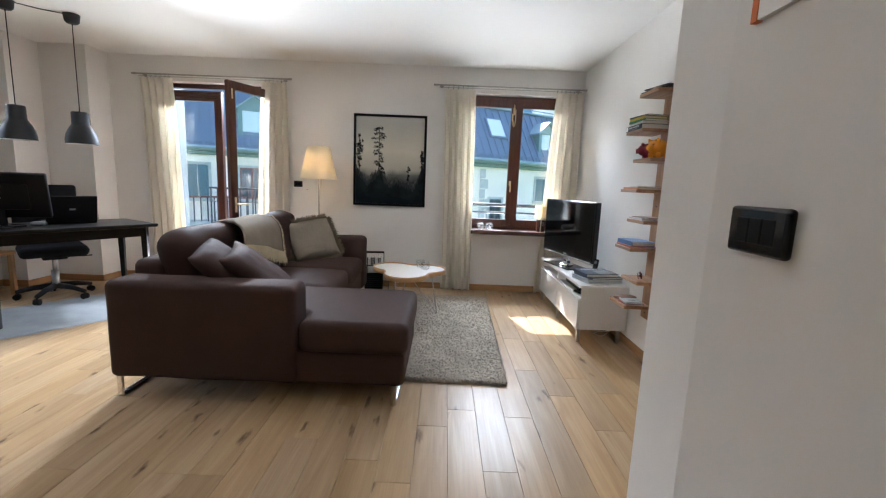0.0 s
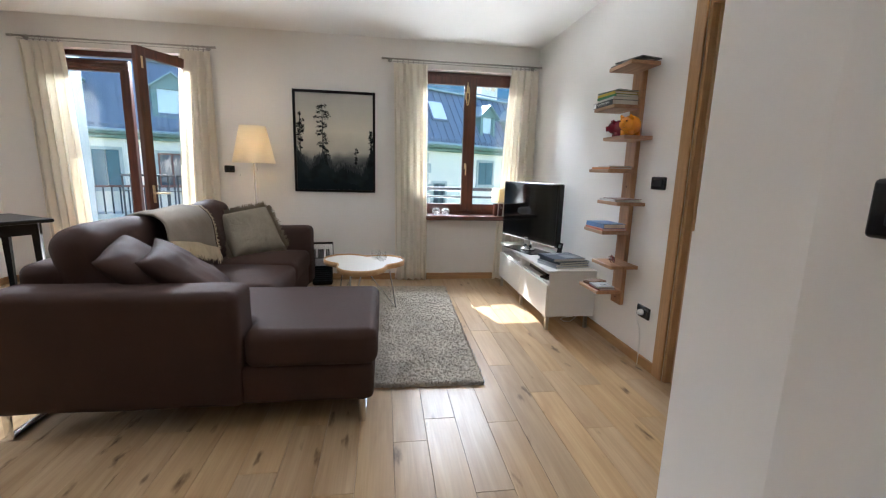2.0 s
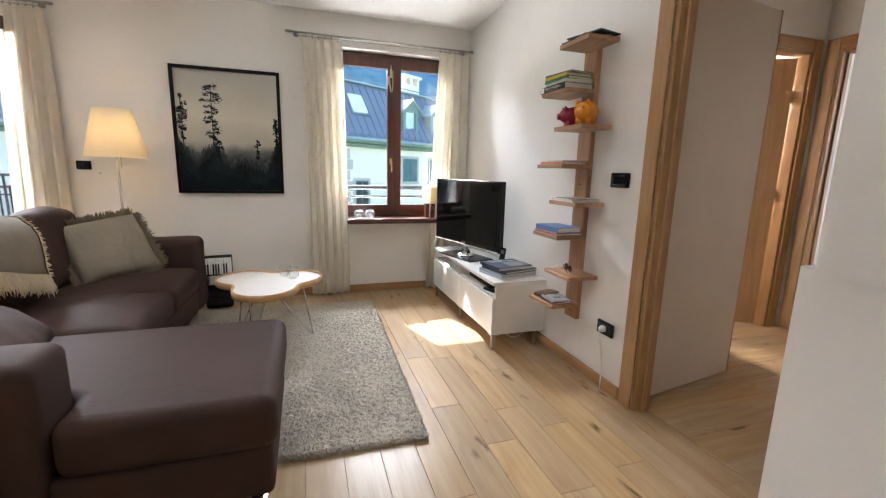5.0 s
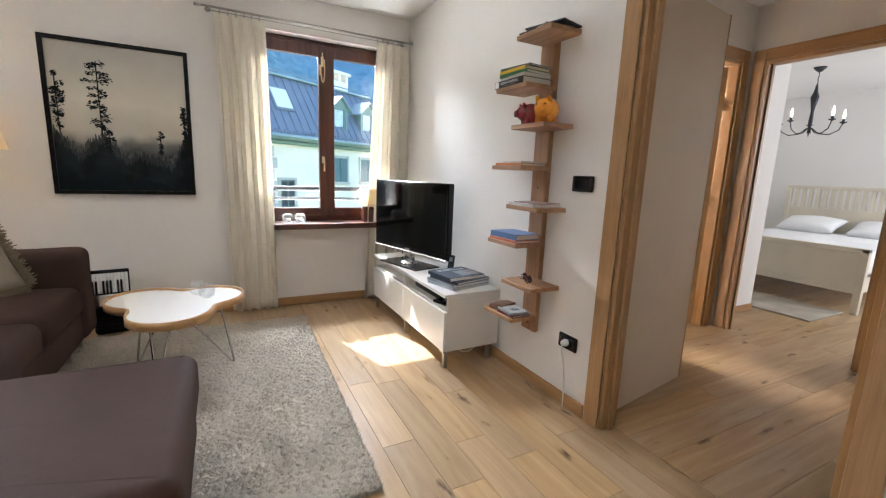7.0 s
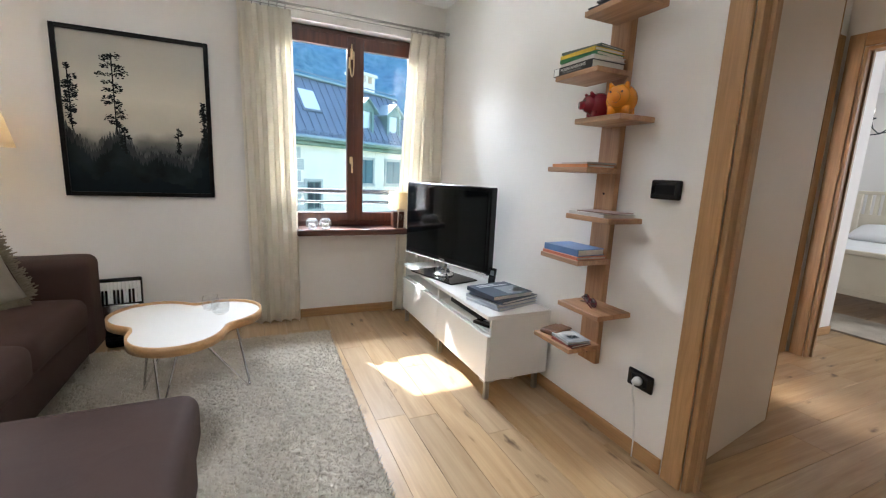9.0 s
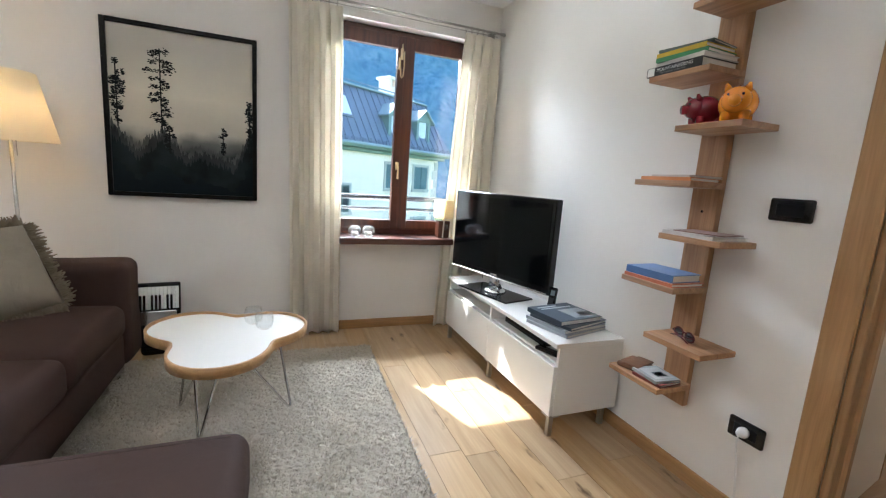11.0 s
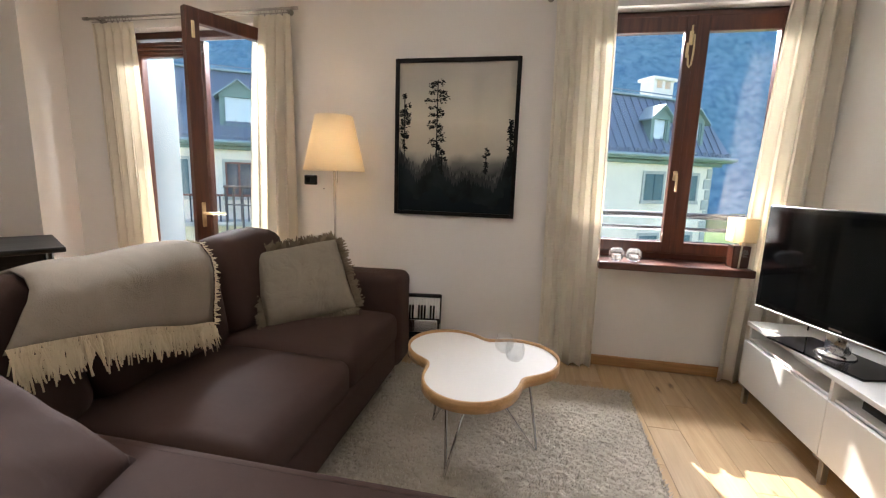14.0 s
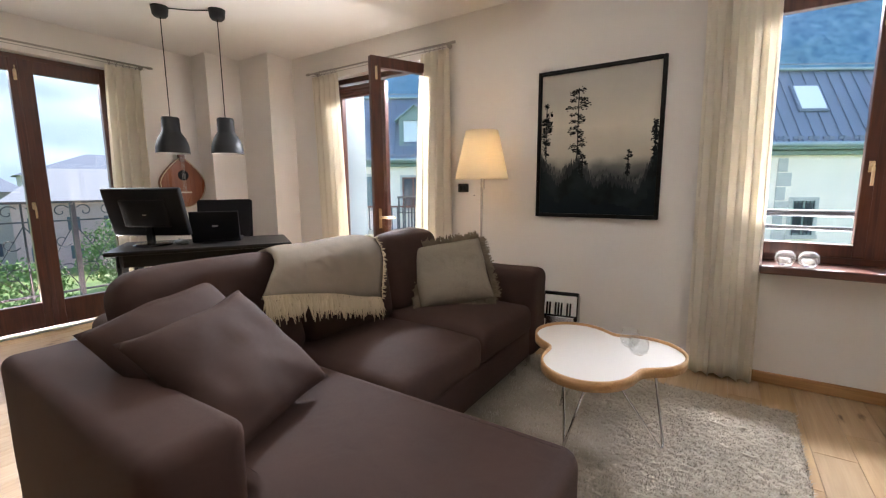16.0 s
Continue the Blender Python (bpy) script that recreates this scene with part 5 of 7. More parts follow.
INKWHITE, INKGREY = shader("white_ink", (0.85, 0.85, 0.83), 0.5), shader("grey_ink", (0.30, 0.30, 0.30), 0.5)
lettering("MOUNTAINEERING", label_ob, 0.0185, -0.075, 0.011, INKWHITE)
lettering("The Freedom of the Hills", label_ob, 0.0115, -0.06, 0.001, INKGREY)
part("badge", bm_box(-0.118, -0.002, 0.0001, -0.085, 0.028, 0.0005), INKWHITE, label_ob)


def pig(m, mat, label, s):
    """A round piggy bank with snout, ears, legs and a curl of tail, facing its own +y."""
    t = thing("piggy_bank", label, "piggy bank", m, "piggy banks")
    body = bmesh.new()
    bmesh.ops.create_uvsphere(body, u_segments=28, v_segments=18, radius=1, matrix=Matrix.LocRotScale((0, 0, 0.056 * s), None, (0.050 * s, 0.056 * s, 0.050 * s)))
    part("body", body, mat, t, "", True)
    head = bmesh.new()
    bmesh.ops.create_uvsphere(head, u_segments=24, v_segments=14, radius=1, matrix=Matrix.LocRotScale((0, 0.042 * s, 0.060 * s), None, (0.037 * s, 0.032 * s, 0.036 * s)))
    part("head", head, mat, t, "", True)
    part("snout", bm_rod((0, 0.066 * s, 0.054 * s), (0, 0.084 * s, 0.052 * s), 0.017 * s, 0.015 * s, 18), mat, t, "", True)
    for k in (-1, 1):
        part("ear", bm_rod((k * 0.022 * s, 0.040 * s, 0.086 * s), (k * 0.028 * s, 0.052 * s, 0.103 * s), 0.013 * s, 0.004 * s, 12), mat, t, "", True)
        part("eye", bm_rod((k * 0.017 * s, 0.066 * s, 0.070 * s), (k * 0.018 * s, 0.072 * s, 0.071 * s), 0.0035 * s, 0.003 * s, 10), BLACK_GLOSS, t)
        for y in (-0.03, 0.028):
            part("leg", bm_rod((k * 0.024 * s, y * s, 0.0), (k * 0.022 * s, y * s, 0.03 * s), 0.012 * s, 0.015 * s, 12), mat, t, "", True)
    part("tail", bm_tube([(0.006 * s * math.sin(a), (-0.060 - 0.003 * a) * s, (0.062 + 0.006 * math.cos(a)) * s) for a in (0, 0.9, 1.8, 2.7, 3.6, 4.5, 5.4)], 0.003 * s, 6), mat, t, "", True)
    part("slot", bm_box(-0.002 * s, -0.016 * s, 0.1033 * s, 0.002 * s, 0.014 * s, 0.1050 * s), BLACK_MATT, t)
    return t


pig(pose(1.735, 3.258, 1.452 + T, 0, 0, 118), shader("orange_glaze", (0.86, 0.31, 0.008), 0.18, vary=0.03, scale=10, coat=0.6), "glossy orange ceramic piggy bank on a shelf board", 1.2)
pig(pose(1.738, 3.382, 1.452 + T, 0, 0, 70), shader("crimson_glaze", (0.24, 0.008, 0.022), 0.18, vary=0.03, scale=10, coat=0.6), "glossy crimson ceramic piggy bank on a shelf board", 1.06)
stack(1.745, 3.455, 1.247 + T, ((0.165, 0.225, 0.014, (0.62, 0.24, 0.08), 2, 0, 0, "orange paperback book on a shelf board", ()), (0.15, 0.20, 0.008, (0.55, 0.50, 0.45), -8, 0.01, -0.02, "thin pale booklet on a paperback", ())), 0)
stack(1.742, 3.31, 1.042 + T, ((0.17, 0.22, 0.014, (0.60, 0.58, 0.55), -3, 0, 0, "white paperback with a dark spine end", ((-0.085, -0.06, -0.10, -0.07, (0.03, 0.03, 0.03)),)), (0.15, 0.18, 0.004, (0.30, 0.20, 0.18), 12, 0.01, -0.01, "thin reddish leaflet on a book", ())), 0)
stack(1.742, 3.457, 0.838 + T, ((0.175, 0.24, 0.014, (0.55, 0.16, 0.08), 0, 0, 0, "white book with red edges", ()), (0.165, 0.225, 0.030, (0.10, 0.20, 0.42), 3, 0.004, 0.008, "blue hardback book lying on top", ())), 0)
sg = thing("sunglasses", "folded dark red sunglasses on a shelf board", "glasses", pose(1.735, 3.315, 0.632 + T, 0, 0, 72))
LENS = shader("dark_lens", (0.03, 0.012, 0.012), 0.06)
REDFRAME = shader("dark_red_plastic", (0.13, 0.012, 0.015), 0.15, vary=0.2, scale=20)
for k in (-1, 1):
    part("rim", bm_tube([(k * 0.034 + 0.027 * math.cos(a * 0.449), -0.002, 0.021 + 0.018 * math.sin(a * 0.449)) for a in range(14)], 0.003, 6, True), REDFRAME, sg, "", True)
    part("lens", moved(bm_rod((0, -0.001, 0), (0, 0.001, 0), 0.026, seg=20), Matrix.Translation((k * 0.034, -0.002, 0.021)) @ Matrix.Diagonal((1, 1, 0.7, 1))), LENS, sg)
    part("temple", bm_tube([(k * 0.062, 0, 0.026), (k * 0.055, 0.012, 0.024), (-k * 0.02, 0.014 + 0.003 * k, 0.012), (-k * 0.055, 0.016, 0.004)], 0.0026, 6), REDFRAME, sg, "", True)
part("bridge", bm_tube([(-0.009, -0.002, 0.025), (0, -0.003, 0.03), (0.009, -0.002, 0.025)], 0.003, 6), REDFRAME, sg)
wl = thing("wallet", "worn brown leather purse on the lowest shelf board", "wallet", pose(1.735, 3.525, 0.424 + T, 0, 0, 14))
LEATHER = shader("brown_leather", (0.17, 0.075, 0.035), 0.5, vary=0.2, scale=20, bump=0.2, bump_scale=150)
part("body", bm_soft(-0.065, -0.05, 0, 0.065, 0.05, 0.024, 0.011, 0.004, 8, 0.003, 3), LEATHER, wl, "", True)
part("flap", bm_soft(-0.066, -0.052, 0.019, 0.066, 0.02, 0.028, 0.004, 0.002, 8, 0.002, 5), LEATHER, wl, "", True)
stack(1.728, 3.40, 0.424 + T, ((0.125, 0.135, 0.012, (0.22, 0.05, 0.04), 4, 0, 0, "reddish plastic disc case on the shelf", ()), (0.125, 0.135, 0.012, (0.30, 0.33, 0.34), -6, 0, 0.004, "disc case with a pale grey picture", ((-0.045, 0.05, -0.05, 0.05, (0.45, 0.47, 0.48)), (-0.02, 0.03, -0.03, 0.01, (0.10, 0.13, 0.16))))), 0)

# ---- on the window sill ----
SZ = SILL2 + 0.0205
CRYSTAL = clear("crystal_glass", (0.94, 0.95, 0.96), 0.04, 1.5)
CRYSTAL.node_tree.nodes["Principled BSDF"].inputs["Transmission Weight"].default_value = 0.8
for x in (0.768, 0.870):
    bm = bmesh.new()
    bmesh.ops.create_icosphere(bm, subdivisions=2, radius=0.049, matrix=Matrix.Translation((0, 0, 0.043)))
    for v in bm.verts:
        v.co.z = min(0.083, max(0.0, v.co.z))
    c = thing("candle_holder", "faceted crystal tea-light holder on the window sill", "candle holder", Matrix.Translation((x, 5.29, SZ)), "crystal holders")
    part("crystal", bm, CRYSTAL, c)
    part("tealight", bm_lathe([(0.001, 0.022), (0.018, 0.022), (0.018, 0.040), (0.001, 0.040)], 16), WHITE_LAMINATE, c)
sl = thing("table_lamp", "small lit lamp with cream shade on a dark wooden block", "lamp", Matrix.Translation((1.475, 5.33, SZ)))
part("base", bm_box(-0.05, -0.04, 0, 0.05, 0.04, 0.135, 0.004, 2), MAHOGANY, sl, "dark wooden block")
part("stone", bm_lathe([(0.001, -0.002), (0.026, -0.002), (0.027, 0.004), (0.02, 0.010), (0.001, 0.012)], 20), CRYSTAL, sl, "polished clear disc", True).matrix_basis = Matrix.Translation((0.005, -0.0405, 0.09)) @ pose(0, 0, 0, 90, 0, 0)
part("shade", bm_box(-0.065, -0.055, 0.155, 0.065, 0.055, 0.30, 0.004, 1), cloth("cream_small_shade", (0.85, 0.76, 0.58), 0.5, weave=300, vary=0.03), sl, "cream fabric shade")
part("stem", bm_rod((0, 0, 0.135), (0, 0, 0.16), 0.006), BRASS, sl)
single_lamp = lamp("table_lamp_bulb", "POINT", 0.06, (1.0, 0.66, 0.34), Matrix.Translation((1.475, 5.33, SZ + 0.23)), 0.02)

# ---- accordion beside the sofa ----
ac = thing("accordion", "black accordion with white piano keys beside the sofa", "accordion", pose(-0.42, 5.20, 0.0, 0, 0, 8))
part("case", bm_soft(-0.13, -0.09, 0.0, 0.08, 0.12, 0.42, 0.03, 0, 8), BLACK_GLOSS, ac, "", True)
for k in range(9):
    part("bellows_fold", bm_box(-0.12, -0.135 + 0.0, 0.05 + 0.022 * k, 0.07, -0.085, 0.064 + 0.022 * k, 0.004, 1), BLACK_CLOTH, ac)
part("keyboard_bed", moved(bm_box(-0.14, -0.03, -0.005, 0.09, 0.03, 0.19, 0.008, 2), Matrix.Translation((0, -0.10, 0.275)) @ pose(0, 0, 0, -14, 0, 0)), BLACK_GLOSS, ac)
KEYM = Matrix.Translation((0, -0.10, 0.275)) @ pose(0, 0, 0, -14, 0, 0)
for k in range(11):
    x = -0.132 + k * 0.0195
    part("white_key", moved(bm_box(x, -0.042, 0.03, x + 0.0182, -0.029, 0.165, 0.002, 1), KEYM), WHITE_LAMINATE, ac)
    if k % 7 not in (2, 6) and k < 10:
        part("black_key", moved(bm_box(x + 0.013, -0.050, 0.03, x + 0.025, -0.041, 0.115, 0.002, 1), KEYM), BLACK_GLOSS, ac)
part("grille", moved(bm_box(-0.12, -0.045, -0.06, 0.07, -0.02, 0.02, 0.006, 2), KEYM), CHROME, ac, "silver grille")

# ---- desk corner ----
P0, P1 = Vector((-3.00, 3.37)), Vector((-2.375, 4.40))
ANG = math.degrees(math.atan2(P1.y - P0.y, P1.x - P0.x))
LEN = (P1 - P0).length
DESK = pose(P0.x, P0.y, 0, 0, 0, ANG)           # local x along the near edge, y away from the room
DZ = 0.765
desk = thing("desk", "black wooden desk standing at an angle", "desk", DESK)
part("tabletop", bm_box(0, 0, DZ - 0.03, LEN, 0.66, DZ, 0.008, 2), BLACK_WOOD, desk)
part("apron", bm_box(0.06, 0.06, DZ - 0.12, LEN - 0.06, 0.08, DZ - 0.03), BLACK_WOOD, desk)
part("apron", bm_box(0.06, 0.58, DZ - 0.12, LEN - 0.06, 0.60, DZ - 0.03), BLACK_WOOD, desk)
part("apron", bm_box(0.06, 0.08, DZ - 0.12, 0.08, 0.58, DZ - 0.03), BLACK_WOOD, desk)
part("apron", bm_box(LEN - 0.08, 0.08, DZ - 0.12, LEN - 0.06, 0.58, DZ - 0.03), BLACK_WOOD, desk)
for x in (0.085, LEN - 0.085):
    for y in (0.085, 0.575):
        leg = bm_rod((x, y, 0.011), (x, y, DZ - 0.03), 0.022, 0.036, 4)
        part("leg", leg, BLACK_WOOD, desk)

TILT = Matrix.Translation((0, 0, 0.13)) @ pose(0, 0, 0, 15, 0, 0) @ Matrix.Translation((0, 0, -0.15))
mon = thing("computer_monitor", "black flat computer monitor seen from behind on the desk", "monitor", DESK @ pose(0.235, 0.34, DZ, 0, 0, -28) @ Matrix.Scale(1.12, 4))
part("back_shell", moved(bm_soft(-0.265, -0.02, 0.085, 0.265, 0.022, 0.415, 0.012, 0, 8), TILT), BLACK_MATT, mon, "", True)
part("bulge", moved(bm_soft(-0.16, -0.030, 0.15, 0.16, -0.005, 0.34, 0.02, 0, 6), TILT), BLACK_MATT, mon, "", True)
part("screen", moved(bm_box(-0.25, 0.020, 0.105, 0.25, 0.024, 0.40), TILT), SCREEN, mon)
part("neck", bm_box(-0.025, -0.025, 0.012, 0.025, 0.0, 0.13, 0.006, 2), BLACK_GLOSS, mon)
part("foot", bm_lathe([(0.001, 0), (0.115, 0), (0.117, 0.006), (0.10, 0.013), (0.001, 0.018)], 32), BLACK_GLOSS, mon, "round glossy foot", True)
part("badge", moved(bm_box(-0.012, -0.0325, 0.235, 0.012, -0.0295, 0.242), TILT), STEEL, mon)
lap = thing("laptop", "open black laptop on the desk", "laptop", DESK @ pose(0.67, 0.36, DZ + 0.0005, 0, 0, -6))
part("base", bm_box(-0.175, -0.02, 0.0, 0.175, 0.22, 0.022, 0.005, 2), BLACK_MATT, lap)
part("keyboard", bm_box(-0.15, 0.02, 0.0222, 0.15, 0.13, 0.0245, 0.001, 1), BLACK_GLOSS, lap)
part("lid", moved(bm_box(-0.175, -0.010, 0.0, 0.175, 0.008, 0.235, 0.005, 2), Matrix.Translation((0, -0.022, 0.018)) @ pose(0, 0, 0, 14, 0, 0)), BLACK_MATT, lap)
part("badge", moved(bm_box(-0.02, -0.0115, 0.11, 0.02, -0.0095, 0.125), Matrix.Translation((0, -0.022, 0.018)) @ pose(0, 0, 0, 14, 0, 0)), STEEL, lap)
ms = thing("computer_mouse", "grey and black computer mouse on the desk", "mouse", DESK @ pose(0.43, 0.28, DZ, 0, 0, 40))
part("body", bm_soft(-0.031, -0.052, 0, 0.031, 0.052, 0.034, 0.016, 0.006, 7), shader("grey_mouse_plastic", (0.12, 0.125, 0.13), 0.35, vary=0.05), ms, "", True)
part("wheel", bm_rod((-0.004, 0.025, 0.036), (0.004, 0.025, 0.036), 0.008), BLACK_MATT, ms)

# ---- office chair ----
ch = thing("office_chair", "black office swivel chair on a five-star base", "chair", pose(-3.38, 4.37, 0.0105, 0, 0, 48))
for k in range(5):
    a = k * 2 * math.pi / 5 + 0.35
    c, s = math.cos(a), math.sin(a)
    arm = part("base_arm", bm_tube([(0.03 * c, 0.03 * s, 0.115), (0.17 * c, 0.17 * s, 0.105), (0.29 * c, 0.29 * s, 0.075)], [0.030, 0.024, 0.018], 8), BLACK_MATT, ch, "", True)
    part("castor", merge(bm_rod((0.285 * c - 0.022 * s, 0.285 * s + 0.022 * c, 0.0285), (0.285 * c - 0.006 * s, 0.285 * s + 0.006 * c, 0.0285), 0.028, seg=16), bm_rod((0.285 * c + 0.006 * s, 0.285 * s - 0.006 * c, 0.0285), (0.285 * c + 0.022 * s, 0.285 * s - 0.022 * c, 0.0285), 0.028, seg=16), bm_rod((0.285 * c, 0.285 * s, 0.03), (0.285 * c, 0.285 * s, 0.075), 0.008)), BLACK_MATT, arm)
part("gas_lift", merge(bm_rod((0, 0, 0.10), (0, 0, 0.27), 0.030), bm_rod((0, 0, 0.27), (0, 0, 0.40), 0.016)), STEEL, ch, "steel lift column", True)
part("mechanism", bm_box(-0.09, -0.13, 0.385, 0.09, 0.13, 0.425, 0.012, 2), BLACK_MATT, ch)
part("lever", bm_tube([(0.06, -0.05, 0.40), (0.22, -0.05, 0.395), (0.28, -0.05, 0.395)], 0.007, 6), BLACK_MATT, ch)
part("seat", bm_soft(-0.245, -0.24, 0.42, 0.245, 0.24, 0.515, 0.045, 0.012, 10, 0.003, 2), BLACK_CLOTH, ch, "", True)
part("backrest", moved(bm_soft(-0.245, -0.03, 0.0, 0.245, 0.03, 0.52, 0.028, 0, 10, 0.003, 5), Matrix.Translation((0, 0.265, 0.56)) @ pose(0, 0, 0, -9, 0, 0)), BLACK_CLOTH, ch, "", True)
part("back_stem", bm_tube([(0, 0.10, 0.405), (0, 0.25, 0.42), (0, 0.30, 0.50), (0, 0.31, 0.68)], 0.022, 8), BLACK_MATT, ch, "", True)

# ---- pendant lamps ----
def pendant(x, y, rim_z, label):
    t = thing("pendant_lamp", label, "lamp", Matrix.Translation((x, y, 0)), "pendant lamps")
    part("canopy", bm_lathe([(0.001, TOP - 0.075), (0.038, TOP - 0.075), (0.052, TOP - 0.06), (0.060, TOP - 0.001), (0.001, TOP - 0.001)], 24), ANTHRACITE, t, "", True)
    part("cord", bm_rod((0, 0, rim_z + 0.27), (0, 0, TOP - 0.07), 0.0035, seg=8), BLACK_MATT, t)
    out = [(0.118, 0.0), (0.116, 0.045), (0.108, 0.085), (0.09, 0.125), (0.072, 0.155), (0.064, 0.17), (0.062, 0.265), (0.058, 0.275), (0.001, 0.276)]
    inn = [(0.001, 0.262), (0.054, 0.262), (0.058, 0.17), (0.066, 0.148), (0.086, 0.118), (0.103, 0.082), (0.112, 0.045), (0.114, 0.0)]
    part("shade", bm_lathe([(r, z + rim_z) for r, z in out], 36), ANTHRACITE, t, "dark grey metal bell shade", True)
    part("reflector", bm_lathe([(r, z + rim_z) for r, z in inn], 36), WHITE_LAMINATE, t, "white inside of the shade", True)
    part("bulb", bm_lathe([(0.001, rim_z + 0.03), (0.028, rim_z + 0.05), (0.030, rim_z + 0.07), (0.014, rim_z + 0.12), (0.014, rim_z + 0.26)], 16), WHITE_LAMINATE, t, "", True)


pendant(-3.19, 3.965, 1.465, "dark grey metal pendant lamp above the desk")
pendant(-2.90, 4.24, 1.465, "dark grey metal pendant lamp beside its twin")
single("ceiling_cable", bm_tube([(-3.19, 3.965, TOP - 0.006), (-3.05, 4.10, TOP - 0.014), (-2.90, 4.24, TOP - 0.006)], 0.004, 6), BLACK_MATT, "black cable between the two lamp canopies", "cable", None, "", True)

# ---- stringed instrument on the wall ----
lu = thing("mandola", "teardrop red-brown mandola hanging on the wall", "mandola", pose(WEST + 0.001, 4.505, 1.015, 0, 0, 90) @ Matrix.Scale(1.25, 4))
outline = []
for k in range(40):
    a = 2 * math.pi * k / 40
    w = 0.175 * math.sin(a) * (1 if math.cos(a) < 0 else (1 - 0.55 * math.cos(a) ** 1.4))
    outline.append((w, 0.19 + 0.20 * math.cos(a)))
face = bm_prism(outline, 0.0, 0.055, 0.012, 2)
moved(face, pose(0, 0, 0, 90, 0, 0))
LUTE = wood("red_brown_soundboard", (0.17, 0.055, 0.025), (0.27, 0.10, 0.05), 0.28, "z", 1.6, coat=0.4)
part("body", face, LUTE, lu, "glossy teardrop body", True)
part("binding", bm_tube([(x, -0.0565, y) for x, y in outline], 0.0035, 6, True), shader("cream_binding", (0.55, 0.45, 0.30), 0.4), lu)
part("sound_hole", moved(bm_rod((0, 0, 0), (0, 0, 0.001), 0.042, seg=24), Matrix.Translation((0, -0.0555, 0.25)) @ pose(0, 0, 0, 90, 0, 0)), BLACK_MATT, lu)
part("bridge", bm_box(-0.055, -0.062, 0.105, 0.055, -0.055, 0.117, 0.002, 1), shader("pale_bridge", (0.55, 0.48, 0.38), 0.5), lu)
part("neck", bm_box(-0.022, -0.065, 0.36, 0.022, -0.025, 0.47, 0.006, 2), MAHOGANY, lu)
part("head", bm_box(-0.036, -0.055, 0.47, 0.036, -0.03, 0.565, 0.008, 2), MAHOGANY, lu)
for k in range(4):
    part("string", bm_rod((-0.012 + 0.008 * k, -0.066, 0.11), (-0.010 + 0.0066 * k, -0.068, 0.48), 0.0007, seg=4), STEEL, lu)
for k in (-1, 1):
    for z in (0.485, 0.505, 0.525, 0.545):
        part("tuning_peg", bm_rod((k * 0.036, -0.043, z), (k * 0.06, -0.043, z), 0.005), STEEL, lu)
part("end_pin", bm_rod((0, -0.028, -0.022), (0, -0.028, -0.008), 0.006), BLACK_MATT, lu)

st = thing("wooden_stool", "low light-brown wooden stool beside the desk", "stool", pose(-4.0, 4.30, 0, 0, 0, 10))
part("seat", bm_box(-0.18, -0.15, 0.40, 0.18, 0.15, 0.435, 0.006, 2), OAK_TRIM_X, st)
for x in (-0.15, 0.15):
    for y in (-0.12, 0.12):
        part("leg", bm_box(x - 0.02, y - 0.02, 0, x + 0.02, y + 0.02, 0.40, 0.003, 1), OAK_TRIM, st)

# ---- bedroom seen through the doors ----
bed = thing("bed", "white wooden double bed with slatted headboard", "bed", Matrix.Translation((5.68, 3.17, 0)))
BEDW = shader("white_stained_pine", (0.66, 0.60, 0.48), 0.5, vary=0.05, scale=4)
part("footboard", merge(bm_box(0.0, 0.06, 0.20, 0.03, 1.60, 0.60, 0.004, 1), bm_box(-0.012, 0.0, 0.60, 0.045, 1.66, 0.645, 0.006, 2), bm_box(-0.006, 0.05, 0.20, 0.036, 1.61, 0.26, 0.004, 1)), BEDW, bed)
for y in (0.0, 1.60):
    part("post", bm_box(-0.012, y, 0, 0.05, y + 0.06, 0.64, 0.006, 2), BEDW, bed)
    part("head_post", bm_box(2.05, y, 0, 2.11, y + 0.06, 1.18, 0.006, 2), BEDW, bed)
    part("side_rail", bm_box(0.05, y + 0.01, 0.22, 2.05, y + 0.035, 0.36), BEDW, bed)
part("head_rail", bm_box(2.06, 0.0, 1.18, 2.11, 1.66, 1.225, 0.006, 2), BEDW, bed)
part("head_rail", bm_box(2.065, 0.06, 0.86, 2.10, 1.60, 0.92), BEDW, bed)
part("head_panel", bm_box(2.07, 0.06, 0.40, 2.095, 1.60, 0.86), BEDW, bed)
for k in range(18):
    part("slat", bm_box(2.07, 0.10 + k * 0.083, 0.92, 2.092, 0.145 + k * 0.083, 1.18), BEDW, bed)
SHEET = cloth("white_bed_linen", (0.80, 0.80, 0.80), weave=300, vary=0.03)
part("mattress", bm_soft(0.06, 0.05, 0.36, 2.03, 1.61, 0.60, 0.05, 0.01, 12, 0.008, 3), SHEET, bed, "", True)
for y in (0.45, 1.22):
    single("pillow", bm_pillow(0.66, 0.42, 0.16, 16, y * 7, 0.01), SHEET, "plump white pillow on the bed", "pillow", pose(7.52, 3.17 + y, 0.70, -70, 0, -90), "pillows", True)
single("bedside_rug", bm_soft(4.95, 3.25, 0.0005, 5.62, 4.6, 0.018, 0.006, 0, 8, 0.002, 2), SHAG, "small grey-beige rug beside the bed", "rug", None, "", True)
cd = thing("chandelier", "dark iron chandelier with five candle bulbs", "chandelier", Matrix.Translation((6.37, 4.12, 0.0)))
part("canopy", bm_lathe([(0.001, TOP - 0.05), (0.02, TOP - 0.05), (0.055, TOP - 0.015), (0.06, TOP - 0.001), (0.001, TOP - 0.001)], 20), IRON, cd, "", True)
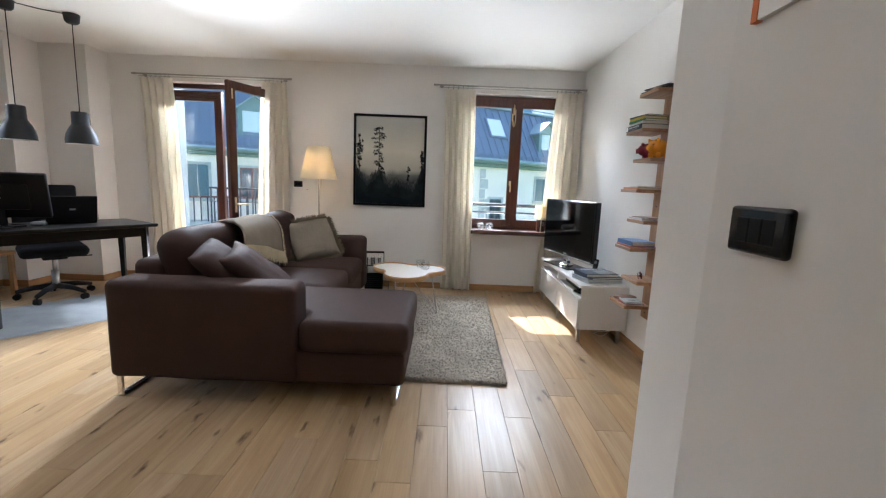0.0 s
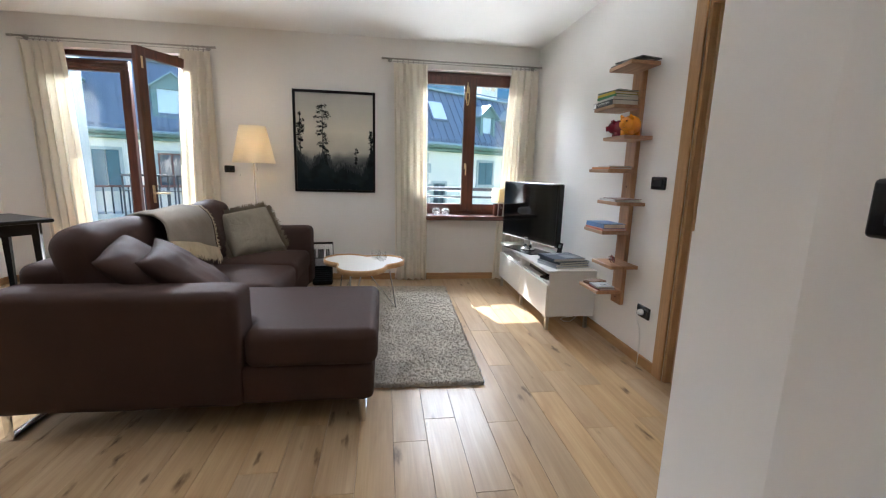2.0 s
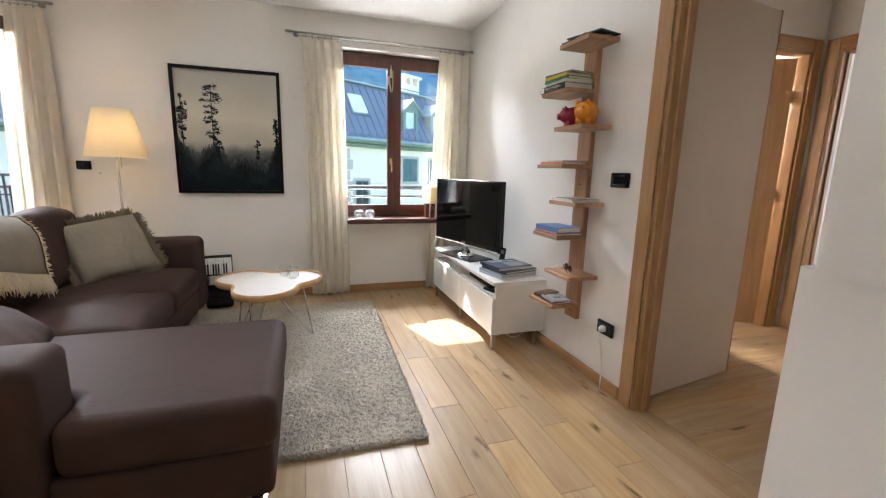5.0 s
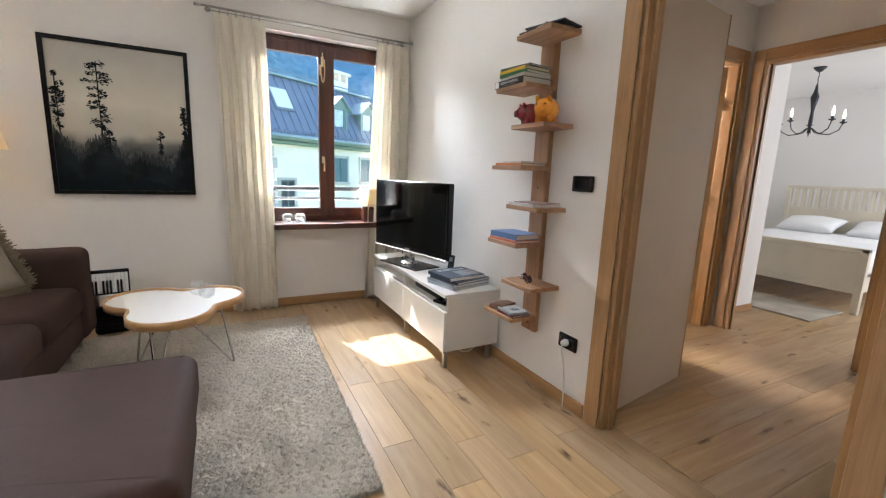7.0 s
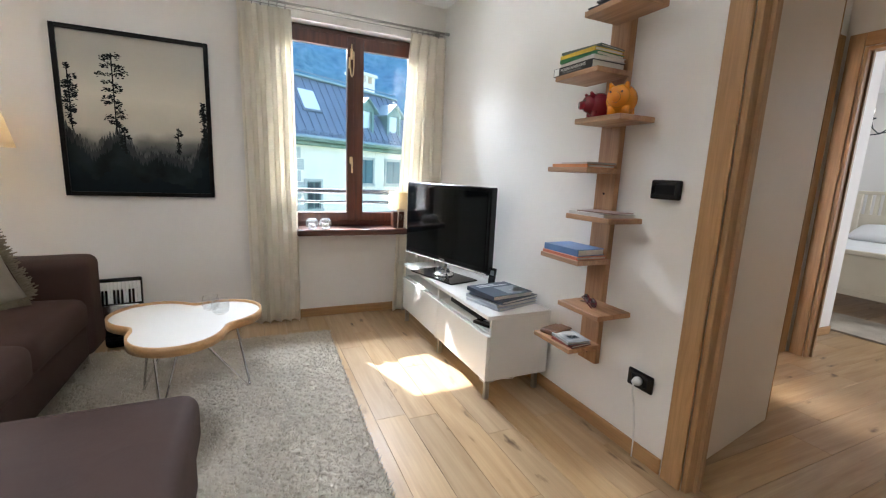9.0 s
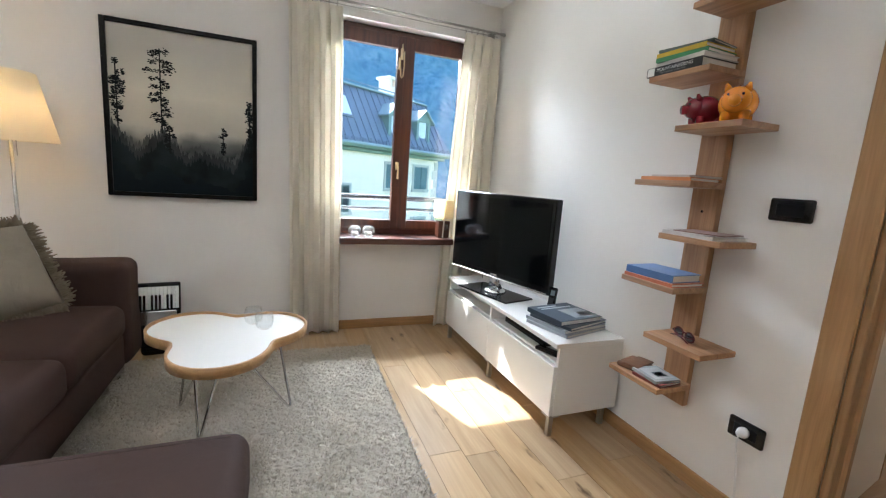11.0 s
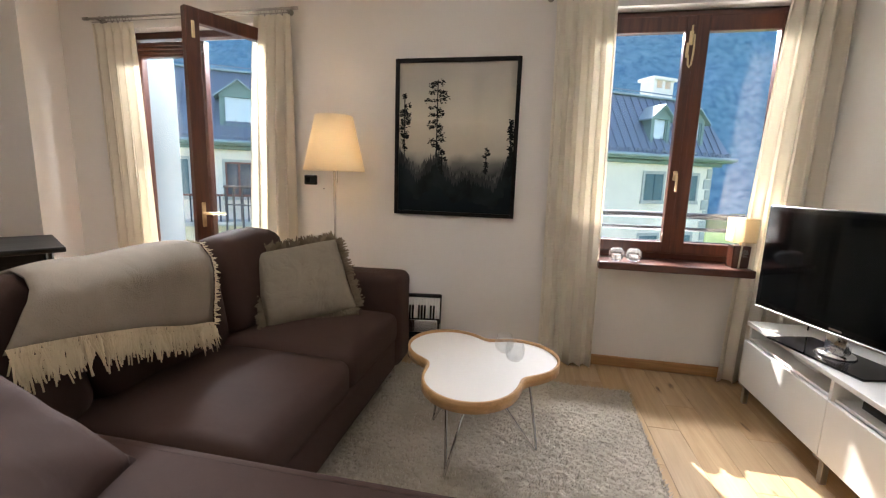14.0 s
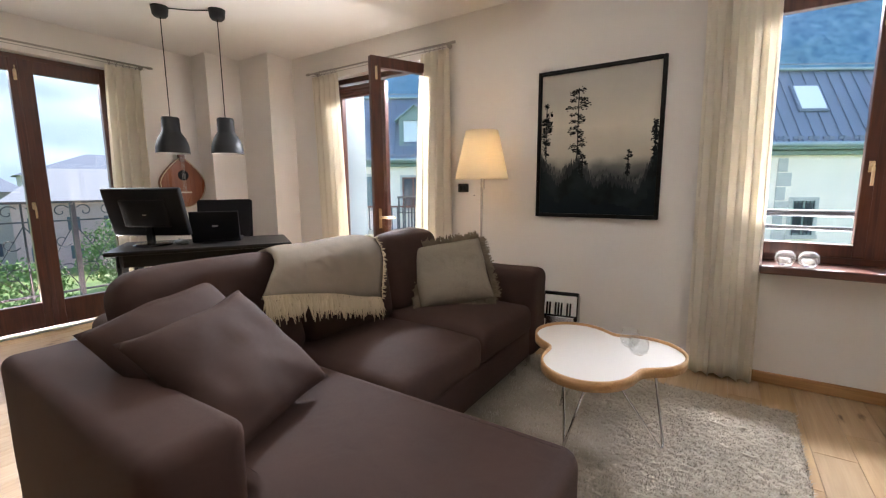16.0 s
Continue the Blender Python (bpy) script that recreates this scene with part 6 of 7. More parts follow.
part("chain", bm_tube([(0.004 * math.sin(k * 1.6), 0.004 * math.cos(k * 1.6), TOP - 0.05 - 0.02 * k) for k in range(8)], 0.005, 6), IRON, cd)
part("stem", bm_lathe([(0.004, 1.980), (0.02, 1.82), (0.012, 1.88), (0.022, 1.96), (0.014, 2.06), (0.03, 2.16), (0.04, 2.22), (0.02, 2.28), (0.008, 2.36)], 16), IRON, cd, "", True)
CANDLE = glow("candle_bulb", (1.0, 0.86, 0.66), 3.0)
for k in range(5):
    a = k * 2 * math.pi / 5 + 0.4
    arm = part("arm", bm_tube([(r * math.cos(a), r * math.sin(a), z) for r, z in ((0.02, 1.88), (0.09, 1.815), (0.19, 1.805), (0.27, 1.85), (0.30, 1.93))], 0.006, 6), IRON, cd, "", True)
    part("drip_pan", bm_lathe([(0.008, 1.925), (0.03, 1.935), (0.034, 1.945), (0.012, 1.942), (0.012, 1.980), (0.001, 1.980)], 14, (0.30 * math.cos(a), 0.30 * math.sin(a), 0)), IRON, arm)
    part("candle", bm_lathe([(0.008, 1.980), (0.012, 2.010), (0.010, 2.040), (0.001, 2.080)], 12, (0.30 * math.cos(a), 0.30 * math.sin(a), 0)), CANDLE, arm, "lit candle bulb", True)

# ---- outside: balconies, the house across the street, ground and mountains ----
RENDER_CREAM = shader("cream_render", (0.90, 0.805, 0.69), 0.9, vary=0.06, scale=1.5, bump=0.2, bump_scale=14)
STONE = shader("grey_quoin_stone", (0.50, 0.49, 0.45), 0.85, vary=0.12, scale=6, bump=0.3, bump_scale=20)
ROOF_METAL = shader("blue_grey_roof_sheet", (0.17, 0.20, 0.25), 0.5, 0.1, vary=0.10, scale=1.3, bump=0.05, bump_scale=8)
GREEN_PAINT = shader("grey_green_paint", (0.20, 0.28, 0.26), 0.6, vary=0.08, scale=4)
SHUTTER_BLUE = shader("blue_green_shutter", (0.10, 0.17, 0.19), 0.6, vary=0.10, scale=5)
RED_TIMBER = shader("red_brown_paint", (0.16, 0.05, 0.035), 0.5, vary=0.1, scale=5)
DARK_PANE = shader("far_window_glass", (0.05, 0.07, 0.09), 0.08, vary=0.2, scale=1)
BLIND = shader("pale_roof_window_blind", (0.75, 0.77, 0.78), 0.4, vary=0.04, scale=2)
CONCRETE = shader("pale_balcony_concrete", (0.55, 0.53, 0.50), 0.85, vary=0.08, scale=3, bump=0.2, bump_scale=30)

# own facade: slabs above and below, and the side wall of the balcony
# slab out of view, reaching out far enough to crop the floor's sun patch
setting("unseen_eaves_slab", bm_box(-6.3, 5.70, 2.70, 3.2, 6.97, 2.86), CONCRETE, "unseen pale eaves slab, sized to crop the sunlight", "eaves")
setting("eaves_slab_west", bm_box(-5.9, -1.75, 2.70, -4.6, 5.69, 2.86), CONCRETE, "pale overhanging eaves above the balcony", "eaves")
setting("balcony_slab", bm_box(-3.35, 5.70, -0.22, -0.9, 6.70, -0.02), CONCRETE, "pale concrete balcony slab", "balcony")
setting("balcony_slab_west", bm_box(-5.45, 1.4, -0.22, -4.6, 5.2, -0.02), CONCRETE, "pale concrete balcony slab", "balcony")
# dimmed blue-grey paints in the shade; the thin box lines the outer reveal
setting("balcony_side_wall", merge(bm_box(-3.14, 5.70, -0.02, -2.995, 5.93, 2.70), bm_box(-2.994, 5.54, 0.013, -2.962, 5.71, 2.262)), shader("shade_toned_outer_render", (0.24, 0.29, 0.32), 0.9, vary=0.04, scale=2, bump=0.15, bump_scale=20), "side wall of the balcony, blue-grey shade in its colour", "wall")


def scroll(c, size, flip, up):
    """A wrought-iron curl in the local xz plane."""
    return [(c[0] + flip * size * (1 - k / 13) * math.cos(0.5 + k * 0.55), 0, c[1] + up * size * (1 - k / 13) * math.sin(0.5 + k * 0.55)) for k in range(12)]


def iron_railing(m, length, ornate, label):
    t = thing("balcony_railing", label, "railing", m)
    part("handrail", bm_box(0, -0.022, 1.05, length, 0.022, 1.075, 0.004, 1), IRON, t)
    part("rail", bm_box(0, -0.012, 0.10, length, 0.012, 0.12), IRON, t)
    part("rail", bm_box(0, -0.012, 0.86, length, 0.012, 0.875), IRON, t)
    n = max(2, round(length / (0.42 if ornate else 0.11)))
    for i in range(n + 1):
        x = min(length - 0.012, max(0.012, i * length / n))
        big = ornate and i % 3 == 0
        r = 0.022 if big else 0.008
        part("baluster", bm_box(x - r, -r, -0.02, x + r, r, 1.05), IRON, t)
    if ornate:
        for i in range(n):
            x = (i + 0.5) * length / n
            h = length / n / 2
            curls = merge(bm_tube(scroll((x - h * 0.5, 0.965), 0.075, -1, 1), 0.006, 6), bm_tube(scroll((x + h * 0.5, 0.965), 0.075, 1, 1), 0.006, 6))
            part("scroll_work", curls, IRON, t)
            diag = merge(bm_tube([(x - h, 0, 0.13), (x, 0, 0.48), (x + h, 0, 0.13)], 0.006, 6), bm_tube([(x - h, 0, 0.83), (x, 0, 0.48), (x + h, 0, 0.83)], 0.006, 6),
                         bm_tube(scroll((x - h * 0.45, 0.33), 0.09, -1, 1), 0.006, 6), bm_tube(scroll((x + h * 0.45, 0.33), 0.09, 1, 1), 0.006, 6),
                         bm_tube(scroll((x - h * 0.45, 0.66), 0.08, -1, -1), 0.006, 6), bm_tube(scroll((x + h * 0.45, 0.66), 0.08, 1, -1), 0.006, 6))
            part("scroll_work", diag, IRON, t)
    return t


iron_railing(Matrix.Translation((-3.10, 6.62, 0)), 2.1, False, "dark iron balcony railing with thin upright bars")
iron_railing(Matrix.Translation((-5.35, 1.5, 0)) @ pose(0, 0, 0, 0, 0, 90), 3.6, True, "dark wrought-iron balcony railing with scrolls")
t = thing("window_guard", "horizontal grey window guard bars", "window guard", Matrix.Translation((0, 5.80, 0)))
for z, r in ((1.01, 0.022), (0.915, 0.013), (0.815, 0.013)):
    part("bar", bm_rod((0.45, 0, z), (1.85, 0, z), r, seg=12), IRON, t, "", True)
for x in (0.46, 1.84):
    part("bracket", bm_box(x - 0.012, -0.11, 0.78, x + 0.012, 0.02, 1.05), IRON, t)

# the houses across the street
GROUND = -7.0


def far_window(house, x, z, w, h, kind):
    y = -0.02
    f = part("window", merge(bm_box(x - w / 2 - 0.13, y - 0.06, z - 0.12, x + w / 2 + 0.13, y + 0.03, z), bm_box(x - w / 2 - 0.10, y - 0.03, z, x - w / 2, y + 0.03, z + h),
                             bm_box(x + w / 2, y - 0.03, z, x + w / 2 + 0.10, y + 0.03, z + h), bm_box(x - w / 2 - 0.10, y - 0.03, z + h, x + w / 2 + 0.10, y + 0.03, z + h + 0.10)), STONE, house, "grey stone window surround")
    if kind == "shut":
        for s in (-1, 1):
            part("shutter", bm_box(x + s * w / 4 - w / 4 + 0.01, y - 0.03, z + 0.01, x + s * w / 4 + w / 4 - 0.01, y + 0.02, z + h - 0.01, 0.01, 1), SHUTTER_BLUE, f, "closed blue-green shutter")
            for k in range(int(h / 0.12)):
                part("slat", bm_box(x + s * w / 4 - w / 5, y - 0.045, z + 0.07 + 0.12 * k, x + s * w / 4 + w / 5, y - 0.03, z + 0.12 + 0.12 * k), SHUTTER_BLUE, f)
    else:
        part("pane", bm_box(x - w / 2, y + 0.0, z, x + w / 2, y + 0.015, z + h), DARK_PANE, f)
        mat = RED_TIMBER if kind == "red" else GREEN_PAINT
        part("frame", merge(bm_box(x - 0.03, y - 0.02, z, x + 0.03, y, z + h), bm_box(x - w / 2, y - 0.02, z, x - w / 2 + 0.06, y, z + h), bm_box(x + w / 2 - 0.06, y - 0.02, z, x + w / 2, y, z + h),
                            bm_box(x - w / 2, y - 0.02, z + h - 0.06, x + w / 2, y, z + h), bm_box(x - w / 2, y - 0.02, z, x + w / 2, y, z + 0.06)), mat, f)
        if kind == "grille":
            part("grille", merge(*[bm_box(x - w / 2 + w * (k + 0.5) / 6 - 0.012, y - 0.05, z, x - w / 2 + w * (k + 0.5) / 6 + 0.012, y - 0.03, z + h) for k in range(6)],
                                 *[bm_box(x - w / 2, y - 0.055, z + h * k / 4 - 0.012, x + w / 2, y - 0.03, z + h * k / 4 + 0.012) for k in (1, 2, 3)]), IRON, f, "iron window grille")


def dormer(house, x, half, z0, z1, peak):
    """A gabled dormer that stands out of the steep roof, glazed in front."""
    y, wide = 0.02, half - 0.13
    d = part("dormer", merge(bm_box(x - half, y - 0.15, z0 - 0.14, x - wide, y + 1.0, z1 + 0.12), bm_box(x + wide, y - 0.15, z0 - 0.14, x + half, y + 1.0, z1 + 0.12), bm_box(x - wide, y - 0.15, z0 - 0.14, x + wide, y - 0.05, z0),
                             bm_box(x - wide, y - 0.15, z1, x + wide, y - 0.05, z1 + 0.12)), GREEN_PAINT, house, "grey-green timber dormer")
    eave = z1 + 0.12
    part("gable", moved(bm_prism([(-half, 0), (half, 0), (0, peak - eave - 0.06)], 0, 0.05), Matrix.Translation((x, y - 0.10, eave)) @ pose(0, 0, 0, 90, 0, 0)), GREEN_PAINT, d)
    over = half + 0.17
    for k in (-1, 1):
        low = eave - (peak - eave) * 0.17 / half
        slab = bm_prism([(0, peak - 0.05), (0, peak), (k * over, low + 0.03), (k * over, low - 0.03)] if k > 0 else [(0, peak), (0, peak - 0.05), (k * over, low - 0.03), (k * over, low + 0.03)], 0, 1.75)
        bmesh.ops.recalc_face_normals(slab, faces=slab.faces[:])
        part("dormer_roof", moved(slab, Matrix.Translation((x, y + 1.45, 0)) @ pose(0, 0, 0, 90, 0, 0)), SEAM_GREEN, d)
    part("blind", bm_box(x - wide + 0.02, y - 0.06, z0, x + wide - 0.02, y - 0.02, z1), BLIND, d, "pale drawn blind behind glass")
    part("pane", bm_box(x - wide, y - 0.085, z0, x + wide, y - 0.075, z1), PANE, d)
    part("frame", merge(bm_box(x - wide, y - 0.11, z0, x - wide + 0.06, y - 0.07, z1), bm_box(x + wide - 0.06, y - 0.11, z0, x + wide, y - 0.07, z1), bm_box(x - wide + 0.06, y - 0.11, z0, x + wide - 0.06, y - 0.07, z0 + 0.05)), GREEN_PAINT, d)


def mansard_house(label, m, x0, x1, eave, top, dormers, windows, quoins):
    """A rendered house with a steep sheet roof; its front lies on local y 0, the eaves reach to -0.5."""
    t = thing("apartment_house", label, "house", m, "houses across the street")
    part("wall", bm_box(x0, 0, GROUND, x1, 9, eave - 0.02), RENDER_CREAM, t)
    part("eaves_board", merge(bm_box(x0 - 0.5, -0.50, eave - 0.16, x1 + 0.5, 0.1, eave - 0.04, 0.02, 1), bm_box(x0 - 0.3, -0.20, eave - 0.30, x1 + 0.3, 0.02, eave - 0.17, 0.02, 1)), GREEN_PAINT, t, "grey-green boarded eaves")
    part("gutter", bm_tube([(x0 - 0.6, -0.54, eave - 0.03), (x1 + 0.6, -0.54, eave - 0.03)], 0.07, 10), SEAM_GREEN, t, "rounded sheet gutter", True)
    rise, back = top - eave, 0.95
    bm = bm_prism([(x0 - 0.5, -0.42), (x1 + 0.5, -0.42), (x1 + 0.5, 9.4), (x0 - 0.5, 9.4)], eave, top)
    for v in bm.verts:
        if v.co.z > top - 0.1:
            v.co = Vector((max(x0 + 0.3, min(v.co.x, x1 - 0.1)), max(v.co.y, back), v.co.z))
    part("roof", bm, ROOF_METAL, t, "blue-grey standing-seam sheet roof")
    part("roof_top", bm_box(x0 + 0.2, back - 0.12, top, x1, 9.3, top + 0.08, 0.02, 1), SEAM_GREEN, t, "pale flashing round the flat top")
    part("ridge_rail", bm_tube([(x0 + 0.3, back - 0.02, top + 0.20), (x1 - 0.1, back - 0.02, top + 0.20)], 0.022, 6), ROOF_METAL, t)
    tilt = math.degrees(math.atan2(back + 0.42, rise))
    n = int((x1 - x0) / 0.36)
    for i in range(n + 1):
        x = x0 + (x1 - x0) * i / n
        part("roof_seam", moved(bm_box(-0.014, -0.035, 0.02, 0.014, 0.03, rise / math.cos(radians(tilt)) - 0.02), Matrix.Translation((x, -0.42, eave)) @ pose(0, 0, 0, -tilt, 0, 0)), ROOF_METAL, t)
    for i in range(int((x1 - x0 + 0.8) / 0.42)):
        x = x1 + 0.3 - i * 0.42
        part("snow_guard", merge(bm_box(x - 0.15, -0.38, eave + 0.12, x + 0.15, -0.35, eave + 0.20), bm_box(x - 0.02, -0.40, eave + 0.02, x + 0.02, -0.28, eave + 0.22)), ROOF_METAL, t)
    for x, z, w, h, kind in windows:
        far_window(t, x, z, w, h, kind)
    for x, side in quoins:
        for k in range(9):
            wide = 0.42 if k % 2 else 0.28
            a, b = (x, x + wide) if side > 0 else (x - wide, x)
            part("quoin", bm_box(a, -0.035, eave - 0.35 - 0.42 * (k + 1), b, 0.01, eave - 0.35 - 0.42 * k - 0.03, 0.012, 1), STONE, t)
    for d in dormers:
        dormer(t, *d)
    return t, tilt


SEAM_GREEN = shader("pale_green_sheet", (0.30, 0.38, 0.38), 0.5, 0.1, vary=0.10, scale=2)
house, lean = mansard_house("cream rendered house with blue-grey mansard roof and chimney", pose(2.40, 18.62, 0, 0, 0, 32), -3.0, 5.9, 2.34, 4.62,
                            ((2.78, 0.46, 2.78, 3.66, 4.20), (4.55, 0.46, 2.78, 3.66, 4.20)),
                            ((2.85, 0.66, 0.92, 1.02, "shut"), (4.65, 0.66, 0.92, 1.02, "shut"), (0.10, -0.30, 0.66, 1.02, "grille"), (2.85, -2.2, 0.9, 1.5, "shut"), (4.65, -2.2, 0.9, 1.5, "shut"), (0.10, -3.2, 0.8, 1.4, "shut")),
                            ((-0.75, 1), (5.92, -1)))
ROOFWIN = Matrix.Translation((0.22, 0.40, 3.70)) @ pose(0, 0, 0, -lean, 0, 0)
rf = part("roof_window", moved(bm_box(-0.44, -0.07, -0.50, 0.44, 0.06, 0.50, 0.02, 1), ROOFWIN), ROOF_METAL, house, "roof window with pale blind")
part("blind", moved(bm_box(-0.36, -0.09, -0.42, 0.36, -0.065, 0.42, 0.006, 1), ROOFWIN), BLIND, rf)
CHIM = (4.72, 2.3, 5.85, 3.05)
chim = part("chimney", bm_box(CHIM[0], CHIM[1], 4.5, CHIM[2], CHIM[3], 5.44), RENDER_CREAM, house, "white chimney with open head")
part("chimney_cap", bm_prism([(CHIM[0] - 0.1, CHIM[1] - 0.1), (CHIM[2] + 0.1, CHIM[1] - 0.1), (CHIM[2] + 0.1, CHIM[3] + 0.1), (CHIM[0] - 0.1, CHIM[3] + 0.1)], 5.76, 5.90, 0.02, 1), RENDER_CREAM, chim)
for k in range(3):
    x = CHIM[0] + k * 0.48
    part("chimney_post", bm_box(x, CHIM[1], 5.44, x + 0.17, CHIM[3], 5.76), RENDER_CREAM, chim)

BH = pose(-11.46, 16.82, 0, 0, 0, 32)
mansard_house("cream rendered house with blue-grey mansard roof and large dormers", BH, -8.5, 8.0, 2.38, 5.1,
              tuple((x, 0.66, 3.0, 4.0, 4.66) for x in (-6.0, -2.6, 0.80, 4.15, 7.4)),
              tuple((x, 0.30, 0.95, 1.32, "red") for x in (-6.1, -2.7, 0.70, 4.0, 7.3)) + tuple((x, 0.30, 0.80, 1.38, "shut") for x in (-4.8, -1.4, 1.95, 5.4)) + tuple((x, -2.9, 0.95, 1.45, "shut") for x in (-6.1, -2.7, 0.70, 4.0)),
              ((8.02, -1),))

# far balcony on the house opposite the balcony door
fb = thing("far_balcony", "brown timber balcony of the house opposite", "balcony", BH @ Matrix.Translation((1.5, -0.92, 0)))
part("slab", bm_box(-5.5, 0, -0.75, 5.5, 0.90, -0.58), CONCRETE, fb)
part("handrail", bm_box(-5.5, 0, 0.36, 5.5, 0.07, 0.43), RED_TIMBER, fb)
for i in range(47):
    part("baluster", bm_box(-5.46 + i * 0.237, 0.01, -0.58, -5.41 + i * 0.237, 0.05, 0.36), IRON, fb)

# ground, town and mountains
LAWN = shader("lawn", (0.075, 0.13, 0.03), 0.95, vary=0.35, scale=0.8, bump=0.4, bump_scale=30)
setting("ground", bm_box(-1500, -400, GROUND - 1, 1500, 1800, GROUND), LAWN, "green lawn and meadow reaching to the hills", "ground")


def mountain(name, label, m, length, height, depth, seed, mat, crown=0.0, rough=0.06):
    """A wooded ridge, rough all over."""
    bm = bmesh.new()
    nx, ny, rows = 260, 90, []
    rnd = random.Random(int(seed * 10))
    for j in range(ny + 1):
        row = []
        for i in range(nx + 1):
            u, v = i / nx, j / ny
            x, y = (u - 0.5) * length, v * depth
            z = height * v ** 0.9 * (0.72 + 0.35 * noise.noise(Vector((u * 3 + seed, v, seed)))) + height * rough * noise.noise(Vector((u * 22, v * 11, seed))) * min(1, v * 4)
            row.append(bm.verts.new((x + rnd.uniform(-1, 1) * crown, y + depth * 0.8 * rough * noise.noise(Vector((u * 30, v * 17, seed + 5))), z + rnd.uniform(-1, 1) * crown)))
        rows.append(row)
    for j in range(ny):
        for i in range(nx):
            bm.faces.new((rows[j][i], rows[j][i + 1], rows[j + 1][i + 1], rows[j + 1][i]))
    ob = setting(name, bm, mat, label, "mountain", True)
    ob.matrix_world = m
    return ob


# both forest tones are blued and lightened: aerial haze put into the colour
FOREST = shader("haze_tinted_forest", (0.22, 0.35, 0.41), 1.0, second=(0.075, 0.175, 0.245), scale=0.55, bump=0.6, bump_scale=0.35, spec=0.0)
# slope tones paled throughout, so the colour itself carries the distance haze
HAZE_TINT = shader("haze_tinted_slope", (0.40, 0.445, 0.465), 1.0, second=(0.33, 0.385, 0.415), scale=0.012, spec=0.0)
mountain("backdrop_north", "steep wooded mountainside, blue haze put into its colour", Matrix.Translation((60, 130, GROUND)), 900, 270, 190, 2.0, FOREST, 2.0, 0.035)
mountain("backdrop_west", "mountain range beyond the town, paled by painted haze", Matrix.Translation((-700, 200, GROUND)) @ pose(0, 0, 0, 0, 0, 90), 2600, 640, 500, 5.0, HAZE_TINT, 0.0, 0.012)

TOWN = [shader("town_cream", (0.40, 0.37, 0.32), 0.9, vary=0.05), shader("town_pink", (0.42, 0.29, 0.26), 0.9, vary=0.05), shader("town_white", (0.36, 0.35, 0.34), 0.9, vary=0.05)]
TOWN_ROOF = [shader("town_slate", (0.10, 0.12, 0.16), 0.7, vary=0.1), shader("town_grey_roof", (0.26, 0.26, 0.27), 0.7, vary=0.1), shader("town_dark_timber", (0.05, 0.05, 0.06), 0.8, vary=0.1)]


def town_house(x, y, w, d, h, roof_h, wall_mat, roof_mat, turn, label):
    t = thing("town_house", label, "house", pose(x, y, GROUND, 0, 0, turn), "houses of the town")
    part("wall", bm_box(-w / 2, -d / 2, 0, w / 2, d / 2, h), wall_mat, t)
    roof = bm_prism([(-w / 2 - 0.8, -d / 2 - 0.8), (w / 2 + 0.8, -d / 2 - 0.8), (w / 2 + 0.8, d / 2 + 0.8), (-w / 2 - 0.8, d / 2 + 0.8)], h, h + roof_h)
    for v in roof.verts:
        if v.co.z > h + 0.01:
            v.co = Vector((v.co.x * 0.55, v.co.y * 0.12, v.co.z))
    part("roof", roof, roof_mat, t)
    for floor in range(max(1, int(h / 3))):
        for k in range(int(w / 3)):
            xx = -w / 2 + 1.6 + k * 3
            for s in (-1, 1):
                part("window", bm_box(xx - 0.5, s * d / 2 - 0.06, 1 + 3 * floor, xx + 0.5, s * d / 2 + 0.06, 2.4 + 3 * floor), DARK_PANE, t)
                part("window", bm_box(s * w / 2 - 0.06, -d / 2 + 1.2 + (k % 3) * 3 - 0.5, 1 + 3 * floor, s * w / 2 + 0.06, -d / 2 + 1.2 + (k % 3) * 3 + 0.5, 2.4 + 3 * floor), DARK_PANE, t)
    return t


town_house(-95, 44, 42, 16, 10.5, 4, TOWN[0], TOWN_ROOF[0], 80, "large cream hotel with slate roof")
town_house(-60, 22, 14, 10, 7, 3.5, TOWN[1], TOWN_ROOF[1], 70, "pink house with pale roof")
town_house(-46, 32, 9, 7, 3.2, 1.8, TOWN[2], TOWN_ROOF[0], 95, "grey house with slate roof")
town_house(-36, 26, 9, 7, 3.6, 2.6, TOWN_ROOF[2], TOWN_ROOF[2], 85, "dark timber house in the town")
town_house(-58, 40, 12, 9, 4.6, 2.4, TOWN[1], TOWN_ROOF[0], 60, "pink house with slate roof")
town_house(-70, 8, 16, 10, 8, 3.5, TOWN[0], TOWN_ROOF[0], 90, "cream house with slate roof")
LEAF = shader("garden_leaves", (0.085, 0.16, 0.035), 0.8, vary=0.4, scale=3)
BARK = shader("bark", (0.09, 0.065, 0.05), 0.9, vary=0.2, scale=10)


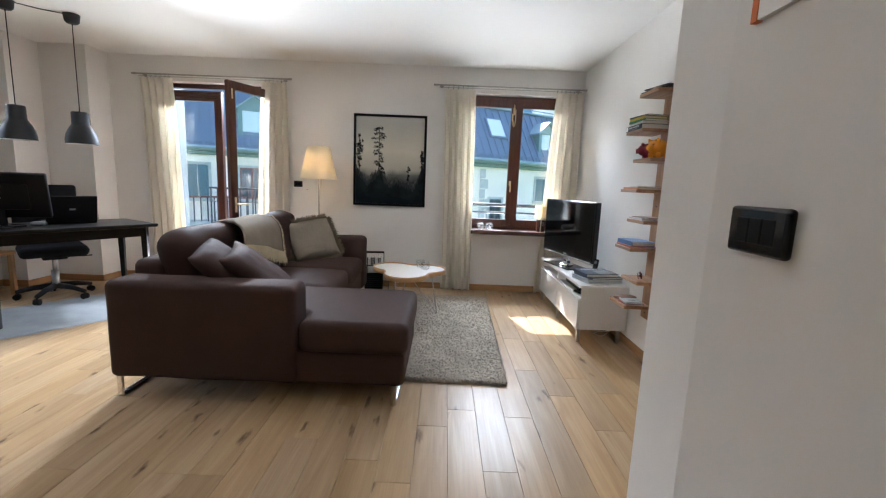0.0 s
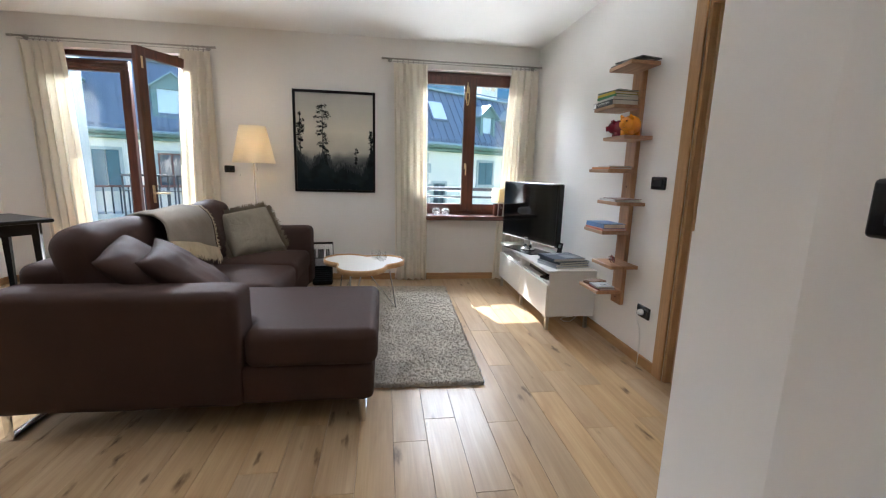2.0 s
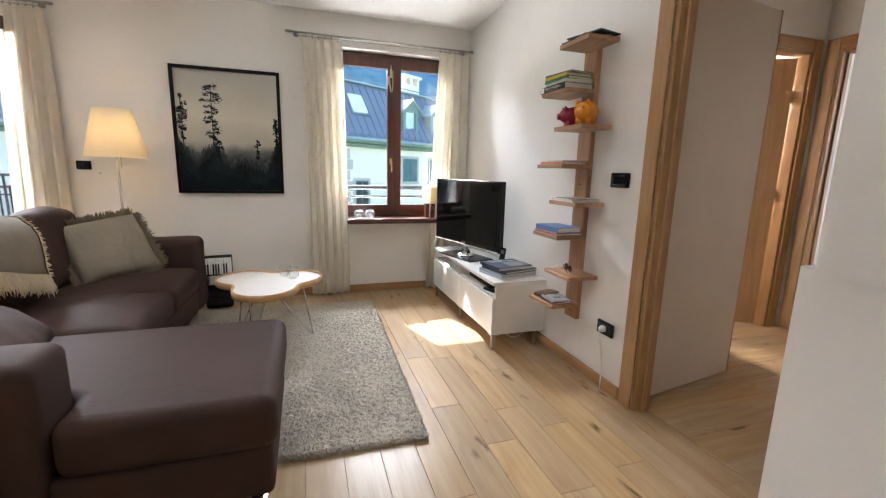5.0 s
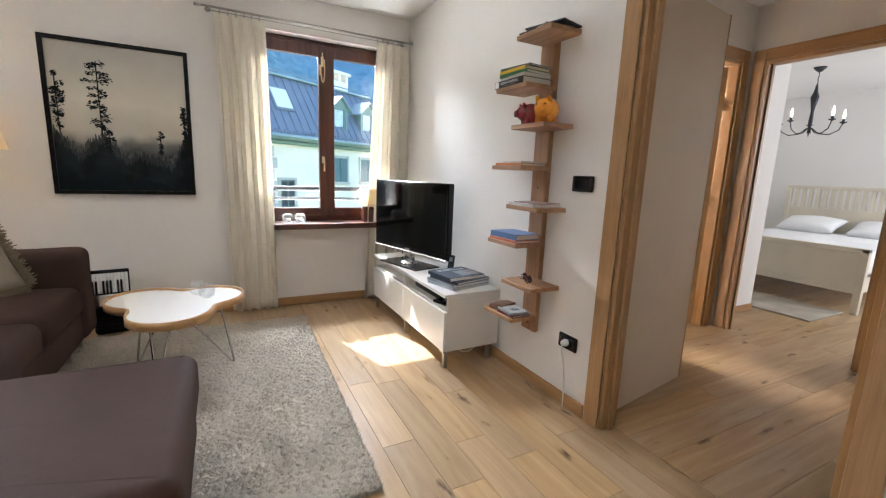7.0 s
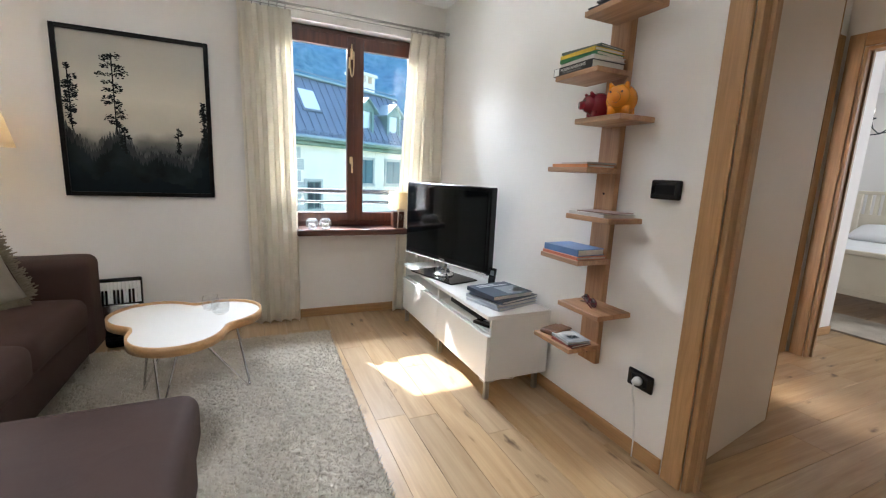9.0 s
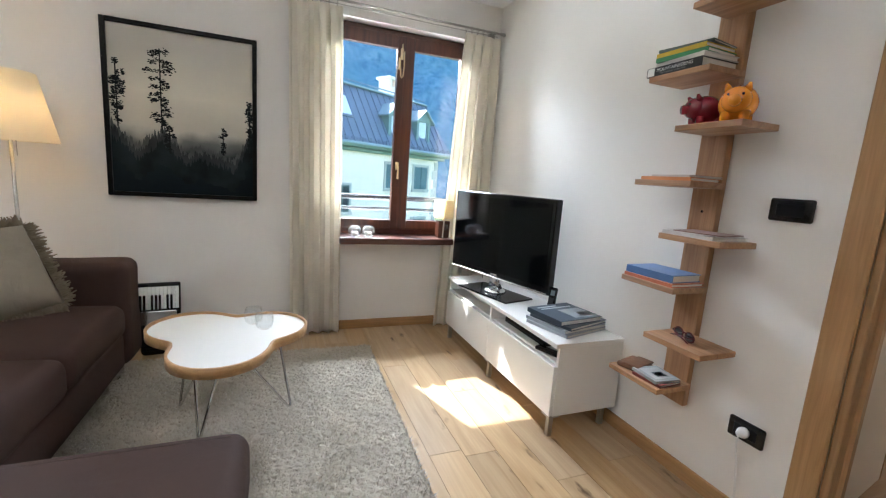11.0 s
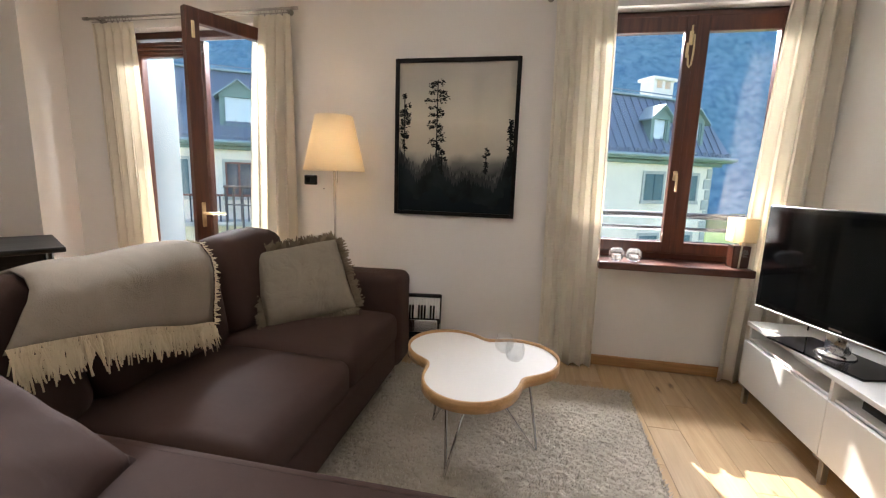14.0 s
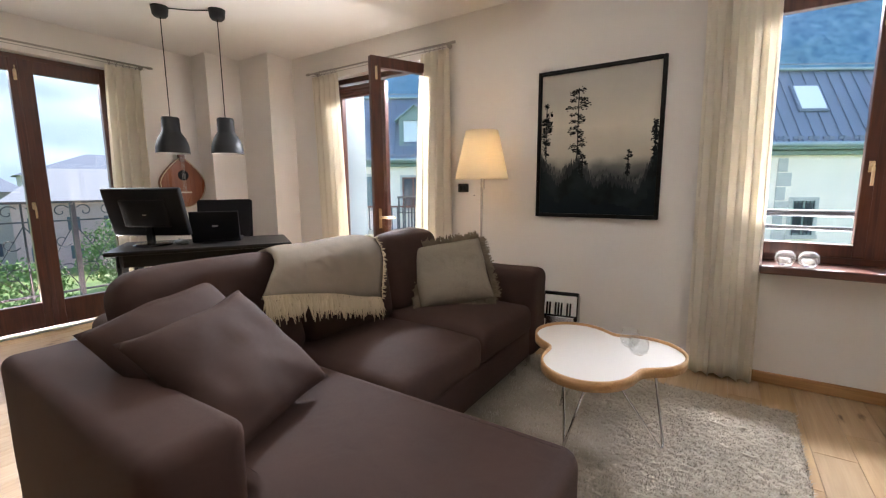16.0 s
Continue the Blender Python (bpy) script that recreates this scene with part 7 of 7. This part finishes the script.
def tree(x, y, h, seed):
    rnd = random.Random(seed)
    t = thing("garden_tree", "leafy green garden tree", "tree", pose(x, y, GROUND, 0, 0, seed * 40), "garden trees")
    bm = bm_tube([(0, 0, 0), (0.1, 0, h * 0.3), (0, 0.1, h * 0.75)], [h * 0.035, h * 0.025, h * 0.01], 8)
    for k in range(6):
        a = k * 1.1 + rnd.random()
        bm = merge(bm, bm_tube([(0, 0, h * (0.25 + 0.07 * k)), (0.2 * h * math.cos(a), 0.2 * h * math.sin(a), h * (0.45 + 0.07 * k))], [h * 0.012, h * 0.004], 6))
    part("trunk", bm, BARK, t)
    verts, faces = [], []
    for _ in range(2600):
        d = Vector((rnd.gauss(0, 1), rnd.gauss(0, 1), rnd.gauss(0, 1))).normalized()
        rr = rnd.uniform(0.55, 1.0) * (1 + 0.35 * noise.noise(d * 2.2 + Vector((seed, 0, 0))))
        c = Vector((d.x * rr * h * 0.36, d.y * rr * h * 0.36, h * 0.62 + d.z * rr * h * 0.40))
        a, b = Vector((rnd.gauss(0, 1), rnd.gauss(0, 1), rnd.gauss(0, 1))).normalized(), Vector((rnd.gauss(0, 1), rnd.gauss(0, 1), rnd.gauss(0, 1))).normalized()
        s = h * 0.022
        i = len(verts)
        verts += [c - a * s, c + b * s * 0.6, c + a * s, c - b * s * 0.6]
        faces.append((i, i + 1, i + 2, i + 3))
    me = bpy.data.meshes.new("crown")
    me.from_pydata([tuple(v) for v in verts], [], faces)
    me.materials.append(LEAF)
    ob = new("crown", me)
    ob.parent = t


for i, (x, y, h) in enumerate(((-20, 11.5, 6.5), (-24, 16, 5.5), (-30, 20, 6.5), (-17, 5.5, 4.5), (-34, 14, 6), (-42, 20, 7), (-27, 8, 5))):
    tree(x, y, h, i + 1)

# ---- floor boards ----
def plank_mesh(length, width, name):
    bm = bm_box(-width / 2 + 0.0006, -length / 2 + 0.0006, -0.012, width / 2 - 0.0006, length / 2 - 0.0006, 0.0)
    bmesh.ops.bevel(bm, geom=[e for e in bm.edges if e.verts[0].co.z > -0.001 and e.verts[1].co.z > -0.001], offset=0.0011, segments=1, affect="EDGES")
    me = bpy.data.meshes.new(name)
    bm.to_mesh(me)
    bm.free()
    me.materials.append(OAK_FLOOR)
    return me


floor_ob = bpy.data.objects["floor"]
PLANKS = {}


def lay(x, y, length, width, turn=0):
    key = (round(length, 2), width)
    if key not in PLANKS:
        PLANKS[key] = plank_mesh(length, width, "plank")
    ob = new("plank", PLANKS[key])
    ob.parent = floor_ob
    ob.matrix_world = pose(x, y, 0, 0, 0, turn)


rnd = random.Random(4)
WIDE = 0.155
ENDS = {-5: 2.284, -3: 2.137, -1: 2.43, 1: 2.093, 2: 2.543, 3: 3.751, 4: 2.805, 5: 2.45, 6: 2.858, 7: 2.516}   # where boards of a row meet
row = -30
x = 0.4025 + WIDE * row + WIDE / 2
while x < EAST + 0.08:
    y = ENDS.get(row, rnd.choice((2.0, 2.3, 2.6, 2.9)))
    while y > SOUTH:
        y -= rnd.choice((0.9, 1.2, 1.5))
    met = ENDS.get(row)
    while y < NORTH:
        n = rnd.choice((0.6, 0.9, 1.2, 1.2, 1.5, 1.8))
        if met and y < met - 0.3 and y + n > met - 0.3:
            n = met - y
        a, b = max(y, SOUTH), min(y + n, NORTH + 0.02)
        if b - a > 0.04:
            lay(x, (a + b) / 2, b - a, WIDE)
        y += n
    x += WIDE
    row += 1
y = 1.82
while y < 5.4:
    xx = 1.96 - rnd.choice((0.0, 0.4, 0.8))
    while xx < 8.2:
        n = rnd.choice((0.9, 1.2, 1.5, 1.8))
        a, b = max(xx, 1.955), min(xx + n, 8.2)
        if b - a > 0.04:
            lay((a + b) / 2, y, b - a, 0.17, 90)
        xx += n
    y += 0.17
